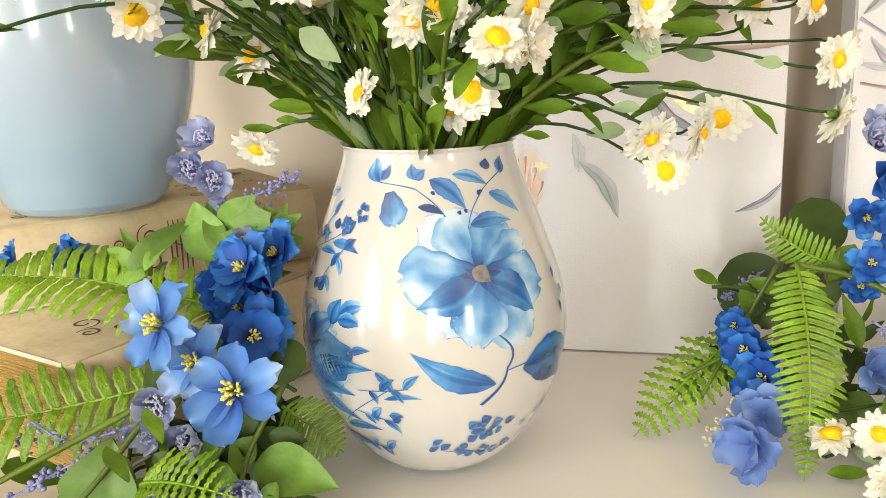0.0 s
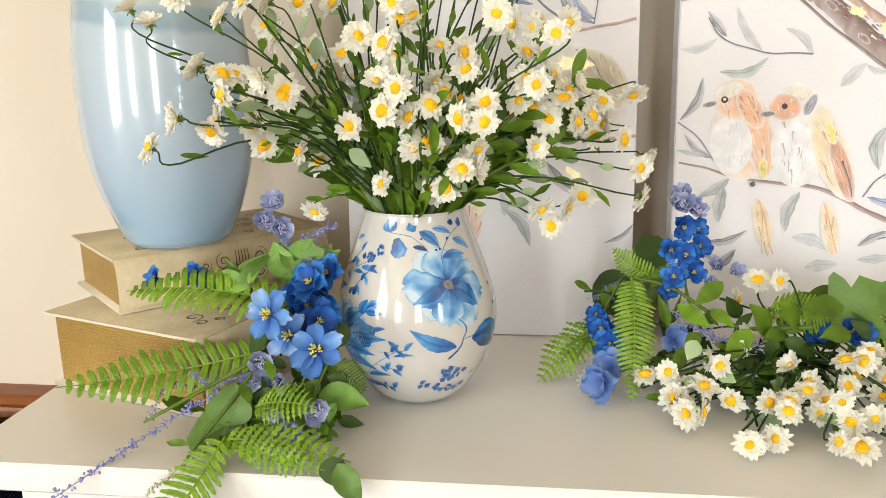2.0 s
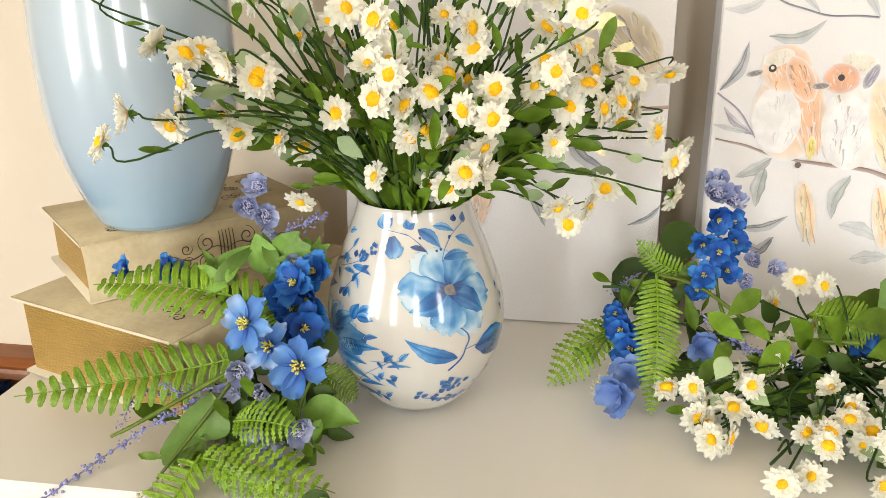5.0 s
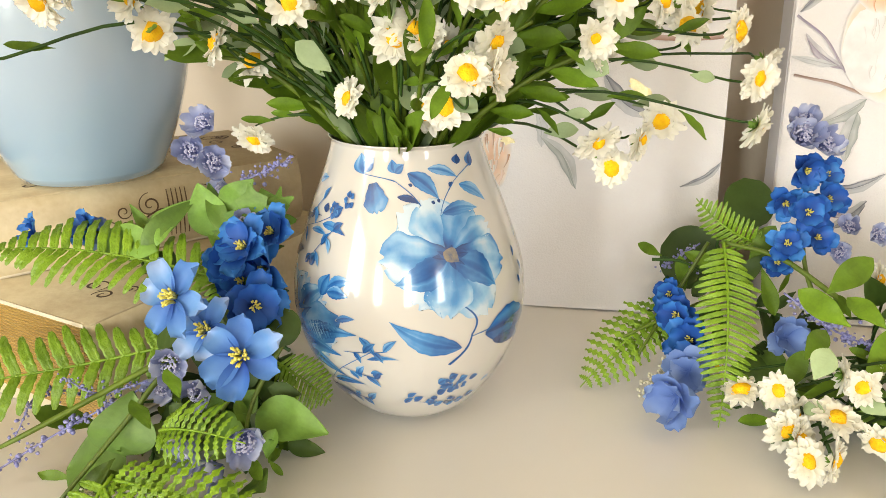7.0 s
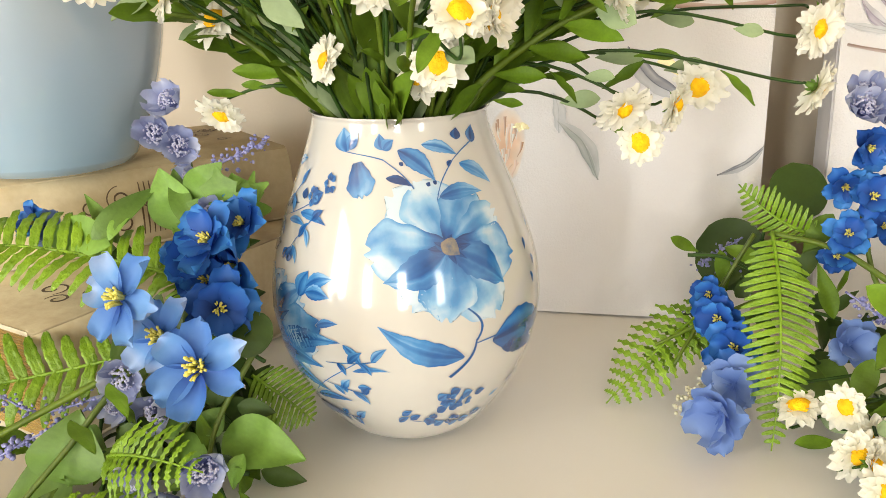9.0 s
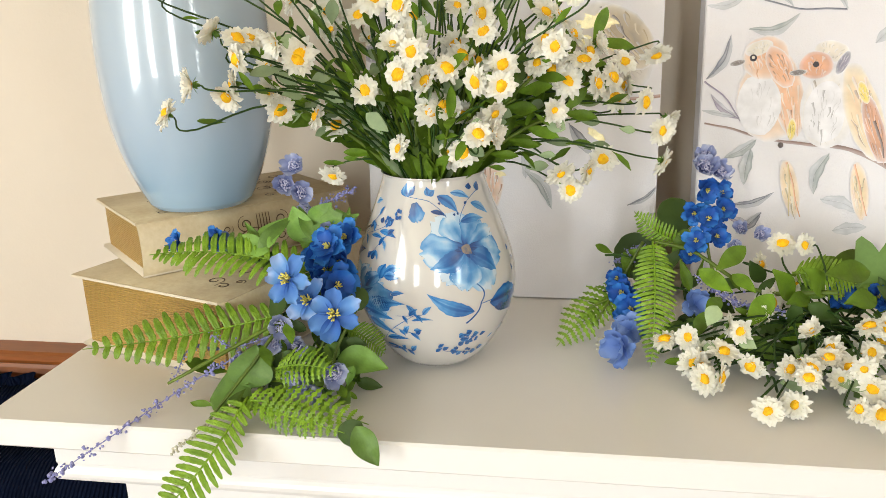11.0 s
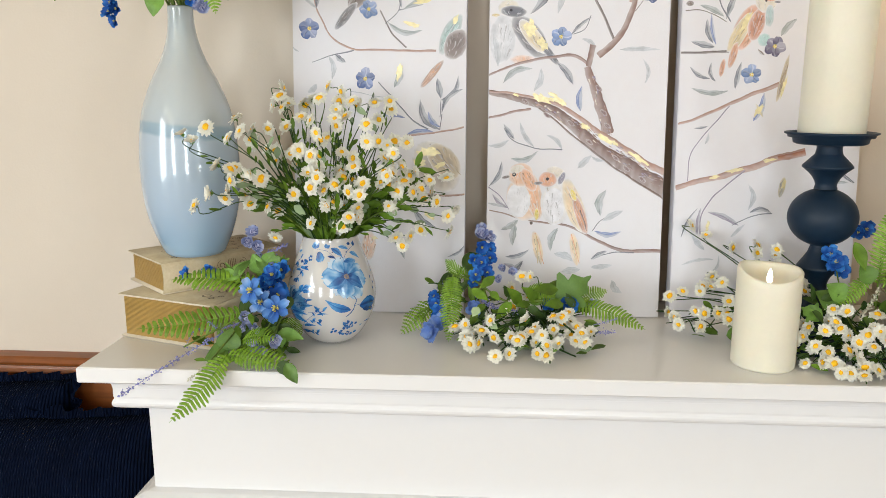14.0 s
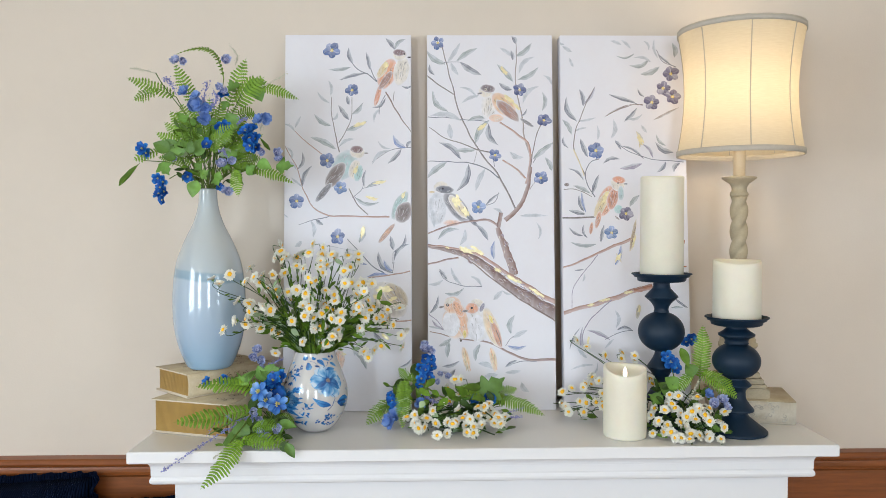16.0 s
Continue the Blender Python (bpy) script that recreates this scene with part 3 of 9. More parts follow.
tall_vase = thing("tall_vase", (-0.5955, 0.214, 1.3772), "tall glass bottle vase fading from blue to white on stacked books", "vase")
prof = [(0.0, 0.0005), (0.042, 0.0), (0.0465, 0.002), (0.0495, 0.006)]
prof += profile_of([(0.0495, 0.006), (0.0560, 0.020), (0.0645, 0.042), (0.0722, 0.070), (0.0768, 0.102), (0.0785, 0.143), (0.0772, 0.178), (0.0740, 0.210), (0.0688, 0.236), (0.0610, 0.259), (0.0492, 0.286), (0.0345, 0.315), (0.0252, 0.342), (0.0212, 0.362), (0.0196, 0.380)])[1:]
NECK = len(prof) - 12
prof += [(0.0194, 0.388), (0.0202, 0.3925), (0.0192, 0.3945), (0.0172, 0.392), (0.0160, 0.375), (0.0160, 0.34)]
part("vase_foot", lathe(prof[:4], 64), M_OMBRE, tall_vase)
part("vase_body", lathe(prof[3:NECK + 1], 64), M_OMBRE, tall_vase)
part("vase_neck", lathe(prof[NECK:], 64), M_OMBRE, tall_vase)

# ---- candles and holders ----


def candle_holder(loc, height, label, low):
    t = thing("candle_holder", loc, label, "candle holder", "navy turned candle holders")
    h = height
    dish = [(0.0, h - 0.007), (0.055, h - 0.007), (0.0575, h - 0.003), (0.061, h), (0.0645, h - 0.0005), (0.065, h - 0.0025), (0.0605, h - 0.0045), (0.0595, h - 0.008), (0.053, h - 0.0095), (0.0515, h - 0.0165), (0.047, h - 0.0185), (0.02, h - 0.0195), (0.0, h - 0.0195)]
    part("dish", lathe(dish, 56), M_NAVY, t)
    z = h - 0.0195
    if low:
        neck = profile_of([(0.0205, z), (0.0215, z - 0.006), (0.027, z - 0.011)]) + [(0.0370, z - 0.0175), (0.0373, z - 0.0195)] + profile_of([(0.036, z - 0.0215), (0.0255, z - 0.028), (0.0235, z - 0.034), (0.025, z - 0.038)])
        part("neck", lathe(neck, 48), M_NAVY, t)
        ball = [(0.0490 * math.sin(a), 0.152 + 0.0385 * math.cos(a)) for a in (0.42 + (math.pi - 0.78) * i / 24 for i in range(25))]
        part("ball", lathe(ball, 56), M_NAVY, t)
        b = ball[-1][1]
        pr = [(0.0195, b), (0.0195, b - 0.002)] + profile_of([(0.021, b - 0.004), (0.031, b - 0.014)]) + profile_of([(0.030, b - 0.016), (0.0205, b - 0.025), (0.0195, b - 0.036), (0.0225, b - 0.048), (0.0365, b - 0.066)]) + [(0.0365, b - 0.069), (0.026, b - 0.071)] + profile_of([(0.0225, b - 0.074), (0.029, b - 0.083), (0.050, 0.016), (0.0625, 0.0065), (0.064, 0.002)]) + [(0.062, 0.0), (0.0, 0.0)]
        part("foot", lathe(pr, 56), M_NAVY, t)
        return t
    neck = profile_of([(0.0185, z), (0.0178, z - 0.006), (0.0195, z - 0.014)]) + [(0.0355, z - 0.031), (0.0358, z - 0.034)] + profile_of([(0.0345, z - 0.0345), (0.022, z - 0.046), (0.0155, z - 0.058), (0.0165, z - 0.0665)])
    part("neck", lathe(neck, 48), M_NAVY, t)
    bz = z - 0.0665 - 0.043
    ball = [(0.0500 * math.sin(a), bz + 0.0445 * math.cos(a)) for a in (0.32 + (math.pi - 0.6) * i / 24 for i in range(25))]
    part("ball", lathe(ball, 56), M_NAVY, t)
    b = ball[-1][1]
    pr = [(0.0135, b), (0.0135, b - 0.003)]
    pr += profile_of([(0.014, b - 0.004), (0.0175, b - 0.014), (0.030, b - 0.034)]) + [(0.0305, b - 0.037)] + profile_of([(0.029, b - 0.038), (0.0185, b - 0.052), (0.016, b - 0.066), (0.021, b - 0.084), (0.034, b - 0.104)]) + [(0.0345, b - 0.108), (0.024, b - 0.110)] + profile_of([(0.022, b - 0.113), (0.028, b - 0.125), (0.05, 0.010), (0.0605, 0.0055), (0.061, 0.002)]) + [(0.0595, 0.0), (0.0, 0.0)]
    part("foot", lathe(pr, 56), M_NAVY, t)
    return t


candle_holder((0.402, 0.187, TOP + 0.0003), 0.3335, "tall navy turned candle holder with a ball, bearing a candle", False)
candle_holder((0.540, 0.115, TOP + 0.0003), 0.246, "shorter navy turned candle holder with a ball, bearing a candle", True)


def pillar_candle(name, loc, r, h, dip, label, group=""):
    t = thing(name, loc, label, "candle", group)
    n = 64

    def rim(a, k):
        return dip * (0.75 * math.sin(a) + 0.35 * math.cos(2 * a + 0.5)) if k >= 3 and k <= 7 else 0.0

    prof = [(0.0, 0.0), (r - 0.002, 0.0), (r, 0.003), (r * 0.997, h - 0.012), (r, h - 0.003), (r - 0.002, h), (r - 0.005, h - 0.001), (r - 0.008, h - 0.005), (r - 0.012, h - 0.016), (0.012, h - 0.022), (0.0, h - 0.022)]
    part("wax_body", lathe(prof, n, wobble=lambda a, z: 1 + 0.004 * math.sin(3 * a + z * 40), z_of=rim), M_CANDLE, t)
    return t


led = pillar_candle("led_candle", (0.298, 0.093, TOP + 0.0003), 0.0445, 0.142, 0.009, "ivory flameless pillar candle with a scooped rim and glowing flame tip")
flame = [(0.0, 0.120), (0.0022, 0.120), (0.0042, 0.126), (0.0046, 0.131), (0.0034, 0.137), (0.0014, 0.1425), (0.0, 0.1445)]
part("flame", lathe(flame, 16, wobble=lambda a, z: 1 - 0.45 * abs(math.sin(a))), M_FLAME, led, "small glowing plastic flame")
tall_candle = pillar_candle("pillar_candle", (0.402, 0.187, 1.5772), 0.0465, 0.218, 0.0012, "tall ivory pillar candle standing in a navy holder", "candles on holders")
short_candle = pillar_candle("pillar_candle", (0.540, 0.115, 1.4897), 0.0485, 0.124, 0.004, "short ivory pillar candle with an uneven rim in a navy holder", "candles on holders")

for cd, h in ((tall_candle, 0.218), (short_candle, 0.124)):
    bm = bmesh.new()
    tube(bm, [Vector((0, 0, h - 0.023)), Vector((0.0006, 0, h - 0.016)), Vector((0.0022, 0.0005, h - 0.011))], 0.0011, 0.0008, 6)
    part("wick", bm, M_INK, cd, "short dark wick")

# ---- books and table lamp ----


def flat_book(x, y, w, d, z0, z1, rz, label):
    t = thing("book", (x, y, z0), label, "book", "stacked books under the lamp", rz=rz)
    h = z1 - z0
    part("cover_board", box_bm((0, 0, 0), (w, d, 0.003), 0.0007), M_PALE_COVER, t)
    part("cover_board", box_bm((0, 0, h - 0.003), (w, d, h), 0.0007), M_COVER, t, "tan upper board")
    part("spine", box_bm((0, 0, 0.003), (w, 0.003, h - 0.003), 0.0005), M_PALE_COVER, t)
    part("page_block", box_bm((0.004, 0.0032, 0.0032), (w - 0.005, d - 0.005, h - 0.0032)), M_BOARD, t, "cream page edges", smooth=False)
    return t


stack_a = flat_book(0.520, 0.205, 0.178, 0.150, TOP + 0.0003, 1.302, -14.0, "faded cream book with pale floral spine under a table lamp")
bm = bmesh.new()
rs = random.Random(8)
for i in range(46):
    scroll(bm, (0.012 + rs.random() * 0.145, 0.026 + (rs.random() - 0.5) * 0.032), 0.0022 + 0.004 * rs.random(), 1.1, rs.random() * 6, rs.choice((-1, 1)), 0.0011, lambda a, b: Vector((a, -0.0004, b)))
part("spine_print", bm, M_PRINT, stack_a, "pale grey floral print on the spine", smooth=False)

lamp = thing("table_lamp", (0.600, 0.255, 1.3024), "lit table lamp with a barley-twist wooden stem and linen shade", "lamp")
LZ = 1.4085
LM = pose(0.600, 0.255, LZ)
plinth = pose(0.600, 0.255, 1.3024, 0, 0, -14)
for hs, z0, z1 in ((0.060, 0.0, 0.022), (0.055, 0.0222, 0.030), (0.049, 0.0302, 0.042), (0.042, 0.0422, 0.055)):
    part("plinth_step", box_bm((-hs, -hs, z0), (hs, hs, z1), 0.002), M_LAMPWOOD, lamp, "square stepped wooden plinth", m=plinth, smooth=False)
part("turned_column", lathe(profile_of([(0.030, -0.051), (0.034, -0.047), (0.026, -0.041), (0.020, -0.034), (0.024, -0.018), (0.034, -0.006), (0.036, -0.0002)]), 40), M_LAMPWOOD, lamp, m=LM)
part("base", lathe([(0.0, 0.0), (0.041, 0.0), (0.043, 0.004), (0.043, 0.009), (0.039, 0.012), (0.039, 0.019), (0.036, 0.023), (0.034, 0.028), (0.026, 0.034), (0.022, 0.040), (0.0, 0.041)], 40), M_LAMPWOOD, lamp, m=LM)
bm = bmesh.new()
n, k, zs, ze = 28, 90, 0.0412, 0.345
rings = []
for i in range(k + 1):
    f = i / k
    z = zs + (ze - zs) * f
    turn = f * 2 * math.pi * 3.3
    ring = []
    for j in range(n):
        a = 2 * math.pi * j / n
        r = 0.0125 + 0.0075 * abs(math.cos(a - turn)) ** 0.8
        ring.append(bm.verts.new((r * math.cos(a), r * math.sin(a), z)))
    rings.append(ring)
for a, b in zip(rings, rings[1:]):
    for j in range(n):
        bm.faces.new((a[j], a[(j + 1) % n], b[(j + 1) % n], b[j]))
bm.faces.new(rings[0][::-1])
bm.faces.new(rings[-1])
part("twisted_stem", bm, M_LAMPWOOD, lamp, "carved barley-twist stem", m=LM)
part("collar", lathe([(0.0, 0.3452), (0.019, 0.3452), (0.0205, 0.350), (0.019, 0.355), (0.0165, 0.357), (0.0165, 0.366), (0.019, 0.370), (0.021, 0.374), (0.030, 0.380), (0.038, 0.386), (0.0385, 0.389), (0.034, 0.390), (0.014, 0.390), (0.0, 0.390)], 40), M_LAMPWOOD, lamp, m=LM)
part("candle_sleeve", lathe([(0.0, 0.3902), (0.013, 0.3902), (0.013, 0.50), (0.0, 0.50)], 24), mat("lit_sleeve", (0.75, 0.62, 0.42), 0.5, var=0.05), lamp, "cream candle sleeve", m=LM)
part("bulb", lathe([(0.0, 0.5005), (0.010, 0.503), (0.012, 0.52), (0.022, 0.55), (0.024, 0.565), (0.018, 0.583), (0.0, 0.592)], 20), M_BULB, lamp, "glowing light bulb", m=LM)
ST, SB = 2.131 - LZ, 1.847 - LZ


def shade_r(f):
    return 0.1375 - 0.0165 * math.sin(math.pi * f) ** 0.9 + 0.001 * f


outer = [(shade_r(i / 24), SB + (ST - SB) * i / 24) for i in range(25)]
shade = part("shade", lathe(outer, 96), M_SHADE, lamp, "cream linen shade glowing from within", m=LM)
for nm, z0, z1 in (("lower_trim", SB - 0.001, SB + 0.011), ("upper_trim", ST - 0.011, ST + 0.001)):
    r = 0.1383
    part(nm, lathe([(r - 0.003, z0), (r, z0), (r + 0.0004, (z0 + z1) / 2), (r, z1), (r - 0.003, z1), (r - 0.0034, (z0 + z1) / 2), (r - 0.003, z0)], 96), M_BEIGE, shade, "grey-beige linen trim", m=LM)
for i in range(8):
    a = 2 * math.pi * (i + 0.72) / 8
    bm = bmesh.new()
    tube(bm, [Vector(((r + 0.0006) * math.cos(a), (r + 0.0006) * math.sin(a), z)) for r, z in outer[1:-1]], 0.0011, 0.0011, 6)
    part("seam_rib", bm, M_BEIGE, shade, m=LM)
bm = bmesh.new()
for i in range(3):
    a = 2 * math.pi * i / 3
    tube(bm, [Vector((0, 0, ST - 0.012)), Vector((0.1355 * math.cos(a), 0.1355 * math.sin(a), ST - 0.012))], 0.0014, 0.0014, 6)
tube(bm, [Vector((0, 0, 0.59)), Vector((0, 0, ST - 0.005))], 0.003, 0.003, 8)
part("spider_fitter", bm, M_BRASS, lamp, "metal shade carrier", m=LM)
part("finial", lathe([(0.0, ST - 0.006), (0.006, ST - 0.005), (0.007, ST), (0.004, ST + 0.003), (0.009, ST + 0.009), (0.0095, ST + 0.013), (0.006, ST + 0.018), (0.0, ST + 0.0195)], 20), M_BRASS, lamp, "dark bronze finial", m=LM)

# ---- navy knitted cushions on a bench beside the mantel ----
bench = thing("bench", (-1.3, 0.1, 0), "navy upholstered bench beside the mantel", "bench")
part("seat", box_bm((-1.95, -0.12, 0.30), (-0.72, 0.40, 0.62), 0.03, 3), M_KNIT, bench, m=Matrix())
for x in (-1.9, -0.8):
    for y in (-0.07, 0.33):
        part("leg", lathe([(0.0, 0.0), (0.018, 0.0), (0.026, 0.30), (0.0, 0.30)], 16), M_WOOD, bench, m=pose(x, y, 0))


def cushion(x, y, z, w, h, rx, rz, seed):
    t = thing("cushion", (x, y, z), "navy ribbed knit cushion with a ruffled edge, propped upright", "cushion", "navy cushions")
    rs = random.Random(seed)
    bm = bmesh.new()
    n = 28
    gr = {}
    for s in (1, -1):
        for i in range(n + 1):
            for j in range(n + 1):
                if s == -1 and (i in (0, n) or j in (0, n)):
                    gr[s, i, j] = gr[1, i, j]
                    continue
                u, v = 2 * i / n - 1, 2 * j / n - 1
                p = (max(0, 1 - abs(u) ** 3.2) * max(0, 1 - abs(v) ** 3.2)) ** 0.55
                q = 1 - 0.06 * (1 - abs(u)) * abs(v) ** 2
                gr[s, i, j] = bm.verts.new((u * w / 2 * (1 - 0.05 * (1 - v * v)), -s * 0.085 * p + 0.004 * noise.noise((u * 3, v * 3, seed)), (v * q + 1) * h / 2))
    for s in (1, -1):
        for i in range(n):
            for j in range(n):
                q = [gr[s, i, j], gr[s, i + 1, j], gr[s, i + 1, j + 1], gr[s, i, j + 1]]
                bm.faces.new(q if s == 1 else q[::-1])
    m = pose(x, y, z, rx, 0, rz)
    WM[t.name] = m
    t.matrix_basis = m
    part("cover", bm, M_KNIT, t)
    bm = bmesh.new()
    per = 260
    vs = []
    for i in range(per):
        f = 4 * i / per
        e, g = int(f), f - int(f)
        c = [(-1 + 2 * g, -1), (1, -1 + 2 * g), (1 - 2 * g, 1), (-1, 1 - 2 * g)][e]
        px, pz = c[0] * w / 2 * (1 - 0.05 * (1 - c[1] ** 2)), (c[1] * (1 - 0.06 * (1 - abs(c[0])) * c[1] ** 2) + 1) * h / 2
        o = 0.018 + 0.012 * noise.noise((i * 0.23, seed, 0))
        r = Vector((c[0], 0, c[1])).normalized()
        wv = 0.012 * math.sin(i * 1.25) + 0.006 * rs.random()
        vs.append((bm.verts.new((px - 0.004 * r.x, 0, pz - 0.004 * r.z)), bm.verts.new((px + o * r.x, wv, pz + o * r.z))))
    for i in range(per):
        a, b = vs[i], vs[(i + 1) % per]
        bm.faces.new((a[0], b[0], b[1], a[1]))
    part("ruffle", bm, M_KNIT, t, "ruffled navy edging")
    return t


cushion(-0.93, 0.22, 0.625, 0.44, 0.42, -14, 4, 3)
cushion(-1.36, 0.20, 0.625, 0.44, 0.43, -14, -3, 7)
cushion(-1.15, 0.31, 0.625, 0.44, 0.46, -8, 0, 9)

# ---- flowered jug ----
JX, JY = -0.3555, 0.162
jug = thing("ceramic_jug", (JX, JY, TOP + 0.0003), "glossy cream ceramic jug vase with blue painted flowers, holding daisies", "vase")
JPROF = [(0.0246, 0.0), (0.0325, 0.003), (0.0438, 0.0119), (0.0563, 0.0298), (0.0652, 0.0496), (0.0693, 0.0684), (0.0698, 0.0804), (0.0672, 0.0992), (0.0579, 0.127), (0.0504, 0.1458), (0.0447, 0.1617), (0.0428, 0.1701)]
jp = profile_of(JPROF)
rimz = jp[-1][1]
part("jug_body", lathe([(0.0, 0.001), (0.02, 0.0012)] + jp + [(0.0447, rimz + 0.0016), (0.0430, rimz + 0.0012), (0.0425, rimz - 0.002), (0.045, rimz - 0.02), (0.055, rimz - 0.055), (0.05, rimz - 0.12), (0.0, rimz - 0.13)], 96), M_JUG, jug)
JT = [(z, r) for r, z in jp]


def jug_radius(z):
    for (z0, r0), (z1, r1) in zip(JT, JT[1:]):
        if z0 <= z <= z1:
            return r0 + (r1 - r0) * (z - z0) / max(1e-9, z1 - z0)
    return JT[0][1] if z < JT[0][0] else JT[-1][1]


def on_jug(deg, z, lift):
    """Angle about the axis (0 faces the room) and height to a point just over the glaze."""
    a = radians(deg)
    r = jug_radius(z) + lift
    return Vector((r * math.sin(a), -r * math.cos(a), z))

# ---- silk flowers: the kinds, built once ----
RS = random.Random(21)


def tone_layer(bm):
    return bm.verts.layers.float.new("tone")


def petal(bm, lay, L, W, ang, lift, cup, ruffle=0.0, seed=0, nu=5, nv=4, tip=0.9, base=0.25, root=0.0, t0=0.0, t1=1.0, wave=2.0, hub=None):
    """One petal in the local plane, rooted near the origin, pointing along ang; lift: radians out of the plane; cup: how its sides curl."""
    ca, sa = math.cos(ang), math.sin(ang)
    grid = []
    for i in range(nu + 1):
        f = i / nu
        w = W * (base + (1 - base) * math.sin(math.pi * min(1, f * tip) ** 0.85)) * (1.0 if f < 0.97 else 0.55)
        row = []
        for j in range(nv + 1):
            s = 2 * j / nv - 1
            x = root + L * f * (1 + (ruffle * 0.5 * math.sin(seed * 3.1 + s * 6 * wave) if i == nu else 0) - 0.10 * s * s * (f > 0.9))
            y = w * s * 0.5
            z = L * (math.sin(lift) * f - 0.18 * f * f * math.sin(lift + 0.6)) + cup * W * s * s * (0.3 + 0.7 * f) + ruffle * L * 0.25 * f * math.sin(seed * 1.7 + s * 3.5 * wave + f * 3)
            xx = x * math.cos(lift * 0.8)
            v = bm.verts.new((xx * ca - y * sa, xx * sa + y * ca, z))
            v[lay] = t0 + (t1 - t0) * f
            row.append(v)
        grid.append(row)
    for a, b in zip(grid, grid[1:]):
        for j in range(nv):
            bm.faces.new((a[j], a[j + 1], b[j + 1], b[j]))
    if hub:
        for j in range(nv):
            bm.faces.new((hub, grid[0][j + 1], grid[0][j]))


def daisy_mesh(seed, openness):
    rs = random.Random(seed)
    bm = bmesh.new()
    lay = tone_layer(bm)
    hub = bm.verts.new((0, 0, 0.0002))
    for ring, (n, L, li) in enumerate(((15, 0.0116, 0.0), (14, 0.0106, 0.24), (10, 0.0086, 0.52))):
        for i in range(n):
            a = 2 * math.pi * (i + 0.5 * ring + rs.uniform(-0.18, 0.18)) / n
            petal(bm, lay, L * rs.uniform(0.82, 1.1), 0.0050 * rs.uniform(0.85, 1.2), a, li + openness + rs.uniform(-0.2, 0.2), rs.uniform(-0.1, 0.35), 0.20, rs.random() * 9, 4, 4, 0.62, 0.45, 0.0020, hub=hub)
    return as_mesh(bm, "daisy", M_PETAL)


def daisy_center_mesh(seed):
    rs = random.Random(seed)
    bm = bmesh.new()
    n = 9
    rings = []
    for k in range(4):
        f = k / 3
        rings.append([bm.verts.new((0.0058 * (1 - f * 0.75) * math.cos(a) * q, 0.0046 * (1 - f * 0.75) * math.sin(a) * q, 0.0012 + 0.0032 * math.sqrt(f) * rs.uniform(0.8, 1.15))) for a, q in ((2 * math.pi * i / n, (1 + (0.45 if k == 0 else 0.1) * rs.uniform(-0.6, 0.8))) for i in range(n))])
    top = bm.verts.new((0, 0, 0.0046))
    for a, b in zip(rings, rings[1:]):
        for i in range(n):
            bm.faces.new((a[i], a[(i + 1) % n], b[(i + 1) % n], b[i]))
    for i in range(n):
        bm.faces.new((rings[-1][i], rings[-1][(i + 1) % n], top))
    return as_mesh(bm, "flower_center", M_YELLOW)


def calyx_mesh():
    bm = bmesh.new()
    lay = tone_layer(bm)
    for i in range(7):
        petal(bm, lay, 0.0062, 0.0022, 2 * math.pi * i / 7, -0.55, 0.2, 0.0, 0, 3, 2, 1.0, 0.5, 0.0006)
    tube(bm, [Vector((0, 0, -0.0052)), Vector((0, 0, -0.001))], 0.0011, 0.0024, 6)
    return as_mesh(bm, "calyx", M_CALYX)


DAISY = [daisy_mesh(k, o) for k, o in ((1, 0.0), (2, 0.12), (3, -0.12), (4, 0.35), (5, 0.6), (6, 0.05))]
CENTER = [daisy_center_mesh(k) for k in (1, 2, 3)]
CALYX = calyx_mesh()


def daisy(parent, loc, normal, rs, size=1.0):
    k = rs.randrange(6)
    m = facing(loc, normal, rs.random() * 6.28, size * rs.uniform(0.80, 1.0))
    d = put("daisy", DAISY[k], parent, m)
    put("flower_center", CENTER[rs.randrange(3)], d, m @ Matrix.Diagonal((*([1.05 if k < 4 else 0.8] * 3), 1)))
    put("calyx", CALYX, d, m)
    return d


def blade_mesh(name, material, L, W, shape, fold=0.25, bend=0.25, lobes=0, seed=1):
    """A leaf along +x from the origin, its face to +z."""
    bm = bmesh.new()
    nu, nv = 12, 4
    rows = []
    for i in range(nu + 1):
        f = i / nu
        if shape == "obovate":
            w = math.sin(math.pi * f ** 1.35) ** 0.8 * 1.0 + 0.06
        elif shape == "round":
            w = math.sqrt(max(0, 1 - (2 * f - 1) ** 2)) + 0.02
        elif shape == "ivy":
            w = 0.10 + (0.95 * math.exp(-((f - 0.30) / 0.17) ** 2) + 0.55 * math.exp(-((f - 0.66) / 0.12) ** 2) + 0.22 * (1 - f)) * (1 - f ** 6)
        else:
            w = math.sin(math.pi * f ** 0.8) ** 0.9 + 0.03
        if i == nu:
            w = 0.04
        row = []
        for j in range(nv + 1):
            s = 2 * j / nv - 1
            z = -bend * L * f * f + fold * W * 0.5 * abs(s) * w + 0.05 * L * noise.noise((f * 4, s * 2, seed * 3.3))
            sweep = 0.22 * L * abs(s) * (w if shape == "ivy" else 0)
            row.append(bm.verts.new((L * f + sweep * (0.6 if f < 0.5 else 0.2), W * 0.5 * w * s, z)))
        rows.append(row)
    for a, b in zip(rows, rows[1:]):
        for j in range(nv):
            bm.faces.new((a[j], a[j + 1], b[j + 1], b[j]))
    return as_mesh(bm, name, material)


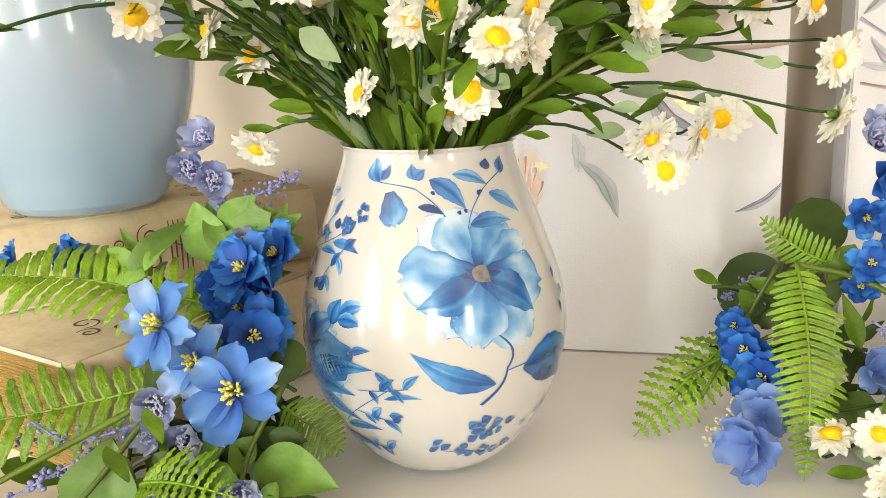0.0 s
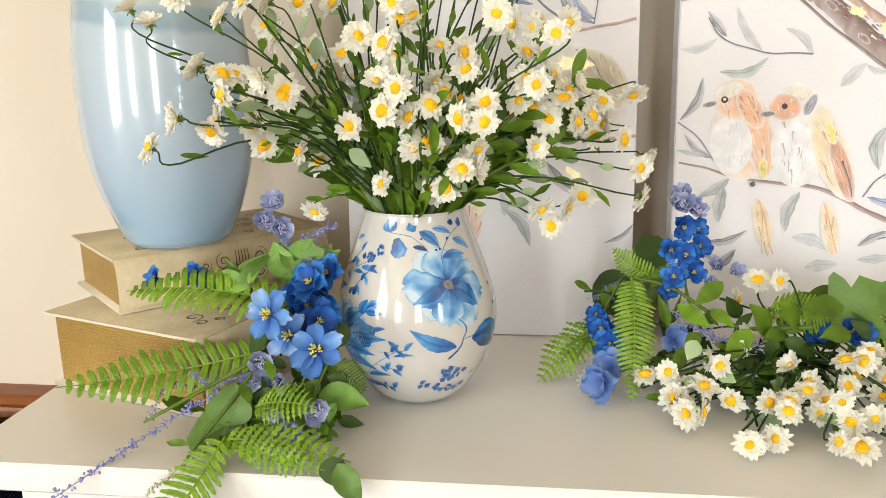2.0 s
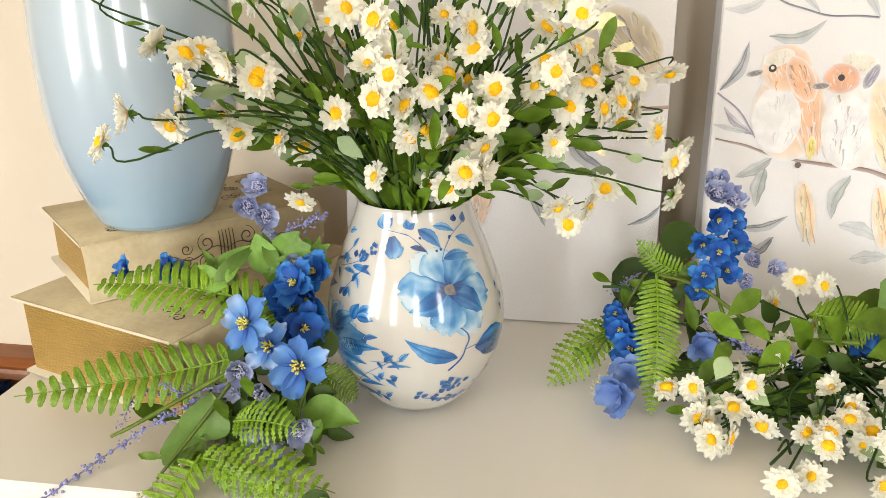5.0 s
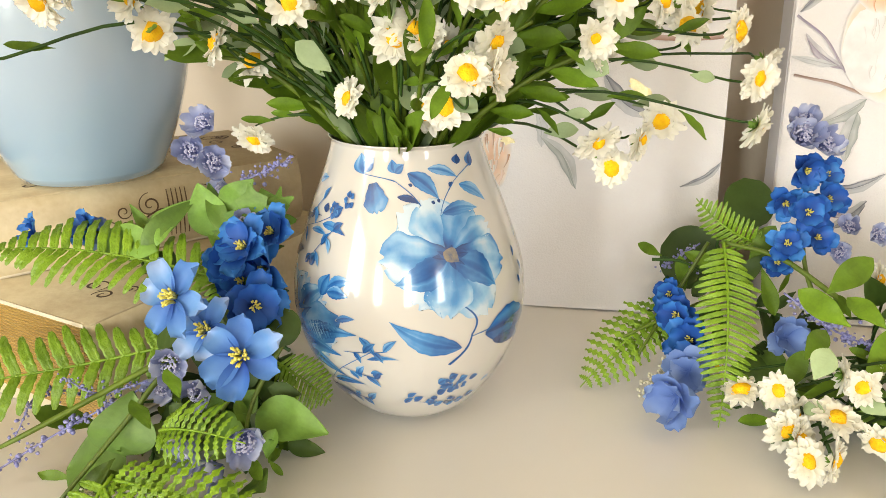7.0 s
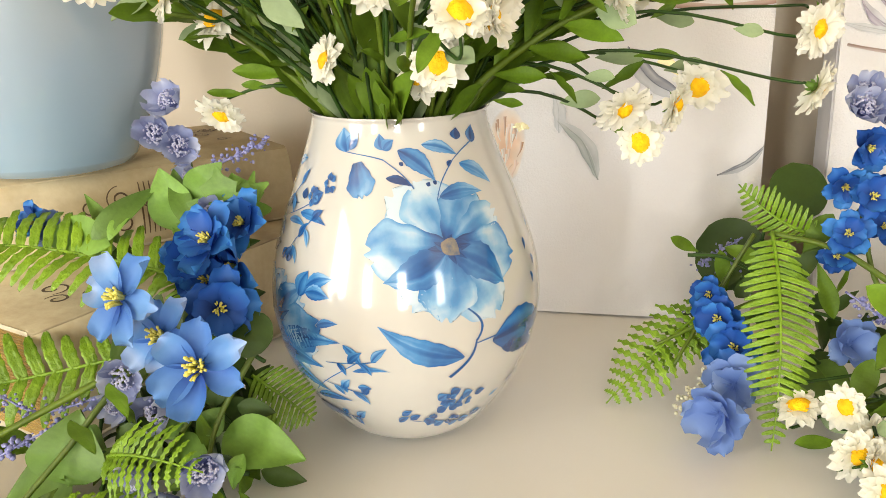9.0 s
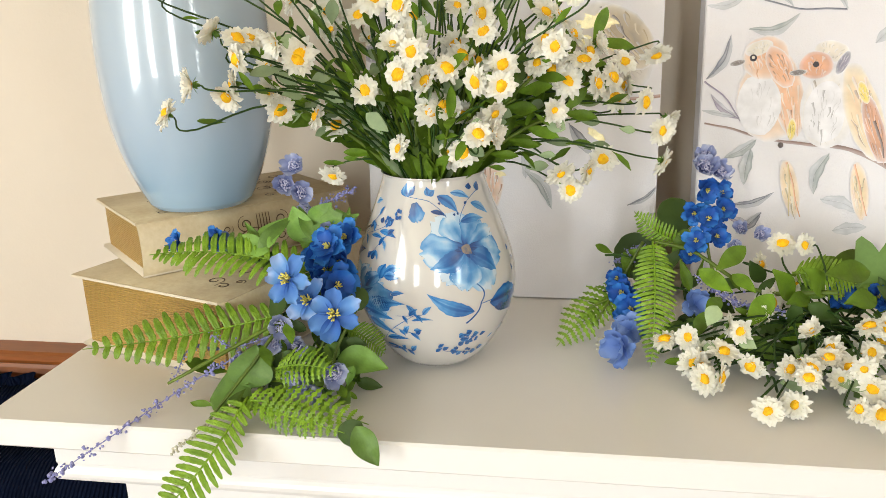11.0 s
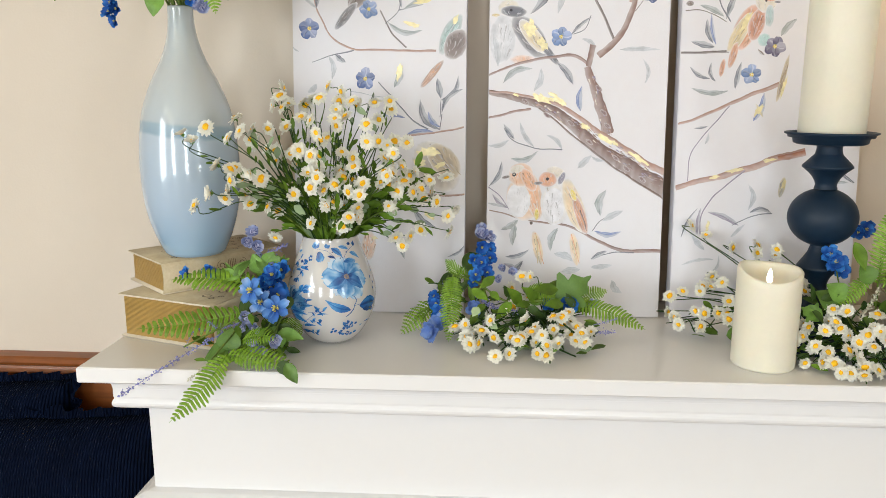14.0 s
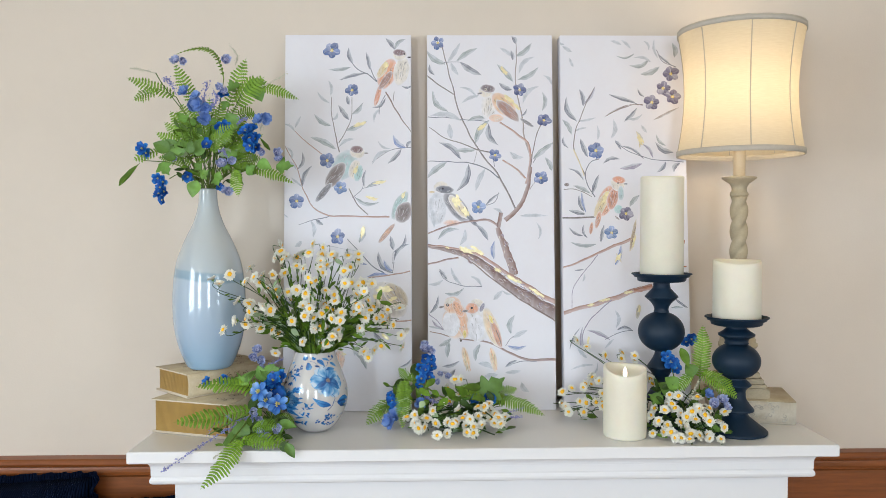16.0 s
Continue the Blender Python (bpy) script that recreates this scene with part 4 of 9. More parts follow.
LEAVES = {
    "long": [blade_mesh("leaf", M_LEAF, 0.040, 0.0128, "obovate", 0.2, b, seed=k) for k, b in ((1, 0.1), (2, 0.28), (3, -0.12))],
    "pale": [blade_mesh("leaf", M_LEAF_PALE, 0.026, 0.0150, "obovate", 0.12, b, seed=k) for k, b in ((4, 0.1), (5, 0.25))],
    "ivy": [blade_mesh("ivy_leaf", M_IVY, 0.040, 0.032, "ivy", 0.22, b, seed=k) for k, b in ((6, 0.2), (7, 0.45), (8, 0.05))],
    "round": [blade_mesh("round_leaf", M_ROUND, 0.034, 0.031, "round", 0.1, b, seed=k) for k, b in ((9, 0.08), (10, 0.2))],
    # dark leaf that stands in for shade between the flowers
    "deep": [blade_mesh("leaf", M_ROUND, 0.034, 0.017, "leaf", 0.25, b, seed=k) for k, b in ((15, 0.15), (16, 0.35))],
    "bright": [blade_mesh("leaf", M_IVY, 0.036, 0.026, "leaf", 0.35, b, seed=k) for k, b in ((11, 0.15), (12, 0.4))],
    "tongue": [blade_mesh("leaf", M_IVY, 0.052, 0.015, "leaf", 0.3, b, seed=k) for k, b in ((13, 0.3), (14, 0.55))],
}


def leaf(parent, kind, base, tip, up, rs, width=1.0):
    """A leaf from base to tip with its face towards up."""
    b, t = Vector(base), Vector(tip)
    x = (t - b)
    L = x.length
    x.normalize()
    z = Vector(up) - x * x.dot(Vector(up))
    z = z.normalized() if z.length > 1e-4 else x.orthogonal().normalized()
    y = z.cross(x)
    me = rs.choice(LEAVES[kind])
    s = L / {"long": 0.040, "pale": 0.026, "ivy": 0.040, "round": 0.034, "deep": 0.034, "bright": 0.036, "tongue": 0.052}[kind]
    m = Matrix((x, y, z)).transposed().to_4x4()
    m = Matrix.Translation(b) @ m @ Matrix.Diagonal((s, s * width, s, 1))
    return put(me.name.split(".")[0], me, parent, m)


def flower_mesh(name, material, n, L, W, lift, cup, ruffle, layers, seed, tip=0.86):
    rs = random.Random(seed)
    bm = bmesh.new()
    lay = tone_layer(bm)
    hub = bm.verts.new((0, 0, 0.0002))
    for ring in range(layers):
        for i in range(n):
            a = 2 * math.pi * (i + 0.5 * ring + rs.uniform(-0.12, 0.12)) / n
            petal(bm, lay, L * rs.uniform(0.85, 1.1) * (1 - 0.22 * ring), W * rs.uniform(0.9, 1.15), a, lift + 0.45 * ring + rs.uniform(-0.15, 0.2), cup + rs.uniform(-0.12, 0.15), ruffle, rs.random() * 9, 7, 6, tip, 0.22, 0.0015, rs.uniform(-0.1, 0.3), rs.uniform(0.35, 1.15), 1.0, hub)
    return as_mesh(bm, name, material)


BLOOM = {
    "blue": [flower_mesh("blue_flower", M_BLUE, 6, 0.0182, 0.0122, 0.20, 0.38, 0.035, 1, k, 0.80) for k in (31, 32, 33)],
    "royal": [flower_mesh("royal_blue_flower", M_ROYAL, 5, 0.0158, 0.0128, 0.30, 0.25, 0.06, 2, k, 0.80) for k in (34, 35, 36)],
    "pale": [flower_mesh("pale_blue_flower", M_PALEBLUE, 4, 0.0195, 0.0200, 0.45, 0.3, 0.12, 2, k, 0.80) for k in (37, 38)],
    "lilac": [flower_mesh("lilac_bud", M_LILAC, 5, 0.0112, 0.0105, 0.98, 0.45, 0.08, 1, k, 0.80) for k in (39, 40)],
}


def stamen_mesh():
    rs = random.Random(4)
    bm = bmesh.new()
    for i in range(26):
        a, r = rs.random() * 6.28, 0.0036 * math.sqrt(rs.random())
        top = Vector((r * math.cos(a) * 1.1, r * math.sin(a) * 1.1, 0.0045 + 0.002 * rs.random()))
        tube(bm, [Vector((r * 0.6 * math.cos(a), r * 0.6 * math.sin(a), 0.001)), top * 0.75, top], 0.0003, 0.00052, 4)
    return as_mesh(bm, "stamen_tuft", M_STAMEN)


def bead_cluster_mesh(name, material, R, n, size, seed, dome=0.9):
    rs = random.Random(seed)
    bm = bmesh.new()
    for i in range(n):
        u, a = rs.random() ** 0.6, rs.random() * 6.28
        p = Vector((R * u * math.cos(a), R * u * math.sin(a), R * dome * math.sqrt(max(0, 1 - u * u)) + 0.002))
        vs = bmesh.ops.create_icosphere(bm, subdivisions=1, radius=size * rs.uniform(0.7, 1.3))["verts"]
        for v in vs:
            v.co = v.co + p
    return as_mesh(bm, name, material)


STAMENS = stamen_mesh()
BEADS = bead_cluster_mesh("bead_head", M_BEAD, 0.0068, 80, 0.00072, 3)
WHITE_BEADS = bead_cluster_mesh("white_bead_head", M_WHITEBEAD, 0.0085, 44, 0.0013, 5, 0.8)


def bloom(parent, kind, loc, normal, rs, size=1.0):
    m = facing(loc, normal, rs.random() * 6.28, size)
    me = rs.choice(BLOOM[kind])
    f = put(me.name.split(".")[0], me, parent, m)
    if kind == "lilac":
        put("bead_head", BEADS, f, m @ Matrix.Translation((0, 0, 0.0020)) @ Matrix.Diagonal((0.8, 0.8, 0.8, 1)), "frosted violet beads")
    elif kind != "pale":
        put("stamen_tuft", STAMENS, f, m @ Matrix.Diagonal((*([1.25 if kind == "blue" else 0.8] * 3), 1)), "yellow stamens")
    return f


def frond(parent, base, tip, up, sag, width, n=22, lacy=False, curl=0.0, name="fern_frond"):
    """A fern frond from base to tip: a bowed midrib with paired leaflets; sag lifts its middle towards up."""
    b, t, u = Vector(base), Vector(tip), Vector(up).normalized()
    axis = t - b
    L = axis.length
    x = axis.normalized()
    z = (u - x * u.dot(x)).normalized()
    y = z.cross(x)
    bm = bmesh.new()

    def rib(f):
        return Vector((L * f, curl * L * math.sin(math.pi * f), sag * math.sin(math.pi * f) ** 0.9))

    tube(bm, [rib(i / 24) for i in range(25)], 0.0011, 0.0004, 5)
    rs = random.Random(int(abs(b.x * 9000 + b.z * 700)))
    for k in range(n):
        f = 0.06 + 0.93 * k / n
        taper = min(1.0, (1 - f) * 2.2 + 0.12) * min(1.0, 0.55 + f * 2)
        p = rib(f)
        tang = (rib(min(1, f + 0.02)) - rib(max(0, f - 0.02))).normalized()
        for s in (-1, 1):
            ll = width * taper * rs.uniform(0.88, 1.08)
            d = (Vector((0, s, 0)) + tang * 0.36).normalized()
            w = L / n * (0.55 if lacy else 0.70) * min(1.0, 0.45 + taper)
            nrm = Vector((0, 0, 1))
            side = d.cross(nrm).normalized()
            steps = 9 if lacy else 8
            rows = []
            droop = rs.uniform(-0.05, 0.22)
            for i in range(steps + 1):
                g = i / steps
                ww = w * 0.5 * (math.sin(math.pi * min(0.97, g * 0.80 + 0.17)) ** 0.45)
                pucker = 0.0
                if lacy:
                    ww *= (1.5 if i % 2 else 0.55)
                else:
                    ww *= (1.07 if i % 2 else 0.92)
                    pucker = 0.10 * w * (1 if i % 2 else -1)
                c = p + d * (ll * g) + nrm * (0.10 * ll * math.sin(math.pi * g) - droop * ll * g * g)
                rows.append([bm.verts.new(c - side * ww - nrm * 0.05 * ww), bm.verts.new(c - side * ww * 0.5 + nrm * (0.16 * w + pucker)), bm.verts.new(c - nrm * 0.14 * w), bm.verts.new(c + side * ww * 0.5 + nrm * (0.16 * w + pucker)), bm.verts.new(c + side * ww - nrm * 0.05 * ww)])
            for a, c2 in zip(rows, rows[1:]):
                for j in range(4):
                    bm.faces.new((a[j], a[j + 1], c2[j + 1], c2[j]))
    m = Matrix.Translation(b) @ Matrix((x, y, z)).transposed().to_4x4()
    return put(name, as_mesh(bm, name, M_FERN), parent, m)


def stem(parent, pts, r0=0.0012, r1=0.0008, material=None, n=14, name="stem"):
    bm = bmesh.new()
    c = Vector(pts[0])
    tube(bm, [p - c for p in spline(pts, n)], r0, r1, 5)
    return put(name, as_mesh(bm, name, material or M_STEM), parent, Matrix.Translation(c))


def bead_sprig(parent, pts, spread, count, size, material, seed, name="lavender_sprig"):
    """A thin stalk with clusters of tiny buds along it."""
    rs = random.Random(seed)
    c = Vector(pts[0])
    line = [p - c for p in spline(pts, 24)]
    bm = bmesh.new()
    tube(bm, line, 0.0008, 0.0004, 4)
    for i in range(int(count * 1.7)):
        f = rs.random()
        k = min(len(line) - 1, int((0.12 + 0.88 * f) * len(line)))
        clump = 0.5 + 0.5 * math.sin(k * 1.9 + seed)
        o = Vector((rs.gauss(0, 1), rs.gauss(0, 1), rs.gauss(0, 1))) * spread * 0.55 * (0.3 + clump)
        p = line[k] + o
        vs = bmesh.ops.create_icosphere(bm, subdivisions=1, radius=size * rs.uniform(0.4, 0.95))["verts"]
        d = Vector((rs.uniform(0.7, 1.5), rs.uniform(0.7, 1.5), rs.uniform(0.7, 1.5)))
        for v in vs:
            v.co = Vector((v.co.x * d.x, v.co.y * d.y, v.co.z * d.z)) + p
    return put(name, as_mesh(bm, name, material), parent, Matrix.Translation(c))


# ---- painted transfer on the jug ----
DECAL, DECAL_CORE = bmesh.new(), bmesh.new()
DECAL_TONE = tone_layer(DECAL)
tone_layer(DECAL_CORE)
decal_lift = [0.00009]


def jug_petal(a0, z0, a1, z1, w, t0, t1):
    """A brushed petal or leaf over the glaze from (angle, height) to (angle, height)."""
    core = t0 == "core"
    bm = DECAL_CORE if core else DECAL
    decal_lift[0] += 0.000012 if w > 0.015 else 0.000003
    r = jug_radius((z0 + z1) / 2)
    dx, dz = radians(a1 - a0) * r, z1 - z0
    L = math.hypot(dx, dz)
    ux, uz = dx / L, dz / L
    rs = random.Random(int(abs(a0 * 100 + z0 * 10000)))
    ph = rs.random() * 6
    rows = []
    nu, nv = 18, 14
    own = rs.uniform(-0.07, 0.07)
    broad, toothed = w > 0.55 * L and L > 0.014, L > 0.012 and w <= 0.55 * L
    for i in range(nu + 1):
        f = i / nu
        if broad:
            ww = (0.30 + 0.70 * min(1.0, f / 0.62) ** 0.8) * (1.0 if f < 0.62 else math.sqrt(max(0.02, 1 - ((f - 0.62) / 0.40) ** 2)))
            ww *= w * 0.56 * (1 + 0.05 * math.sin(f * 19 + ph))
        else:
            ww = w * 0.5 * math.sin(math.pi * min(0.995, 0.03 + 0.965 * f ** 0.78)) ** 1.1
            if toothed:
                ww *= 1 + 0.14 * ((f * 6 + ph) % 1.0 - 0.5)
        row = []
        for j in range(nv + 1):
            s = 2 * j / nv - 1
            along = L * f * (1 + (0.05 * math.sin(s * 6 + ph) - 0.05 * s * s if broad and f > 0.5 else 0))
            bow = 0.0 if broad else 0.08 * L * math.sin(math.pi * f)
            x = along * ux - (ww * s + bow) * uz
            z = along * uz + (ww * s + bow) * ux
            zz = min(max(z0 + z, 0.002), rimz - 0.0006)
            v = bm.verts.new(on_jug(a0 + math.degrees(x / jug_radius(zz)), zz, decal_lift[0]))
            if not core:
                wash = own + noise.noise((x * 75, z * 75, ph)) * 0.42
                streak = (0.07 * math.sin(s * 5 + ph + f * 2) + 0.06 * math.sin(s * 13 + ph * 2 + f)) * (1 - 0.5 * f)
                rim = (0.20 if broad else 0.06) * abs(s) ** 7 + (0.10 * max(0, f - 0.92) / 0.08 + 0.25 * max(0, 0.3 - f) / 0.3 if broad else 0)
                vein = 0 if broad else 0.16 * (abs(s) < 0.2) - 0.12 * (s > 0.3)
                v[DECAL_TONE] = t0 + (-0.02 if broad else 0.14) + (t1 - t0) * min(1, f * 1.2) + wash + streak + rim + vein
            row.append(v)
        rows.append(row)
    for a, b in zip(rows, rows[1:]):
        for j in range(nv):
            bm.faces.new((a[j], a[j + 1], b[j + 1], b[j]))


def jug_twig(a0, z0, a1, z1, w, tone, bow):
    decal_lift[0] += 0.000004
    rows = []
    for i in range(15):
        f = i / 14
        a, z = a0 + (a1 - a0) * f + bow * math.sin(math.pi * f), z0 + (z1 - z0) * f
        k = w * 0.5 * (0.6 + 0.4 * f)
        dz, dx = (z1 - z0), radians(a1 - a0) * 0.06
        n = math.hypot(dz, dx)
        row = []
        for s in (-1, 1):
            zz = min(max(z + s * k * dx / n, 0.002), rimz - 0.001)
            v = DECAL.verts.new(on_jug(a - math.degrees(s * k * dz / n / jug_radius(zz)), zz, decal_lift[0]))
            v[DECAL_TONE] = tone
            row.append(v)
        rows.append(row)
    for a, b in zip(rows, rows[1:]):
        DECAL.faces.new((a[0], a[1], b[1], b[0]))

JUG_HEADS_A = [(-0.550, 0.080, 1.581), (-0.536, 0.080, 1.571), (-0.516, 0.085, 1.591), (-0.485, 0.090, 1.575), (-0.468, 0.090, 1.585), (-0.455, 0.110, 1.586), (-0.438, 0.130, 1.587), (-0.437, 0.160, 1.552), (-0.410, 0.150, 1.548), (-0.468, 0.160, 1.562), (-0.433, 0.150, 1.537), (-0.493, 0.060, 1.539), (-0.471, 0.050, 1.534), (-0.436, 0.030, 1.533), (-0.429, 0.050, 1.519), (-0.464, 0.030, 1.521), (-0.483, 0.000, 1.507), (-0.469, 0.020, 1.498), (-0.454, 0.060, 1.497), (-0.452, 0.070, 1.483), (-0.431, 0.090, 1.476), (-0.427, 0.160, 1.635), (-0.421, 0.150, 1.618), (-0.420, 0.180, 1.622), (-0.400, 0.190, 1.624), (-0.384, 0.200, 1.630), (-0.390, 0.140, 1.604), (-0.373, 0.130, 1.600), (-0.358, 0.100, 1.583), (-0.343, 0.170, 1.614)]
JUG_HEADS_B = [(-0.339, 0.140, 1.602), (-0.330, 0.100, 1.593), (-0.320, 0.180, 1.627), (-0.285, 0.180, 1.627), (-0.264, 0.200, 1.628), (-0.346, 0.120, 1.574), (-0.344, 0.200, 1.626), (-0.358, 0.060, 1.553), (-0.365, 0.070, 1.527), (-0.350, 0.060, 1.523), (-0.362, 0.070, 1.507), (-0.344, 0.080, 1.501), (-0.330, 0.100, 1.478), (-0.345, 0.100, 1.478), (-0.329, 0.080, 1.510), (-0.322, 0.110, 1.517), (-0.307, 0.100, 1.547), (-0.305, 0.100, 1.535), (-0.290, 0.090, 1.511), (-0.288, 0.050, 1.500), (-0.295, 0.070, 1.479), (-0.304, 0.050, 1.467), (-0.295, 0.060, 1.466), (-0.320, 0.090, 1.448), (-0.373, 0.110, 1.448), (-0.396, 0.120, 1.485), (-0.330, 0.130, 1.525), (-0.358, 0.100, 1.534), (-0.281, 0.080, 1.572), (-0.257, 0.120, 1.564)]
JUG_HEADS_C = [(-0.240, 0.060, 1.557), (-0.251, 0.100, 1.543), (-0.274, 0.140, 1.569), (-0.230, 0.130, 1.568), (-0.260, 0.100, 1.527), (-0.251, 0.110, 1.524), (-0.255, 0.120, 1.504), (-0.233, 0.115, 1.512), (-0.244, 0.120, 1.497), (-0.266, 0.110, 1.511), (-0.222, 0.130, 1.494), (-0.210, 0.140, 1.498), (-0.207, 0.150, 1.481), (-0.186, 0.130, 1.480), (-0.200, 0.170, 1.507), (-0.174, 0.180, 1.512), (-0.196, 0.180, 1.488), (-0.170, 0.150, 1.455), (-0.168, 0.150, 1.431), (-0.241, 0.150, 1.530), (-0.227, 0.135, 1.426), (-0.248, 0.130, 1.425), (-0.254, 0.130, 1.472), (-0.434, 0.129, 1.422), (-0.222, 0.150, 1.522), (-0.163, 0.180, 1.461)]
JUG_HEADS = JUG_HEADS_A + JUG_HEADS_B + JUG_HEADS_C
MID_HEADS_A = [(-0.038, 0.200, 1.349), (-0.070, 0.220, 1.324), (-0.045, 0.200, 1.312), (-0.101, 0.220, 1.305), (-0.080, 0.160, 1.297), (-0.109, 0.140, 1.297), (-0.116, 0.120, 1.282), (-0.140, 0.140, 1.285), (-0.158, 0.150, 1.278), (-0.139, 0.120, 1.272), (-0.133, 0.100, 1.267), (-0.121, 0.100, 1.269), (-0.096, 0.110, 1.275), (-0.094, 0.060, 1.263), (-0.073, 0.070, 1.264), (-0.071, 0.100, 1.279), (-0.055, 0.100, 1.280), (-0.047, 0.130, 1.298), (-0.040, 0.110, 1.285), (-0.032, 0.100, 1.272), (-0.006, 0.130, 1.304), (0.007, 0.130, 1.304), (-0.006, 0.120, 1.286), (-0.017, 0.080, 1.275), (-0.034, 0.060, 1.269), (-0.020, 0.050, 1.269), (-0.000, 0.080, 1.277), (0.034, 0.100, 1.288), (0.039, 0.090, 1.277), (0.051, 0.120, 1.284)]
MID_HEADS_B = [(0.021, 0.120, 1.279), (0.021, 0.150, 1.290), (-0.024, 0.110, 1.277), (-0.049, 0.190, 1.306)]
MID_HEADS = MID_HEADS_A + MID_HEADS_B
RIGHT_HEADS_A = [(0.191, 0.240, 1.283), (0.197, 0.220, 1.281), (0.200, 0.200, 1.274), (0.225, 0.200, 1.297), (0.241, 0.240, 1.320), (0.260, 0.250, 1.325), (0.279, 0.250, 1.333), (0.261, 0.200, 1.295), (0.229, 0.180, 1.278), (0.277, 0.200, 1.315), (0.273, 0.180, 1.291), (0.218, 0.260, 1.314), (0.261, 0.300, 1.403), (0.297, 0.270, 1.388), (0.327, 0.240, 1.386), (0.358, 0.240, 1.392), (0.351, 0.220, 1.373), (0.373, 0.150, 1.348), (0.349, 0.070, 1.262), (0.362, 0.080, 1.281), (0.377, 0.080, 1.306), (0.363, 0.100, 1.305), (0.355, 0.100, 1.291), (0.395, 0.090, 1.317), (0.409, 0.090, 1.334), (0.394, 0.100, 1.333), (0.442, 0.070, 1.335), (0.439, 0.050, 1.316), (0.427, 0.060, 1.308), (0.458, 0.050, 1.316)]
RIGHT_HEADS_B = [(0.457, 0.040, 1.293), (0.478, 0.040, 1.295), (0.482, 0.030, 1.283), (0.406, 0.040, 1.281), (0.430, 0.045, 1.295), (0.432, 0.030, 1.267), (0.449, 0.020, 1.264), (0.410, 0.020, 1.262), (0.395, 0.030, 1.262), (0.381, 0.050, 1.268), (0.368, 0.060, 1.267), (0.472, 0.020, 1.262), (0.418, 0.040, 1.268), (0.383, 0.030, 1.262), (0.450, 0.050, 1.303), (0.411, 0.070, 1.296), (0.380, 0.070, 1.278), (0.417, 0.060, 1.297)]
RIGHT_HEADS = RIGHT_HEADS_A + RIGHT_HEADS_B

# ---- mixed greenery beside the jug ----
left_pick = thing("greenery_spray", (-0.45, 0.08, TOP), "silk spray of blue flowers, ferns and ivy leaves beside stacked books", "flower spray", "flower sprays")
frond(left_pick, (-0.445, 0.100, 1.349), (-0.594, 0.105, 1.357), (0.1, -0.55, 0.85), 0.012, 0.026, 18, False, 0.0)
frond(left_pick, (-0.473, 0.085, 1.315), (-0.617, 0.030, 1.302), (0.1, -0.75, 0.65), -0.01, 0.025, 17, False, 0.0)
frond(left_pick, (-0.483, 0.030, 1.268), (-0.543, -0.047, 1.193), (-0.1, -0.75, 0.65), 0.016, 0.022, 19, False, 0.13)
frond(left_pick, (-0.486, 0.030, 1.265), (-0.382, 0.010, 1.262), (0.1, -0.5, 0.85), 0.008, 0.02, 14, True, 0.0)
frond(left_pick, (-0.471, 0.020, 1.265), (-0.397, -0.002, 1.261), (0.1, -0.8, 0.6), 0.004, 0.014, 12, True, 0.0)
frond(left_pick, (-0.424, 0.110, 1.295), (-0.393, 0.110, 1.272), (0.0, -0.6, 0.8), 0.004, 0.016, 14, False, 0.0)
frond(left_pick, (-0.466, 0.050, 1.283), (-0.411, 0.035, 1.291), (0.0, -0.6, 0.8), 0.008, 0.018, 12, True, 0.0)
frond(left_pick, (-0.436, 0.100, 1.334), (-0.472, 0.120, 1.356), (0.0, -0.7, 0.7), 0.004, 0.014, 14, False, 0.0)
bloom(left_pick, "blue", (-0.454, 0.062, 1.354), (-0.25, -0.85, 0.45), RS, 1.12)
bloom(left_pick, "blue", (-0.415, 0.050, 1.331), (0.1, -0.92, 0.38), RS, 1.15)
bloom(left_pick, "blue", (-0.441, 0.066, 1.335), (-0.05, -0.8, 0.45), RS, 1.0)
bloom(left_pick, "royal", (-0.423, 0.085, 1.342), (0.5, -0.7, 0.3), RS, 1.1)
bloom(left_pick, "royal", (-0.432, 0.100, 1.369), (-0.29, -0.75, 0.59), RS, 1.1)
bloom(left_pick, "royal", (-0.423, 0.105, 1.355), (-0.42, -0.75, 0.05), RS, 1.15)
bloom(left_pick, "royal", (-0.444, 0.100, 1.359), (0.48, -0.75, 0.33), RS, 0.9)
bloom(left_pick, "royal", (-0.422, 0.115, 1.373), (-0.20, -0.75, 0.46), RS, 1.0)
bloom(left_pick, "royal", (-0.425, 0.095, 1.340), (0.24, -0.75, -0.06), RS, 0.9)
bloom(left_pick, "royal", (-0.436, 0.100, 1.349), (0.11, -0.75, 0.43), RS, 0.9)
bloom(left_pick, "lilac", (-0.470, 0.075, 1.310), (0.40, -0.75, 0.18), RS, 1.1)
bloom(left_pick, "lilac", (-0.474, 0.075, 1.297), (-0.01, -0.75, -0.01), RS, 1.0)
bloom(left_pick, "lilac", (-0.455, 0.080, 1.292), (-0.13, -0.75, 0.01), RS, 1.15)
bloom(left_pick, "lilac", (-0.443, 0.045, 1.281), (-0.25, -0.75, -0.09), RS, 1.2)
bloom(left_pick, "lilac", (-0.420, 0.050, 1.283), (0.42, -0.75, 0.14), RS, 1.2)
bloom(left_pick, "lilac", (-0.427, 0.040, 1.273), (-0.41, -0.75, -0.06), RS, 1.1)
bloom(left_pick, "lilac", (-0.475, 0.160, 1.423), (-0.16, -0.75, 0.38), RS, 1.15)
bloom(left_pick, "lilac", (-0.489, 0.160, 1.407), (0.33, -0.75, 0.17), RS, 1.15)
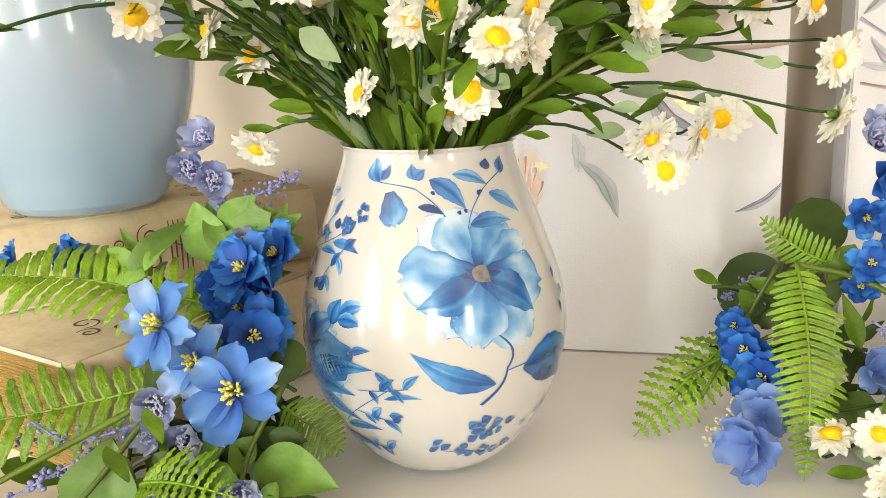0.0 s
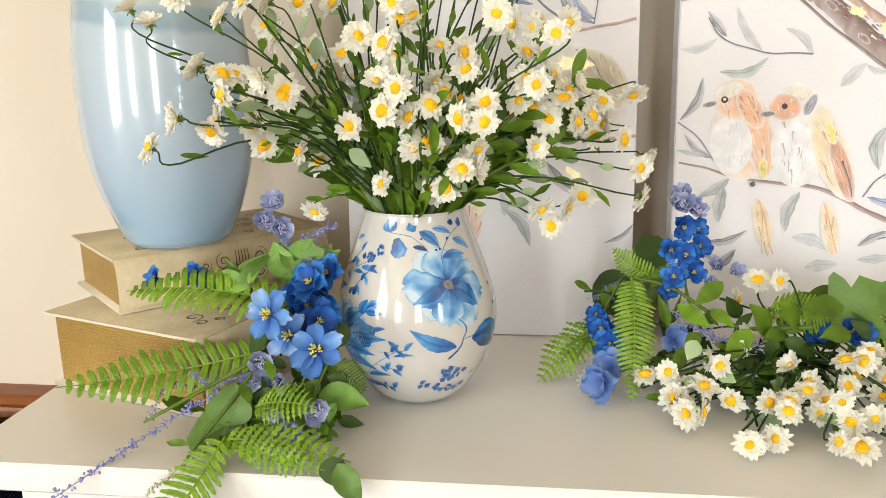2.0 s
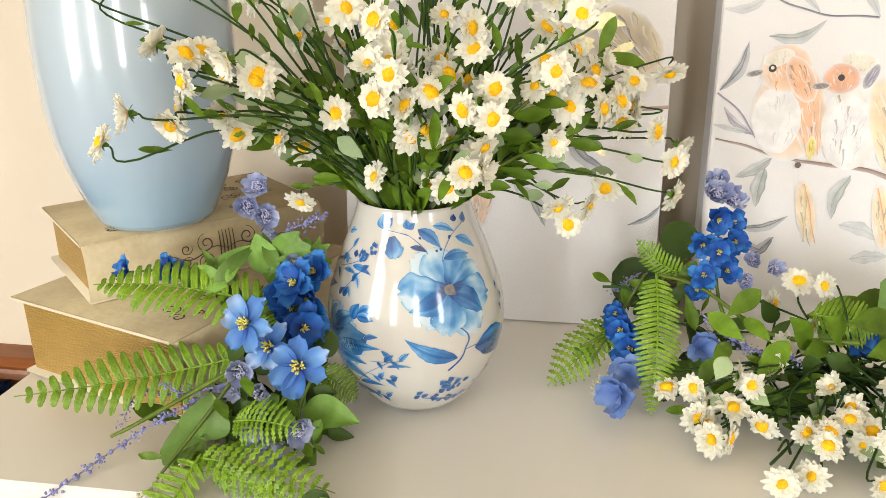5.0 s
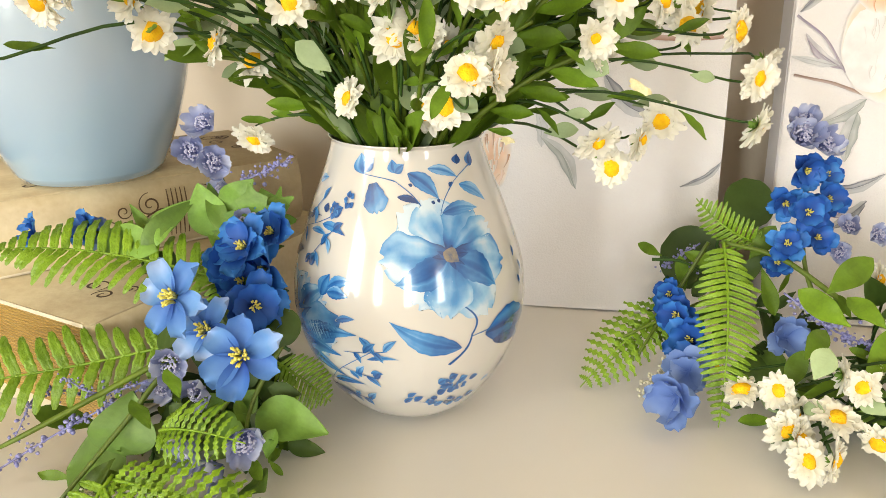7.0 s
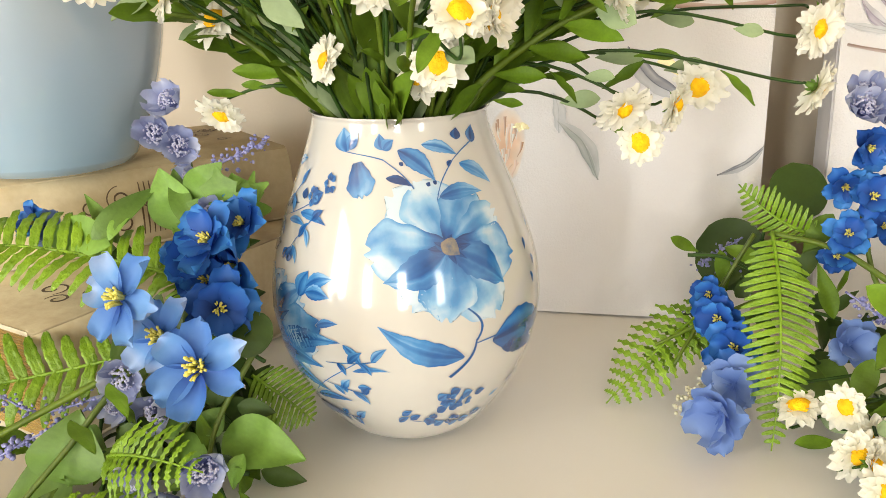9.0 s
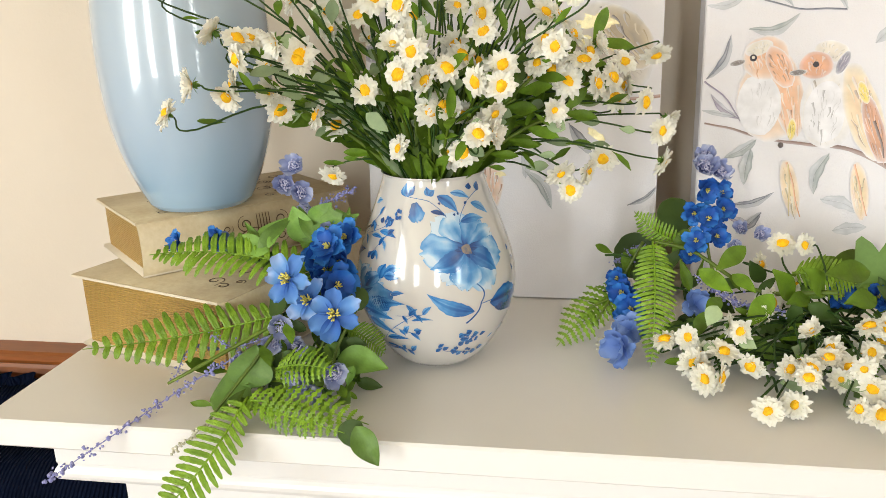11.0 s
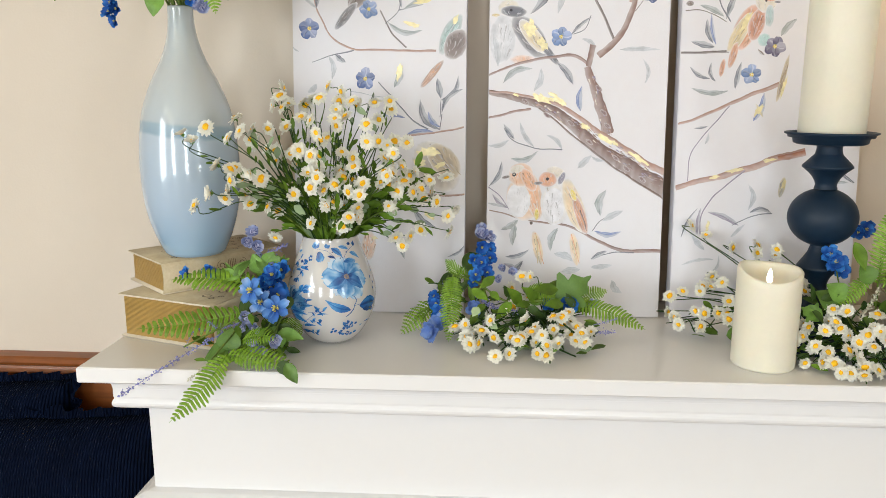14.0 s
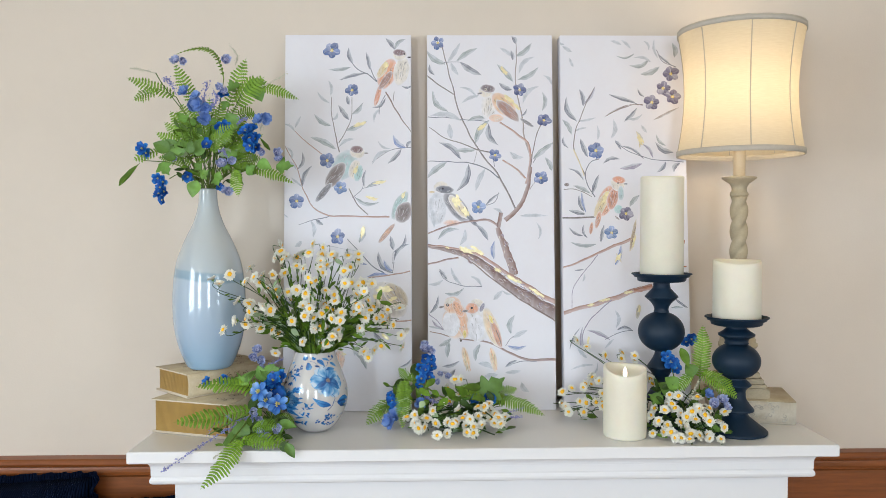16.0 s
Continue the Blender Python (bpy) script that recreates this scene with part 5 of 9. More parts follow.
bloom(left_pick, "lilac", (-0.474, 0.155, 1.402), (0.44, -0.75, 0.13), RS, 1.1)
bloom(left_pick, "lilac", (-0.462, 0.150, 1.388), (-0.43, -0.75, 0.01), RS, 0.95)
bloom(left_pick, "lilac", (-0.440, 0.120, 1.375), (0.37, -0.75, 0.47), RS, 0.8)
leaf(left_pick, "ivy", (-0.453, 0.130, 1.367), (-0.431, 0.125, 1.392), (0.0, -0.8, 0.6), RS, 1.3)
leaf(left_pick, "ivy", (-0.448, 0.130, 1.367), (-0.417, 0.125, 1.390), (0.3, -0.8, 0.5), RS, 1.3)
leaf(left_pick, "bright", (-0.461, 0.130, 1.364), (-0.470, 0.125, 1.395), (0.0, -0.8, 0.6), RS, 1.0)
leaf(left_pick, "bright", (-0.454, 0.130, 1.357), (-0.466, 0.125, 1.368), (0.0, -0.8, 0.6), RS, 1.0)
leaf(left_pick, "bright", (-0.455, 0.130, 1.377), (-0.438, 0.125, 1.399), (0.2, -0.8, 0.5), RS, 1.0)
leaf(left_pick, "tongue", (-0.500, 0.130, 1.345), (-0.547, 0.125, 1.371), (0.0, -0.8, 0.6), RS, 1.0)
leaf(left_pick, "tongue", (-0.513, 0.130, 1.357), (-0.493, 0.125, 1.392), (-0.7, -0.5, 0.4), RS, 1.0)
leaf(left_pick, "tongue", (-0.501, 0.130, 1.355), (-0.511, 0.125, 1.382), (0.5, -0.7, 0.4), RS, 1.0)
leaf(left_pick, "long", (-0.480, 0.130, 1.343), (-0.512, 0.125, 1.352), (0.0, -0.8, 0.6), RS, 1.0)
leaf(left_pick, "bright", (-0.489, 0.050, 1.258), (-0.524, 0.045, 1.258), (0.0, -0.6, 0.8), RS, 1.9)
leaf(left_pick, "bright", (-0.490, 0.050, 1.265), (-0.485, 0.050, 1.297), (0.2, -0.85, 0.5), RS, 1.5)
leaf(left_pick, "tongue", (-0.484, 0.100, 1.364), (-0.530, 0.100, 1.377), (0.0, -0.8, 0.6), RS, 1.5)
leaf(left_pick, "tongue", (-0.493, 0.100, 1.367), (-0.470, 0.110, 1.391), (0.4, -0.7, 0.5), RS, 1.2)
leaf(left_pick, "tongue", (-0.484, 0.100, 1.367), (-0.479, 0.110, 1.385), (0.0, -0.8, 0.6), RS, 1.3)
leaf(left_pick, "ivy", (-0.432, 0.120, 1.371), (-0.436, 0.120, 1.399), (0.0, -0.8, 0.6), RS, 1.3)
leaf(left_pick, "ivy", (-0.427, 0.125, 1.369), (-0.421, 0.125, 1.393), (0.3, -0.8, 0.4), RS, 1.1)
leaf(left_pick, "tongue", (-0.453, 0.120, 1.369), (-0.464, 0.125, 1.398), (0.3, -0.8, 0.3), RS, 1.2)
leaf(left_pick, "round", (-0.464, 0.080, 1.328), (-0.485, 0.085, 1.322), (0.0, -0.8, 0.6), RS, 1.1)
leaf(left_pick, "round", (-0.407, 0.075, 1.323), (-0.409, 0.085, 1.342), (0.0, -0.8, 0.6), RS, 1.2)
leaf(left_pick, "round", (-0.423, 0.085, 1.332), (-0.441, 0.095, 1.346), (0.0, -0.8, 0.6), RS, 1.1)
leaf(left_pick, "bright", (-0.423, 0.075, 1.282), (-0.381, 0.060, 1.286), (0.1, -0.7, 0.7), RS, 0.75)
leaf(left_pick, "bright", (-0.429, 0.070, 1.285), (-0.423, 0.075, 1.297), (0.0, -0.8, 0.6), RS, 1.4)
leaf(left_pick, "bright", (-0.441, 0.075, 1.291), (-0.454, 0.070, 1.281), (0.0, -0.8, 0.6), RS, 1.0)
leaf(left_pick, "bright", (-0.406, 0.060, 1.284), (-0.410, 0.050, 1.273), (0.0, -0.8, 0.6), RS, 0.8)
leaf(left_pick, "bright", (-0.389, 0.000, 1.266), (-0.371, -0.012, 1.242), (0.2, -0.9, 0.3), RS, 0.8)
leaf(left_pick, "round", (-0.398, -0.002, 1.252), (-0.386, 0.000, 1.268), (0.2, -0.9, 0.3), RS, 1.1)
leaf(left_pick, "long", (-0.491, 0.045, 1.267), (-0.506, 0.030, 1.252), (0.0, -0.8, 0.6), RS, 1.1)
leaf(left_pick, "long", (-0.456, 0.050, 1.273), (-0.466, 0.040, 1.258), (0.0, -0.8, 0.6), RS, 1.2)
leaf(left_pick, "long", (-0.419, 0.050, 1.274), (-0.406, 0.040, 1.266), (0.0, -0.8, 0.6), RS, 1.2)
leaf(left_pick, "long", (-0.477, 0.045, 1.252), (-0.510, 0.040, 1.252), (0.0, -0.8, 0.6), RS, 1.3)
leaf(left_pick, "long", (-0.462, 0.045, 1.257), (-0.479, 0.040, 1.252), (0.0, -0.8, 0.6), RS, 1.3)
leaf(left_pick, "long", (-0.434, 0.045, 1.264), (-0.422, 0.040, 1.253), (0.0, -0.8, 0.6), RS, 1.3)
leaf(left_pick, "long", (-0.468, 0.045, 1.287), (-0.471, 0.040, 1.309), (0.0, -0.8, 0.6), RS, 1.3)
leaf(left_pick, "long", (-0.449, 0.045, 1.307), (-0.449, 0.040, 1.328), (0.0, -0.8, 0.6), RS, 1.3)
leaf(left_pick, "long", (-0.540, 0.045, 1.252), (-0.521, 0.040, 1.252), (0.0, -0.8, 0.6), RS, 1.3)
bloom(left_pick, "royal", (-0.574, 0.120, 1.364), (-0.6, -0.7, 0.3), RS, 0.75)
bloom(left_pick, "royal", (-0.540, 0.120, 1.368), (-0.3, -0.8, 0.4), RS, 0.7)
bloom(left_pick, "pale", (-0.536, 0.125, 1.363), (0.1, -0.8, 0.3), RS, 0.55)
bead_sprig(left_pick, [(-0.486, 0.075, 1.294), (-0.535, 0.050, 1.270), (-0.579, 0.002, 1.247), (-0.619, -0.034, 1.224)], 0.0036, 130, 0.0016, M_LAVENDER, 3, "lavender_sprig")
bead_sprig(left_pick, [(-0.516, 0.070, 1.288), (-0.545, 0.065, 1.290), (-0.554, 0.050, 1.270)], 0.004, 40, 0.0011, M_LAVENDER, 5, "lavender_sprig")
bead_sprig(left_pick, [(-0.458, 0.150, 1.390), (-0.440, 0.150, 1.398), (-0.422, 0.150, 1.406)], 0.005, 60, 0.0013, M_LAVENDER, 6, "lavender_sprig")
bead_sprig(left_pick, [(-0.476, 0.070, 1.302), (-0.505, 0.060, 1.296), (-0.517, 0.050, 1.310)], 0.004, 50, 0.0011, M_LAVENDER, 7, "lavender_sprig")
bead_sprig(left_pick, [(-0.488, 0.025, 1.265), (-0.504, 0.010, 1.258), (-0.527, -0.010, 1.242)], 0.0032, 60, 0.0013, M_WHITEBEAD, 8, "white_bead_sprig")
bead_sprig(left_pick, [(-0.513, -0.020, 1.230), (-0.526, -0.035, 1.213)], 0.003, 26, 0.0011, M_WHITEBEAD, 9, "white_bead_sprig")
stem(left_pick, [(-0.424, 0.090, 1.335), (-0.463, 0.075, 1.315), (-0.488, 0.050, 1.283), (-0.512, 0.020, 1.252)], 0.0022, 0.0012, M_STEM_LIGHT)
stem(left_pick, [(-0.445, 0.100, 1.349), (-0.453, 0.130, 1.367), (-0.469, 0.155, 1.399)], 0.0016, 0.001, M_STEM_LIGHT)
stem(left_pick, [(-0.423, 0.080, 1.320), (-0.435, 0.070, 1.294), (-0.443, 0.050, 1.280)], 0.0016, 0.001, M_STEM_LIGHT)
stem(left_pick, [(-0.407, 0.090, 1.325), (-0.421, 0.070, 1.295), (-0.421, 0.055, 1.281)], 0.0016, 0.001, M_STEM_LIGHT)
stem(left_pick, [(-0.460, 0.080, 1.318), (-0.527, 0.035, 1.287), (-0.548, 0.030, 1.276)], 0.0018, 0.0012, M_STEM_LIGHT)
stem(left_pick, [(-0.497, 0.125, 1.347), (-0.531, 0.125, 1.364), (-0.564, 0.122, 1.363)], 0.0012, 0.001, M_STEM_LIGHT)

# ---- mixed spray between the jug and the candles ----
mid_spray = thing("daisy_spray", (-0.03, 0.16, TOP), "silk spray of white daisies, blue delphinium and ferns on a mantel", "flower spray", "flower sprays")
frond(mid_spray, (-0.165, 0.215, 1.347), (-0.168, 0.150, 1.252), (0.05, -0.95, 0.3), 0.016, 0.019, 26, False, 0.0)
frond(mid_spray, (-0.191, 0.225, 1.299), (-0.249, 0.185, 1.252), (0.0, -0.6, 0.8), 0.008, 0.022, 13, True, 0.0)
frond(mid_spray, (-0.196, 0.220, 1.287), (-0.230, 0.200, 1.265), (0.0, -0.6, 0.8), 0.006, 0.014, 9, True, 0.0)
frond(mid_spray, (-0.139, 0.230, 1.341), (-0.180, 0.240, 1.367), (0.1, -0.8, -0.3), 0.01, 0.014, 14, False, 0.0)
frond(mid_spray, (0.022, 0.200, 1.308), (0.140, 0.160, 1.277), (0.0, -0.45, 0.9), 0.01, 0.023, 22, False, 0.0)
frond(mid_spray, (0.028, 0.210, 1.310), (0.088, 0.220, 1.323), (0.0, -0.7, 0.7), 0.004, 0.016, 14, False, 0.0)
frond(mid_spray, (-0.047, 0.200, 1.324), (0.002, 0.190, 1.319), (0.0, -0.7, 0.7), 0.006, 0.022, 14, False, 0.0)
leaf(mid_spray, "round", (-0.154, 0.275, 1.307), (-0.195, 0.285, 1.317), (-0.1, -0.95, 0.2), RS, 1.15)
leaf(mid_spray, "round", (-0.134, 0.280, 1.335), (-0.140, 0.290, 1.370), (0.0, -0.95, 0.2), RS, 1.0)
leaf(mid_spray, "long", (-0.147, 0.220, 1.334), (-0.132, 0.230, 1.353), (0.0, -0.8, 0.6), RS, 1.5)
leaf(mid_spray, "bright", (-0.172, 0.200, 1.274), (-0.193, 0.205, 1.292), (0.0, -0.8, 0.6), RS, 0.8)
leaf(mid_spray, "long", (-0.140, 0.215, 1.330), (-0.130, 0.205, 1.302), (0.0, -0.8, 0.6), RS, 1.0)
bloom(mid_spray, "royal", (-0.118, 0.215, 1.368), (-0.06, -0.85, 0.27), RS, 0.82)
bloom(mid_spray, "royal", (-0.105, 0.225, 1.374), (0.15, -0.85, 0.24), RS, 0.7789999999999999)
bloom(mid_spray, "royal", (-0.119, 0.230, 1.391), (0.29, -0.85, -0.08), RS, 0.82)
bloom(mid_spray, "royal", (-0.106, 0.235, 1.387), (0.41, -0.85, 0.42), RS, 0.738)
bloom(mid_spray, "royal", (-0.127, 0.215, 1.347), (-0.19, -0.85, 0.44), RS, 0.7789999999999999)
bloom(mid_spray, "royal", (-0.109, 0.220, 1.350), (0.05, -0.85, 0.44), RS, 0.738)
bloom(mid_spray, "royal", (-0.131, 0.215, 1.334), (-0.24, -0.85, 0.46), RS, 0.656)
bloom(mid_spray, "royal", (-0.129, 0.225, 1.371), (-0.05, -0.85, -0.12), RS, 0.738)
bloom(mid_spray, "lilac", (-0.121, 0.245, 1.407), (0.1, -0.8, 0.5), RS, 1.3)
bloom(mid_spray, "lilac", (-0.109, 0.245, 1.403), (0.3, -0.8, 0.4), RS, 1.2)
bloom(mid_spray, "lilac", (-0.118, 0.250, 1.416), (-0.2, -0.8, 0.5), RS, 1.0)
bloom(mid_spray, "lilac", (-0.069, 0.240, 1.346), (0.2, -0.7, 0.5), RS, 0.85)
bloom(mid_spray, "lilac", (-0.083, 0.245, 1.349), (-0.2, -0.7, 0.6), RS, 0.8)
bloom(mid_spray, "lilac", (-0.089, 0.235, 1.336), (-0.2, -0.8, 0.3), RS, 0.8)
bloom(mid_spray, "pale", (-0.131, 0.178, 1.300), (0.2, -0.85, 0.4), RS, 0.75)
bloom(mid_spray, "pale", (-0.194, 0.150, 1.270), (-0.5, -0.6, 0.1), RS, 0.95)
bloom(mid_spray, "pale", (-0.185, 0.170, 1.277), (-0.3, -0.7, 0.3), RS, 0.8)
bloom(mid_spray, "royal", (-0.191, 0.200, 1.301), (-0.3, -0.8, 0.3), RS, 0.9)
bloom(mid_spray, "royal", (-0.183, 0.190, 1.289), (-0.3, -0.8, 0.3), RS, 1.0)
bloom(mid_spray, "royal", (-0.195, 0.210, 1.311), (-0.3, -0.8, 0.3), RS, 0.7)
bloom(mid_spray, "royal", (-0.181, 0.180, 1.278), (-0.3, -0.8, 0.3), RS, 0.9)
put("white_bead_head", WHITE_BEADS, mid_spray, facing((-0.201, 0.175, 1.265), (-0.2, -0.8, 0.5), 0.4, 0.9))
put("white_bead_head", WHITE_BEADS, mid_spray, facing((-0.193, 0.180, 1.274), (-0.2, -0.8, 0.5), 0.4, 0.9))
put("white_bead_head", WHITE_BEADS, mid_spray, facing((-0.206, 0.170, 1.262), (-0.2, -0.8, 0.5), 0.4, 0.9))
bead_sprig(mid_spray, [(-0.166, 0.260, 1.330), (-0.190, 0.240, 1.304), (-0.206, 0.225, 1.290)], 0.004, 60, 0.0012, M_LAVENDER, 11, "lavender_sprig")
bead_sprig(mid_spray, [(-0.171, 0.262, 1.329), (-0.195, 0.260, 1.311)], 0.004, 40, 0.0012, M_LAVENDER, 12, "lavender_sprig")
bead_sprig(mid_spray, [(-0.129, 0.200, 1.320), (-0.099, 0.175, 1.305), (-0.065, 0.160, 1.303)], 0.005, 120, 0.0014, M_LAVENDER, 13, "lavender_sprig")
bead_sprig(mid_spray, [(0.013, 0.130, 1.278), (0.046, 0.120, 1.282), (0.085, 0.125, 1.283)], 0.0045, 100, 0.0013, M_LAVENDER, 14, "lavender_sprig")
bead_sprig(mid_spray, [(0.058, 0.150, 1.286), (0.092, 0.150, 1.296)], 0.003, 26, 0.001, M_LAVENDER, 15, "lavender_sprig")
leaf(mid_spray, "ivy", (0.004, 0.195, 1.309), (0.057, 0.200, 1.353), (0.1, -0.8, 0.6), RS, 1.1)
leaf(mid_spray, "ivy", (-0.005, 0.195, 1.304), (0.017, 0.200, 1.336), (0.0, -0.8, 0.6), RS, 1.1)
leaf(mid_spray, "ivy", (0.008, 0.195, 1.300), (0.044, 0.200, 1.323), (0.2, -0.8, 0.6), RS, 1.1)
leaf(mid_spray, "long", (-0.019, 0.210, 1.324), (0.028, 0.220, 1.336), (0.0, -0.8, 0.6), RS, 1.5)
leaf(mid_spray, "long", (-0.046, 0.210, 1.318), (0.009, 0.215, 1.328), (0.0, -0.8, 0.6), RS, 1.3)
leaf(mid_spray, "bright", (-0.024, 0.190, 1.305), (-0.042, 0.200, 1.321), (0.0, -0.8, 0.6), RS, 1.0)
bloom(mid_spray, "royal", (-0.010, 0.190, 1.307), (0.1, -0.8, 0.5), RS, 0.85)
bloom(mid_spray, "royal", (0.019, 0.185, 1.309), (0.1, -0.8, 0.5), RS, 0.85)
bloom(mid_spray, "royal", (0.027, 0.185, 1.308), (0.1, -0.8, 0.5), RS, 0.85)
bloom(mid_spray, "lilac", (0.061, 0.200, 1.304), (0.1, -0.8, 0.5), RS, 1.0)
leaf(mid_spray, "long", (-0.127, 0.150, 1.300), (-0.111, 0.165, 1.315), (0.0, -0.8, 0.6), RS, 1.4)
leaf(mid_spray, "long", (-0.121, 0.150, 1.341), (-0.097, 0.165, 1.356), (0.0, -0.8, 0.6), RS, 1.4)
leaf(mid_spray, "long", (-0.088, 0.150, 1.322), (-0.104, 0.165, 1.336), (0.0, -0.8, 0.6), RS, 1.4)
leaf(mid_spray, "long", (-0.064, 0.150, 1.313), (-0.038, 0.165, 1.318), (0.0, -0.8, 0.6), RS, 1.4)
leaf(mid_spray, "long", (-0.094, 0.150, 1.291), (-0.070, 0.165, 1.317), (0.0, -0.8, 0.6), RS, 1.4)
leaf(mid_spray, "long", (-0.134, 0.150, 1.279), (-0.124, 0.165, 1.298), (0.0, -0.8, 0.6), RS, 1.4)
leaf(mid_spray, "long", (-0.065, 0.150, 1.282), (-0.039, 0.165, 1.287), (0.0, -0.8, 0.6), RS, 1.4)
leaf(mid_spray, "long", (-0.055, 0.150, 1.344), (-0.020, 0.165, 1.319), (0.0, -0.8, 0.6), RS, 1.4)
leaf(mid_spray, "long", (-0.037, 0.150, 1.340), (0.004, 0.165, 1.340), (0.0, -0.8, 0.6), RS, 1.4)
leaf(mid_spray, "long", (-0.106, 0.150, 1.322), (-0.132, 0.165, 1.335), (0.0, -0.8, 0.6), RS, 1.4)
leaf(mid_spray, "long", (-0.077, 0.150, 1.343), (-0.051, 0.165, 1.312), (0.0, -0.8, 0.6), RS, 1.4)
leaf(mid_spray, "long", (-0.020, 0.150, 1.315), (0.015, 0.165, 1.320), (0.0, -0.8, 0.6), RS, 1.4)
leaf(mid_spray, "pale", (-0.130, 0.120, 1.304), (-0.121, 0.130, 1.318), (0.0, -0.8, 0.6), RS, 1.2)
leaf(mid_spray, "pale", (-0.091, 0.120, 1.286), (-0.103, 0.130, 1.291), (0.0, -0.8, 0.6), RS, 1.2)
leaf(mid_spray, "pale", (-0.065, 0.120, 1.288), (-0.043, 0.130, 1.273), (0.0, -0.8, 0.6), RS, 1.2)
leaf(mid_spray, "pale", (-0.122, 0.120, 1.285), (-0.131, 0.130, 1.284), (0.0, -0.8, 0.6), RS, 1.2)
stem(mid_spray, [(-0.022, 0.160, 1.321), (-0.077, 0.190, 1.310), (-0.129, 0.210, 1.338), (-0.164, 0.215, 1.346)], 0.0022, 0.0014, M_STEM_LIGHT)
stem(mid_spray, [(-0.105, 0.190, 1.304), (-0.116, 0.215, 1.337), (-0.117, 0.235, 1.395)], 0.0018, 0.001, M_STEM_LIGHT)
stem(mid_spray, [(-0.158, 0.210, 1.315), (-0.192, 0.210, 1.297), (-0.223, 0.200, 1.283)], 0.0014, 0.001, M_STEM_LIGHT)
stem(mid_spray, [(-0.173, 0.220, 1.344), (-0.192, 0.215, 1.306), (-0.213, 0.190, 1.277)], 0.0014, 0.001, M_STEM_LIGHT)

# ---- mixed spray among the candles ----
right_spray = thing("daisy_spray", (0.40, 0.12, TOP), "silk spray of white daisies and ferns lying among candles", "flower spray", "flower sprays")
frond(right_spray, (0.469, 0.135, 1.359), (0.481, 0.150, 1.473), (-0.1, -0.95, 0.2), 0.008, 0.021, 20, False, 0.0)
frond(right_spray, (0.464, 0.115, 1.378), (0.529, 0.080, 1.329), (0.0, -0.85, 0.5), 0.012, 0.022, 18, False, 0.0)
frond(right_spray, (0.450, 0.125, 1.374), (0.405, 0.110, 1.335), (0.0, -0.85, 0.5), 0.004, 0.014, 12, False, 0.0)
bloom(right_spray, "royal", (0.412, 0.150, 1.393), (-0.2, -0.9, 0.3), RS, 1.05)
bloom(right_spray, "royal", (0.406, 0.155, 1.403), (-0.3, -0.9, 0.4), RS, 0.9)
bloom(right_spray, "royal", (0.422, 0.150, 1.380), (0.1, -0.9, 0.2), RS, 0.9)
bloom(right_spray, "royal", (0.469, 0.190, 1.436), (0.1, -0.9, 0.3), RS, 0.9)
bloom(right_spray, "royal", (0.458, 0.190, 1.430), (-0.2, -0.9, 0.4), RS, 0.8)
bloom(right_spray, "lilac", (0.488, 0.070, 1.328), (0.2, -0.8, 0.5), RS, 1.3)
bloom(right_spray, "lilac", (0.476, 0.070, 1.319), (-0.2, -0.8, 0.5), RS, 1.2)
bloom(right_spray, "lilac", (0.496, 0.065, 1.316), (0.3, -0.8, 0.4), RS, 1.1)
bloom(right_spray, "pale", (0.469, 0.085, 1.338), (0.2, -0.8, 0.5), RS, 0.6)
bead_sprig(right_spray, [(0.467, 0.120, 1.368), (0.446, 0.100, 1.343), (0.430, 0.090, 1.322)], 0.004, 60, 0.0014, M_WHITEBEAD, 21, "white_bead_sprig")
leaf(right_spray, "bright", (0.406, 0.110, 1.331), (0.382, 0.115, 1.358), (0.0, -0.8, 0.6), RS, 1.4)
leaf(right_spray, "bright", (0.382, 0.110, 1.330), (0.362, 0.115, 1.314), (0.0, -0.8, 0.6), RS, 1.4)
leaf(right_spray, "bright", (0.448, 0.110, 1.370), (0.435, 0.115, 1.397), (0.0, -0.8, 0.6), RS, 1.4)
leaf(right_spray, "bright", (0.414, 0.110, 1.345), (0.391, 0.115, 1.368), (0.0, -0.8, 0.6), RS, 1.4)
leaf(right_spray, "long", (0.438, 0.110, 1.389), (0.423, 0.115, 1.430), (0.0, -0.8, 0.6), RS, 1.4)
leaf(right_spray, "long", (0.259, 0.220, 1.294), (0.245, 0.230, 1.307), (0.0, -0.8, 0.6), RS, 1.4)
leaf(right_spray, "long", (0.294, 0.220, 1.300), (0.267, 0.230, 1.286), (0.0, -0.8, 0.6), RS, 1.4)
leaf(right_spray, "ivy", (0.379, 0.110, 1.316), (0.356, 0.115, 1.333), (0.0, -0.8, 0.6), RS, 1.4)
leaf(right_spray, "long", (0.462, 0.110, 1.322), (0.480, 0.115, 1.345), (0.0, -0.8, 0.6), RS, 1.4)
leaf(right_spray, "long", (0.436, 0.110, 1.292), (0.455, 0.115, 1.320), (0.0, -0.8, 0.6), RS, 1.4)
leaf(right_spray, "long", (0.419, 0.110, 1.272), (0.400, 0.115, 1.300), (0.0, -0.8, 0.6), RS, 1.4)
leaf(right_spray, "long", (0.493, 0.110, 1.273), (0.512, 0.115, 1.301), (0.0, -0.8, 0.6), RS, 1.4)
stem(right_spray, [(0.423, 0.080, 1.301), (0.419, 0.120, 1.328), (0.412, 0.150, 1.390)], 0.0016, 0.001, M_STEM_LIGHT)
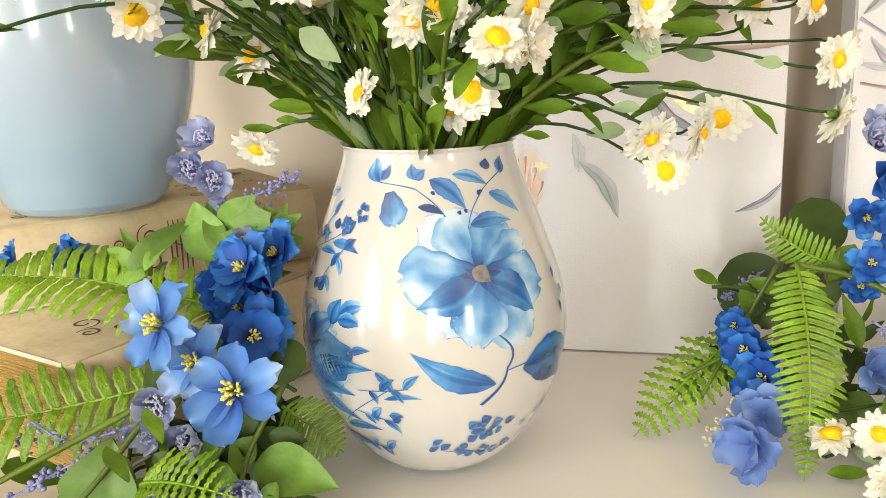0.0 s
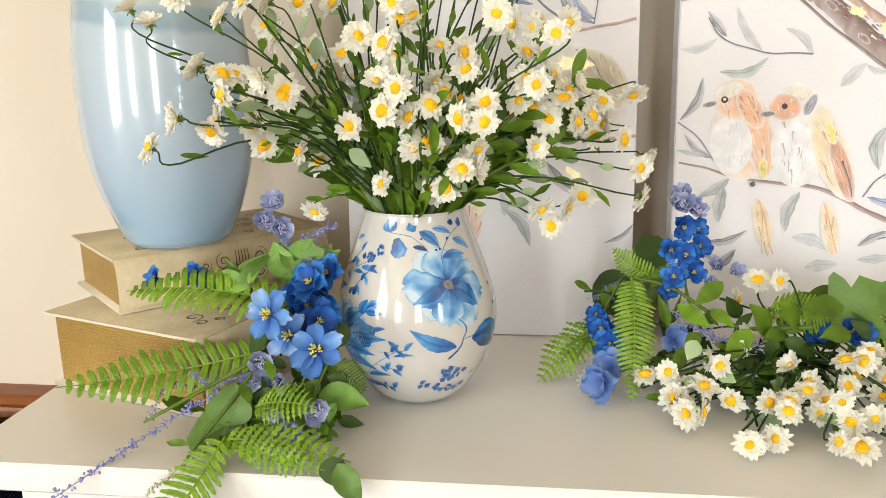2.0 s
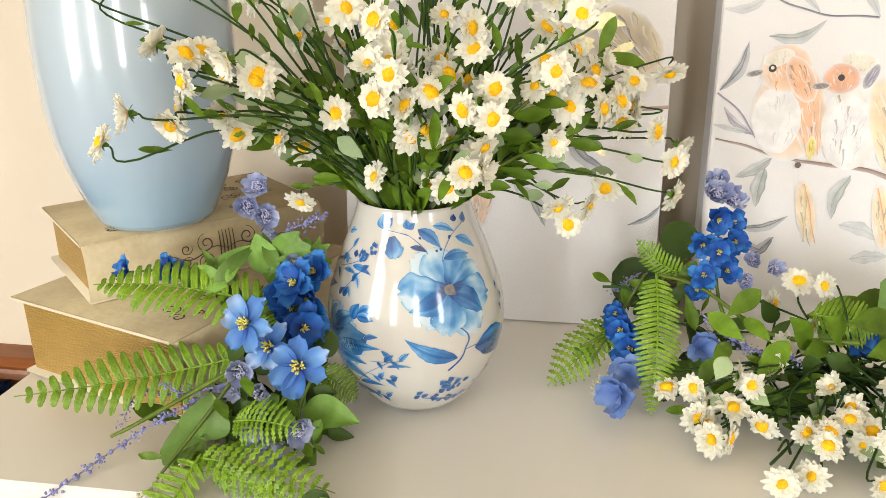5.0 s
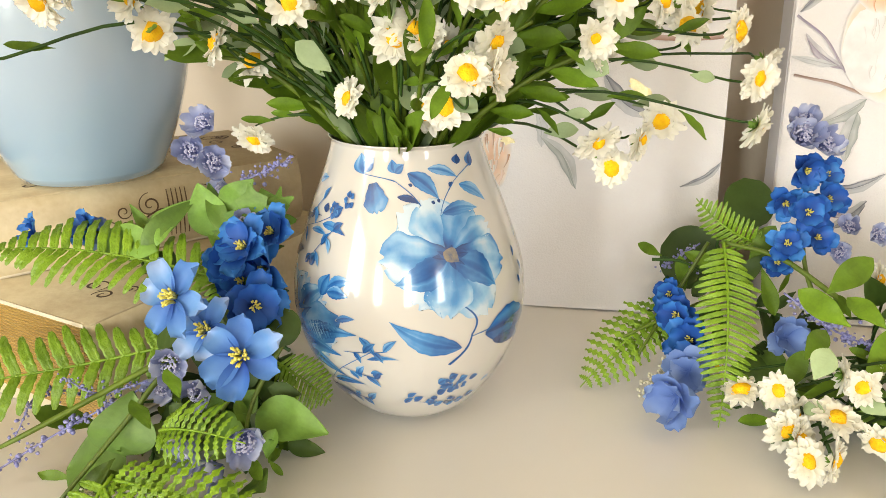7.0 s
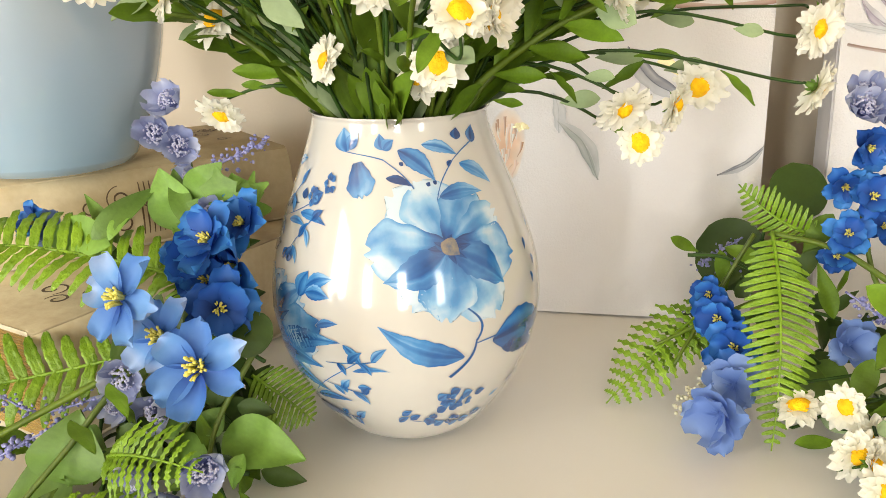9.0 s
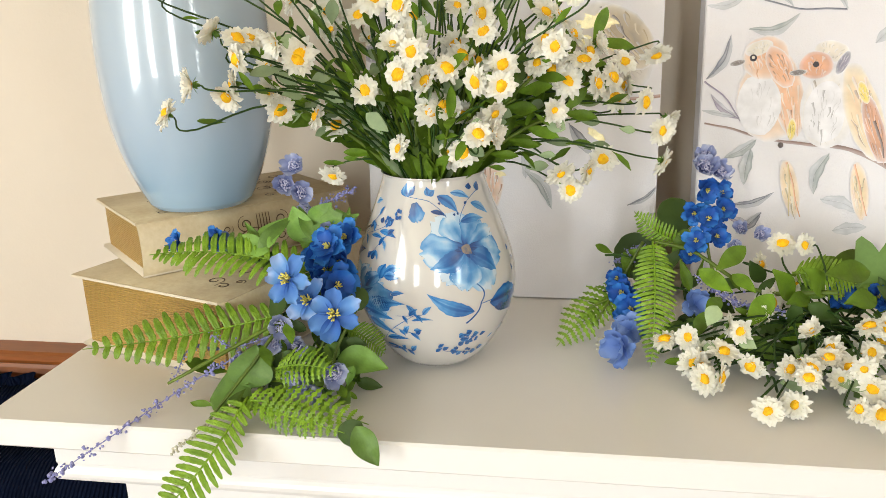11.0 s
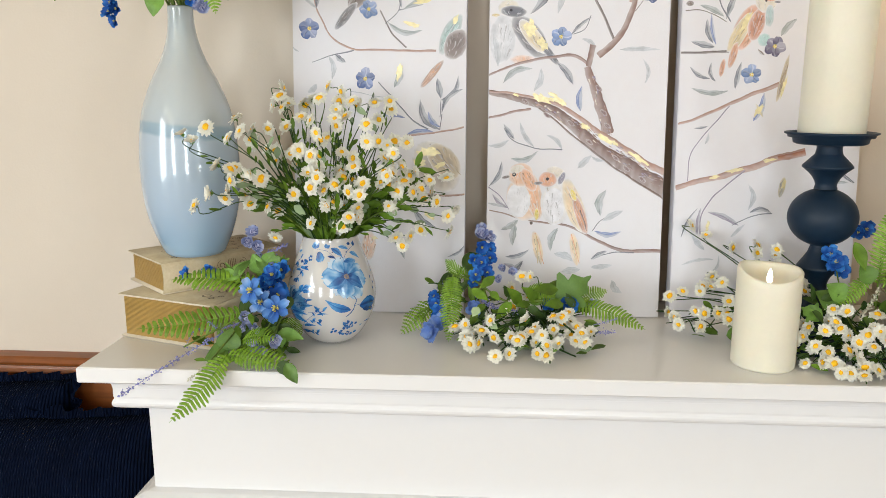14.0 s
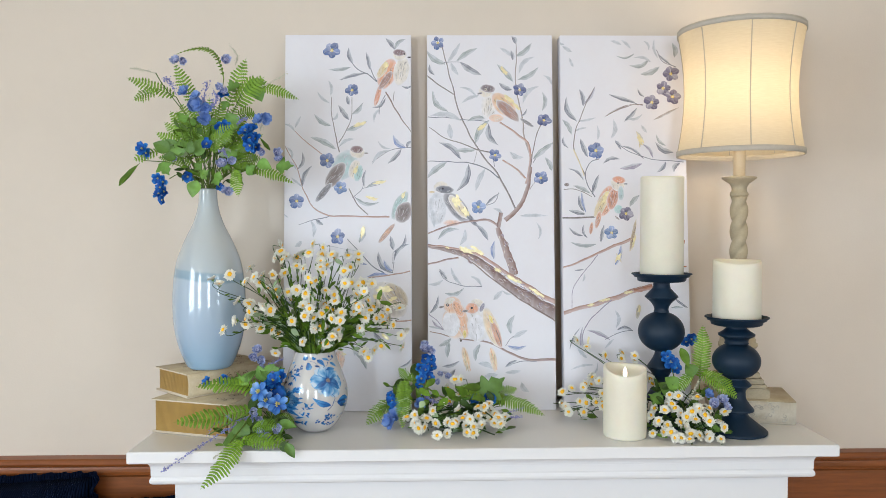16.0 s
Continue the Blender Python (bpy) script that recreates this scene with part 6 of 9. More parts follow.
stem(right_spray, [(0.441, 0.080, 1.301), (0.466, 0.125, 1.347), (0.472, 0.140, 1.402)], 0.0016, 0.001, M_STEM_LIGHT)
stem(right_spray, [(0.406, 0.130, 1.306), (0.349, 0.190, 1.309), (0.258, 0.220, 1.300)], 0.0018, 0.001, M_STEM_LIGHT)

# ---- bouquet in the tall vase ----
vase_bouquet = thing("flower_bouquet", (-0.5955, 0.214, 1.72), "loose silk bouquet of blue flowers and ferns in a tall vase", "flower bouquet")
frond(vase_bouquet, (-0.554, 0.199, 2.009), (-0.649, 0.179, 2.058), (0.2, -0.5, 0.8), 0.03, 0.014, 18, False, -0.28)
frond(vase_bouquet, (-0.654, 0.189, 1.969), (-0.752, 0.169, 2.006), (0.0, -0.9, 0.4), 0.004, 0.017, 15, True, 0.0)
frond(vase_bouquet, (-0.692, 0.189, 1.983), (-0.742, 0.179, 1.960), (0.0, -0.9, 0.4), 0.004, 0.018, 9, True, 0.0)
frond(vase_bouquet, (-0.505, 0.199, 2.000), (-0.395, 0.219, 1.968), (0.0, -0.9, 0.4), 0.01, 0.015, 20, False, 0.0)
frond(vase_bouquet, (-0.519, 0.169, 1.821), (-0.402, 0.189, 1.782), (0.0, -0.9, 0.4), 0.012, 0.014, 20, False, 0.0)
frond(vase_bouquet, (-0.591, 0.199, 1.823), (-0.667, 0.229, 1.945), (0.0, -0.9, 0.4), 0.006, 0.03, 18, False, 0.0)
frond(vase_bouquet, (-0.571, 0.149, 1.848), (-0.513, 0.129, 1.902), (0.0, -0.9, 0.4), 0.006, 0.024, 14, False, 0.0)
frond(vase_bouquet, (-0.519, 0.149, 1.810), (-0.508, 0.129, 1.752), (0.0, -0.9, 0.4), 0.004, 0.014, 12, False, 0.0)
frond(vase_bouquet, (-0.550, 0.219, 1.949), (-0.512, 0.229, 2.060), (0.0, -0.9, 0.4), 0.006, 0.022, 14, True, 0.0)
frond(vase_bouquet, (-0.613, 0.199, 1.946), (-0.654, 0.179, 2.039), (0.0, -0.9, 0.4), 0.006, 0.018, 14, True, 0.0)
frond(vase_bouquet, (-0.528, 0.209, 1.952), (-0.466, 0.199, 2.014), (0.0, -0.9, 0.4), 0.01, 0.03, 11, False, 0.0)
frond(vase_bouquet, (-0.528, 0.209, 1.933), (-0.493, 0.229, 1.940), (0.0, -0.9, 0.4), 0.004, 0.02, 8, False, 0.0)
frond(vase_bouquet, (-0.691, 0.179, 1.851), (-0.737, 0.159, 1.830), (0.0, -0.9, 0.4), 0.004, 0.018, 8, True, 0.0)
frond(vase_bouquet, (-0.517, 0.159, 1.849), (-0.495, 0.149, 1.857), (0.0, -0.9, 0.4), 0.003, 0.02, 7, True, 0.0)
frond(vase_bouquet, (-0.541, 0.179, 1.875), (-0.498, 0.159, 1.810), (0.0, -0.9, 0.4), 0.004, 0.02, 10, True, 0.0)
leaf(vase_bouquet, "bright", (-0.660, 0.159, 1.849), (-0.690, 0.149, 1.867), (0.0, -0.9, 0.4), RS, 1.15)
leaf(vase_bouquet, "bright", (-0.649, 0.169, 1.850), (-0.668, 0.159, 1.875), (0.0, -0.9, 0.4), RS, 1.15)
leaf(vase_bouquet, "ivy", (-0.636, 0.159, 1.839), (-0.640, 0.149, 1.872), (0.0, -0.9, 0.4), RS, 1.15)
leaf(vase_bouquet, "bright", (-0.614, 0.149, 1.843), (-0.611, 0.139, 1.868), (0.0, -0.9, 0.4), RS, 1.15)
leaf(vase_bouquet, "bright", (-0.646, 0.159, 1.835), (-0.672, 0.149, 1.838), (0.0, -0.9, 0.4), RS, 1.15)
leaf(vase_bouquet, "bright", (-0.603, 0.159, 1.839), (-0.592, 0.149, 1.876), (0.0, -0.9, 0.4), RS, 1.15)
leaf(vase_bouquet, "ivy", (-0.588, 0.139, 1.809), (-0.599, 0.129, 1.823), (0.0, -0.9, 0.4), RS, 1.15)
leaf(vase_bouquet, "ivy", (-0.578, 0.139, 1.800), (-0.590, 0.129, 1.806), (0.0, -0.9, 0.4), RS, 1.15)
leaf(vase_bouquet, "ivy", (-0.588, 0.139, 1.790), (-0.570, 0.129, 1.808), (0.0, -0.9, 0.4), RS, 1.15)
leaf(vase_bouquet, "bright", (-0.600, 0.149, 1.786), (-0.609, 0.139, 1.752), (0.0, -0.9, 0.4), RS, 1.15)
leaf(vase_bouquet, "ivy", (-0.562, 0.149, 1.800), (-0.545, 0.139, 1.792), (0.0, -0.9, 0.4), RS, 1.15)
leaf(vase_bouquet, "ivy", (-0.562, 0.149, 1.791), (-0.552, 0.139, 1.775), (0.0, -0.9, 0.4), RS, 1.15)
leaf(vase_bouquet, "ivy", (-0.437, 0.169, 1.816), (-0.398, 0.159, 1.819), (0.0, -0.9, 0.4), RS, 1.15)
leaf(vase_bouquet, "bright", (-0.474, 0.159, 1.825), (-0.446, 0.149, 1.817), (0.0, -0.9, 0.4), RS, 1.15)
leaf(vase_bouquet, "bright", (-0.521, 0.179, 1.899), (-0.541, 0.169, 1.932), (0.0, -0.9, 0.4), RS, 1.15)
leaf(vase_bouquet, "bright", (-0.498, 0.209, 2.011), (-0.473, 0.199, 1.964), (0.0, -0.9, 0.4), RS, 1.15)
leaf(vase_bouquet, "ivy", (-0.547, 0.209, 1.987), (-0.521, 0.199, 2.004), (0.0, -0.9, 0.4), RS, 1.15)
leaf(vase_bouquet, "ivy", (-0.566, 0.169, 1.908), (-0.571, 0.159, 1.921), (0.0, -0.9, 0.4), RS, 1.15)
leaf(vase_bouquet, "bright", (-0.605, 0.169, 1.908), (-0.620, 0.159, 1.914), (0.0, -0.9, 0.4), RS, 1.15)
leaf(vase_bouquet, "ivy", (-0.679, 0.159, 1.825), (-0.658, 0.149, 1.798), (0.0, -0.9, 0.4), RS, 1.15)
leaf(vase_bouquet, "ivy", (-0.540, 0.179, 1.957), (-0.552, 0.169, 1.941), (0.0, -0.9, 0.4), RS, 1.15)
leaf(vase_bouquet, "ivy", (-0.618, 0.149, 1.867), (-0.634, 0.139, 1.859), (0.0, -0.9, 0.4), RS, 1.15)
leaf(vase_bouquet, "ivy", (-0.498, 0.159, 1.801), (-0.477, 0.149, 1.819), (0.0, -0.9, 0.4), RS, 1.15)
leaf(vase_bouquet, "ivy", (-0.533, 0.149, 1.829), (-0.516, 0.139, 1.850), (0.0, -0.9, 0.4), RS, 1.15)
leaf(vase_bouquet, "long", (-0.726, 0.169, 1.826), (-0.764, 0.159, 1.780), (0.0, -0.9, 0.4), RS, 0.62)
leaf(vase_bouquet, "long", (-0.736, 0.169, 1.812), (-0.770, 0.159, 1.777), (0.0, -0.9, 0.4), RS, 0.62)
leaf(vase_bouquet, "long", (-0.581, 0.169, 1.912), (-0.563, 0.159, 1.930), (0.0, -0.9, 0.4), RS, 0.62)
leaf(vase_bouquet, "long", (-0.596, 0.199, 1.794), (-0.631, 0.189, 1.809), (0.0, -0.9, 0.4), RS, 0.62)
leaf(vase_bouquet, "long", (-0.635, 0.199, 1.814), (-0.636, 0.189, 1.794), (0.0, -0.9, 0.4), RS, 0.62)
leaf(vase_bouquet, "long", (-0.475, 0.189, 1.881), (-0.450, 0.179, 1.850), (0.0, -0.9, 0.4), RS, 0.62)
leaf(vase_bouquet, "long", (-0.521, 0.179, 1.860), (-0.534, 0.169, 1.890), (0.0, -0.9, 0.4), RS, 0.62)
leaf(vase_bouquet, "long", (-0.558, 0.169, 1.831), (-0.541, 0.159, 1.800), (0.0, -0.9, 0.4), RS, 0.62)
bloom(vase_bouquet, "royal", (-0.717, 0.159, 1.854), (-0.16, -0.8, 0.23), RS, 0.9)
bloom(vase_bouquet, "royal", (-0.710, 0.164, 1.847), (-0.35, -0.8, -0.22), RS, 0.8)
bloom(vase_bouquet, "royal", (-0.685, 0.159, 1.792), (-0.01, -0.8, -0.24), RS, 0.8)
bloom(vase_bouquet, "royal", (-0.673, 0.159, 1.784), (-0.40, -0.8, 0.02), RS, 0.85)
bloom(vase_bouquet, "royal", (-0.679, 0.159, 1.772), (-0.40, -0.8, 0.19), RS, 0.8)
bloom(vase_bouquet, "royal", (-0.671, 0.159, 1.763), (-0.39, -0.8, 0.12), RS, 0.75)
bloom(vase_bouquet, "royal", (-0.683, 0.159, 1.758), (-0.41, -0.8, 0.55), RS, 0.8)
bloom(vase_bouquet, "royal", (-0.678, 0.164, 1.746), (-0.42, -0.8, -0.08), RS, 0.7)
bloom(vase_bouquet, "royal", (-0.490, 0.129, 1.888), (-0.42, -0.8, 0.58), RS, 1.0)
bloom(vase_bouquet, "royal", (-0.478, 0.129, 1.891), (-0.38, -0.8, 0.42), RS, 0.95)
bloom(vase_bouquet, "royal", (-0.485, 0.129, 1.874), (0.45, -0.8, -0.29), RS, 1.0)
bloom(vase_bouquet, "royal", (-0.472, 0.134, 1.872), (-0.33, -0.8, 0.35), RS, 0.9)
bloom(vase_bouquet, "royal", (-0.481, 0.129, 1.858), (-0.46, -0.8, -0.21), RS, 0.9)
bloom(vase_bouquet, "royal", (-0.471, 0.139, 1.854), (-0.39, -0.8, 0.22), RS, 0.8)
bloom(vase_bouquet, "royal", (-0.552, 0.159, 1.899), (0.03, -0.8, -0.25), RS, 0.9)
bloom(vase_bouquet, "royal", (-0.542, 0.159, 1.902), (0.23, -0.8, 0.16), RS, 0.8)
bloom(vase_bouquet, "royal", (-0.575, 0.139, 1.862), (0.01, -0.8, 0.17), RS, 0.8)
bloom(vase_bouquet, "royal", (-0.629, 0.179, 1.797), (0.33, -0.8, -0.25), RS, 0.8)
bloom(vase_bouquet, "royal", (-0.549, 0.179, 1.972), (-0.04, -0.8, 0.55), RS, 0.8)
bloom(vase_bouquet, "royal", (-0.553, 0.149, 1.774), (0.42, -0.8, -0.13), RS, 0.6)
bloom(vase_bouquet, "pale", (-0.461, 0.129, 1.909), (-0.48, -0.8, 0.58), RS, 0.8)
bloom(vase_bouquet, "pale", (-0.451, 0.134, 1.915), (0.39, -0.8, 0.00), RS, 0.7)
bloom(vase_bouquet, "pale", (-0.594, 0.149, 1.948), (-0.28, -0.8, -0.05), RS, 0.9)
bloom(vase_bouquet, "pale", (-0.609, 0.154, 1.944), (0.46, -0.8, 0.00), RS, 0.8)
bloom(vase_bouquet, "pale", (-0.584, 0.149, 1.917), (0.38, -0.8, -0.01), RS, 0.8)
bloom(vase_bouquet, "pale", (-0.579, 0.149, 1.938), (0.13, -0.8, -0.21), RS, 0.7)
bloom(vase_bouquet, "pale", (-0.625, 0.159, 1.973), (-0.48, -0.8, 0.53), RS, 0.8)
bloom(vase_bouquet, "pale", (-0.598, 0.149, 1.962), (-0.29, -0.8, 0.53), RS, 0.7)
bloom(vase_bouquet, "lilac", (-0.644, 0.169, 2.039), (-0.24, -0.8, 0.43), RS, 1.2)
bloom(vase_bouquet, "lilac", (-0.634, 0.169, 2.042), (0.42, -0.8, -0.29), RS, 1.0)
bloom(vase_bouquet, "lilac", (-0.548, 0.189, 2.046), (0.43, -0.8, 0.13), RS, 1.2)
bloom(vase_bouquet, "lilac", (-0.551, 0.169, 1.984), (-0.24, -0.8, 0.14), RS, 1.0)
bloom(vase_bouquet, "lilac", (-0.539, 0.169, 1.973), (-0.48, -0.8, 0.51), RS, 1.0)
bloom(vase_bouquet, "lilac", (-0.545, 0.129, 1.820), (0.17, -0.8, 0.14), RS, 1.1)
bloom(vase_bouquet, "lilac", (-0.533, 0.129, 1.818), (-0.34, -0.8, 0.37), RS, 1.1)
bloom(vase_bouquet, "lilac", (-0.521, 0.129, 1.827), (0.26, -0.8, -0.14), RS, 1.0)
bloom(vase_bouquet, "lilac", (-0.435, 0.169, 1.845), (0.32, -0.8, 0.23), RS, 1.2)
bloom(vase_bouquet, "lilac", (-0.428, 0.169, 1.830), (-0.23, -0.8, 0.48), RS, 1.0)
bloom(vase_bouquet, "lilac", (-0.534, 0.149, 1.764), (0.27, -0.8, -0.01), RS, 1.1)
bloom(vase_bouquet, "lilac", (-0.539, 0.149, 1.762), (-0.40, -0.8, 0.57), RS, 0.9)
bloom(vase_bouquet, "lilac", (-0.459, 0.149, 1.848), (-0.22, -0.8, -0.14), RS, 1.0)
bloom(vase_bouquet, "lilac", (-0.654, 0.169, 1.831), (0.20, -0.8, 0.42), RS, 0.9)
bead_sprig(vase_bouquet, [(-0.597, 0.159, 1.925), (-0.584, 0.149, 1.953), (-0.576, 0.149, 1.995)], 0.007, 90, 0.0016, M_LAVENDER, 31, "lavender_sprig")
bead_sprig(vase_bouquet, [(-0.570, 0.149, 1.934), (-0.556, 0.149, 1.957), (-0.560, 0.149, 1.971)], 0.007, 80, 0.0016, M_LAVENDER, 32, "lavender_sprig")
bead_sprig(vase_bouquet, [(-0.647, 0.169, 1.970), (-0.661, 0.169, 1.999), (-0.671, 0.169, 2.004)], 0.006, 60, 0.0015, M_LAVENDER, 33, "lavender_sprig")
bead_sprig(vase_bouquet, [(-0.516, 0.159, 1.906), (-0.504, 0.149, 1.915), (-0.492, 0.149, 1.917)], 0.005, 50, 0.0014, M_LAVENDER, 34, "lavender_sprig")
bead_sprig(vase_bouquet, [(-0.531, 0.139, 1.828), (-0.537, 0.129, 1.846), (-0.547, 0.129, 1.846)], 0.005, 40, 0.0014, M_LAVENDER, 35, "lavender_sprig")
bead_sprig(vase_bouquet, [(-0.690, 0.169, 2.016), (-0.715, 0.159, 2.021), (-0.738, 0.159, 2.025)], 0.003, 40, 0.0014, M_WHITEBEAD, 36, "white_bead_sprig")
bead_sprig(vase_bouquet, [(-0.529, 0.199, 2.039), (-0.524, 0.199, 2.058), (-0.541, 0.199, 2.082)], 0.003, 40, 0.0013, M_WHITEBEAD, 37, "white_bead_sprig")
bead_sprig(vase_bouquet, [(-0.474, 0.189, 1.991), (-0.450, 0.194, 2.001), (-0.417, 0.199, 2.022)], 0.003, 50, 0.0014, M_WHITEBEAD, 38, "white_bead_sprig")
bead_sprig(vase_bouquet, [(-0.464, 0.139, 1.889), (-0.459, 0.139, 1.904)], 0.003, 24, 0.0013, M_WHITEBEAD, 39, "white_bead_sprig")
stem(vase_bouquet, [(-0.588, 0.214, 1.755), (-0.618, 0.202, 1.890), (-0.654, 0.189, 1.969)], 0.0014, 0.0009, M_STEM_LIGHT)
stem(vase_bouquet, [(-0.588, 0.214, 1.755), (-0.572, 0.206, 1.910), (-0.554, 0.199, 2.009)], 0.0014, 0.0009, M_STEM_LIGHT)
stem(vase_bouquet, [(-0.588, 0.214, 1.755), (-0.622, 0.192, 1.830), (-0.663, 0.169, 1.850)], 0.0014, 0.0009, M_STEM_LIGHT)
stem(vase_bouquet, [(-0.588, 0.214, 1.755), (-0.593, 0.192, 1.876), (-0.600, 0.169, 1.941)], 0.0014, 0.0009, M_STEM_LIGHT)
stem(vase_bouquet, [(-0.588, 0.214, 1.755), (-0.544, 0.181, 1.851), (-0.495, 0.149, 1.891)], 0.0014, 0.0009, M_STEM_LIGHT)
stem(vase_bouquet, [(-0.588, 0.214, 1.755), (-0.556, 0.192, 1.815), (-0.519, 0.169, 1.821)], 0.0014, 0.0009, M_STEM_LIGHT)
stem(vase_bouquet, [(-0.588, 0.214, 1.755), (-0.585, 0.202, 1.821), (-0.583, 0.189, 1.832)], 0.0014, 0.0009, M_STEM_LIGHT)
stem(vase_bouquet, [(-0.588, 0.214, 1.755), (-0.649, 0.192, 1.820), (-0.721, 0.169, 1.831)], 0.0014, 0.0009, M_STEM_LIGHT)
stem(vase_bouquet, [(-0.588, 0.214, 1.755), (-0.568, 0.206, 1.878), (-0.545, 0.199, 1.946)], 0.0014, 0.0009, M_STEM_LIGHT)
stem(vase_bouquet, [(-0.588, 0.214, 1.755), (-0.538, 0.192, 1.820), (-0.481, 0.169, 1.830)], 0.0014, 0.0009, M_STEM_LIGHT)
stem(vase_bouquet, [(-0.588, 0.214, 1.755), (-0.575, 0.192, 1.859), (-0.562, 0.169, 1.908)], 0.0014, 0.0009, M_STEM_LIGHT)
stem(vase_bouquet, [(-0.588, 0.214, 1.755), (-0.600, 0.192, 1.801), (-0.616, 0.169, 1.792)], 0.0014, 0.0009, M_STEM_LIGHT)
stem(vase_bouquet, [(-0.588, 0.214, 1.755), (-0.554, 0.206, 1.895), (-0.515, 0.199, 1.980)], 0.0014, 0.0009, M_STEM_LIGHT)
stem(vase_bouquet, [(-0.588, 0.214, 1.755), (-0.564, 0.181, 1.810), (-0.538, 0.149, 1.810)], 0.0014, 0.0009, M_STEM_LIGHT)
stem(vase_bouquet, [(-0.664, 0.169, 1.792), (-0.646, 0.189, 1.801), (-0.589, 0.209, 1.780)], 0.0012, 0.001, M_STEM_LIGHT)
stem(vase_bouquet, [(-0.690, 0.169, 2.016), (-0.670, 0.179, 1.981), (-0.590, 0.199, 1.872)], 0.0012, 0.0009, M_STEM_LIGHT)

# ---- blue flower transfer on the jug ----
for a1, z1, w, t0, t1 in ((10.0, 0.1392, 0.030, 0.5, 0.02), (22.5, 0.1440, 0.024, 0.48, 0.05), (50.5, 0.0820, 0.026, 0.45, 0.03), (49.5, 0.1370, 0.026, 0.62, 0.22), (60.0, 0.1275, 0.018, 0.6, 0.12), (65.0, 0.1065, 0.024, 0.66, 0.25), (15.5, 0.0915, 0.025, 0.52, 0.08), (29.0, 0.0845, 0.026, 0.5, 0.12), (-1.0, 0.1150, 0.026, 0.6, 0.10), (57.0, 0.0955, 0.016, 0.7, 0.35), (5.0, 0.1030, 0.016, 0.6, 0.3)):
    jug_petal(33.5 + 0.06 * (a1 - 33.5), 0.1157 + 0.06 * (z1 - 0.1157), a1, z1, w, t0, t1)
for a1, z1, w, t0, t1 in ((-62.0, 0.0990, 0.020, 0.5, 0.1), (-44.0, 0.0985, 0.022, 0.55, 0.08), (-30.0, 0.0890, 0.024, 0.6, 0.05), (-24.0, 0.0690, 0.026, 0.62, 0.15), (-33.0, 0.0530, 0.024, 0.6, 0.1), (-48.0, 0.0450, 0.022, 0.7, 0.2), (-70.0, 0.0500, 0.022, 0.6, 0.2), (-78.0, 0.0800, 0.022, 0.55, 0.15)):
    jug_petal(-57.0 + 0.06 * (a1 + 57.0), 0.0712 + 0.06 * (z1 - 0.0712), a1, z1, w, t0, t1)
jug_petal(32.8, 0.1157, 23.9, 0.1165, 0.0057, 0.8, 0.75)
jug_petal(32.8, 0.1157, 43.3, 0.1159, 0.0057, 0.8, 0.75)
jug_petal(32.8, 0.1157, 35.0, 0.1216, 0.0042, 0.8, 0.75)
jug_petal(32.8, 0.1157, 35.3, 0.1085, 0.0047, 0.8, 0.75)
jug_petal(32.8, 0.1157, 26.7, 0.1194, 0.0036, 0.8, 0.75)
jug_petal(32.8, 0.1157, 40.3, 0.1102, 0.0036, 0.8, 0.75)
jug_petal(29.8, 0.1184, 37.5, 0.1124, 0.0078, 'core', 0)
jug_twig(37.7, 0.0886, 40.9, 0.0719, 0.0016, 0.8, 4.0)
jug_twig(40.9, 0.0726, 30.3, 0.0547, 0.0018, 0.85, 3.0)
jug_twig(40.9, 0.0706, 51.7, 0.0719, 0.0008, 0.7, -1.0)
jug_petal(35.9, 0.0646, 3.4, 0.0838, 0.0130, 0.62, 0.32)
jug_petal(48.6, 0.0696, 88.2, 0.0641, 0.0203, 0.78, 0.55)
jug_petal(54.3, 0.0628, 82.2, 0.0532, 0.0104, 0.8, 0.6)
jug_petal(-9.5, 0.1529, -4.6, 0.1384, 0.0120, 0.7, 0.5)
jug_petal(13.0, 0.1582, 32.6, 0.1444, 0.0083, 0.75, 0.5)
jug_petal(6.6, 0.1466, 19.8, 0.1428, 0.0036, 0.9, 0.85)
jug_petal(26.4, 0.1601, 47.4, 0.1540, 0.0052, 0.35, 0.25)
jug_petal(32.3, 0.1376, 56.5, 0.1370, 0.0068, 0.6, 0.35)
jug_petal(46.8, 0.1505, 65.7, 0.1392, 0.0062, 0.35, 0.2)
jug_petal(-16.8, 0.1571, -20.2, 0.1676, 0.0104, 0.5, 0.4)
jug_petal(-15.5, 0.1582, -10.4, 0.1658, 0.0062, 0.6, 0.5)
jug_petal(4.9, 0.1583, 2.6, 0.1653, 0.0057, 0.45, 0.4)
jug_petal(4.9, 0.1583, 10.6, 0.1627, 0.0052, 0.45, 0.4)
jug_petal(48.3, 0.1606, 49.6, 0.1657, 0.0057, 0.75, 0.7)
jug_petal(59.5, 0.1582, 62.3, 0.1659, 0.0062, 0.75, 0.6)
jug_petal(39.5, 0.1500, 42.1, 0.1523, 0.0021, 0.9, 0.9)
jug_petal(14.2, 0.1516, 15.3, 0.1532, 0.0023, 0.9, 0.9)
jug_petal(27.3, 0.1424, 28.3, 0.1442, 0.0021, 0.9, 0.9)
jug_petal(30.5, 0.1431, 32.0, 0.1444, 0.0021, 0.9, 0.9)
jug_petal(-62.6, 0.1472, -49.8, 0.1515, 0.0047, 0.35, 0.3)
jug_twig(-16.8, 0.1571, 5.0, 0.1542, 0.0006, 0.7, 3.0)
jug_twig(5.0, 0.1542, 20.3, 0.1418, 0.0006, 0.7, 2.0)
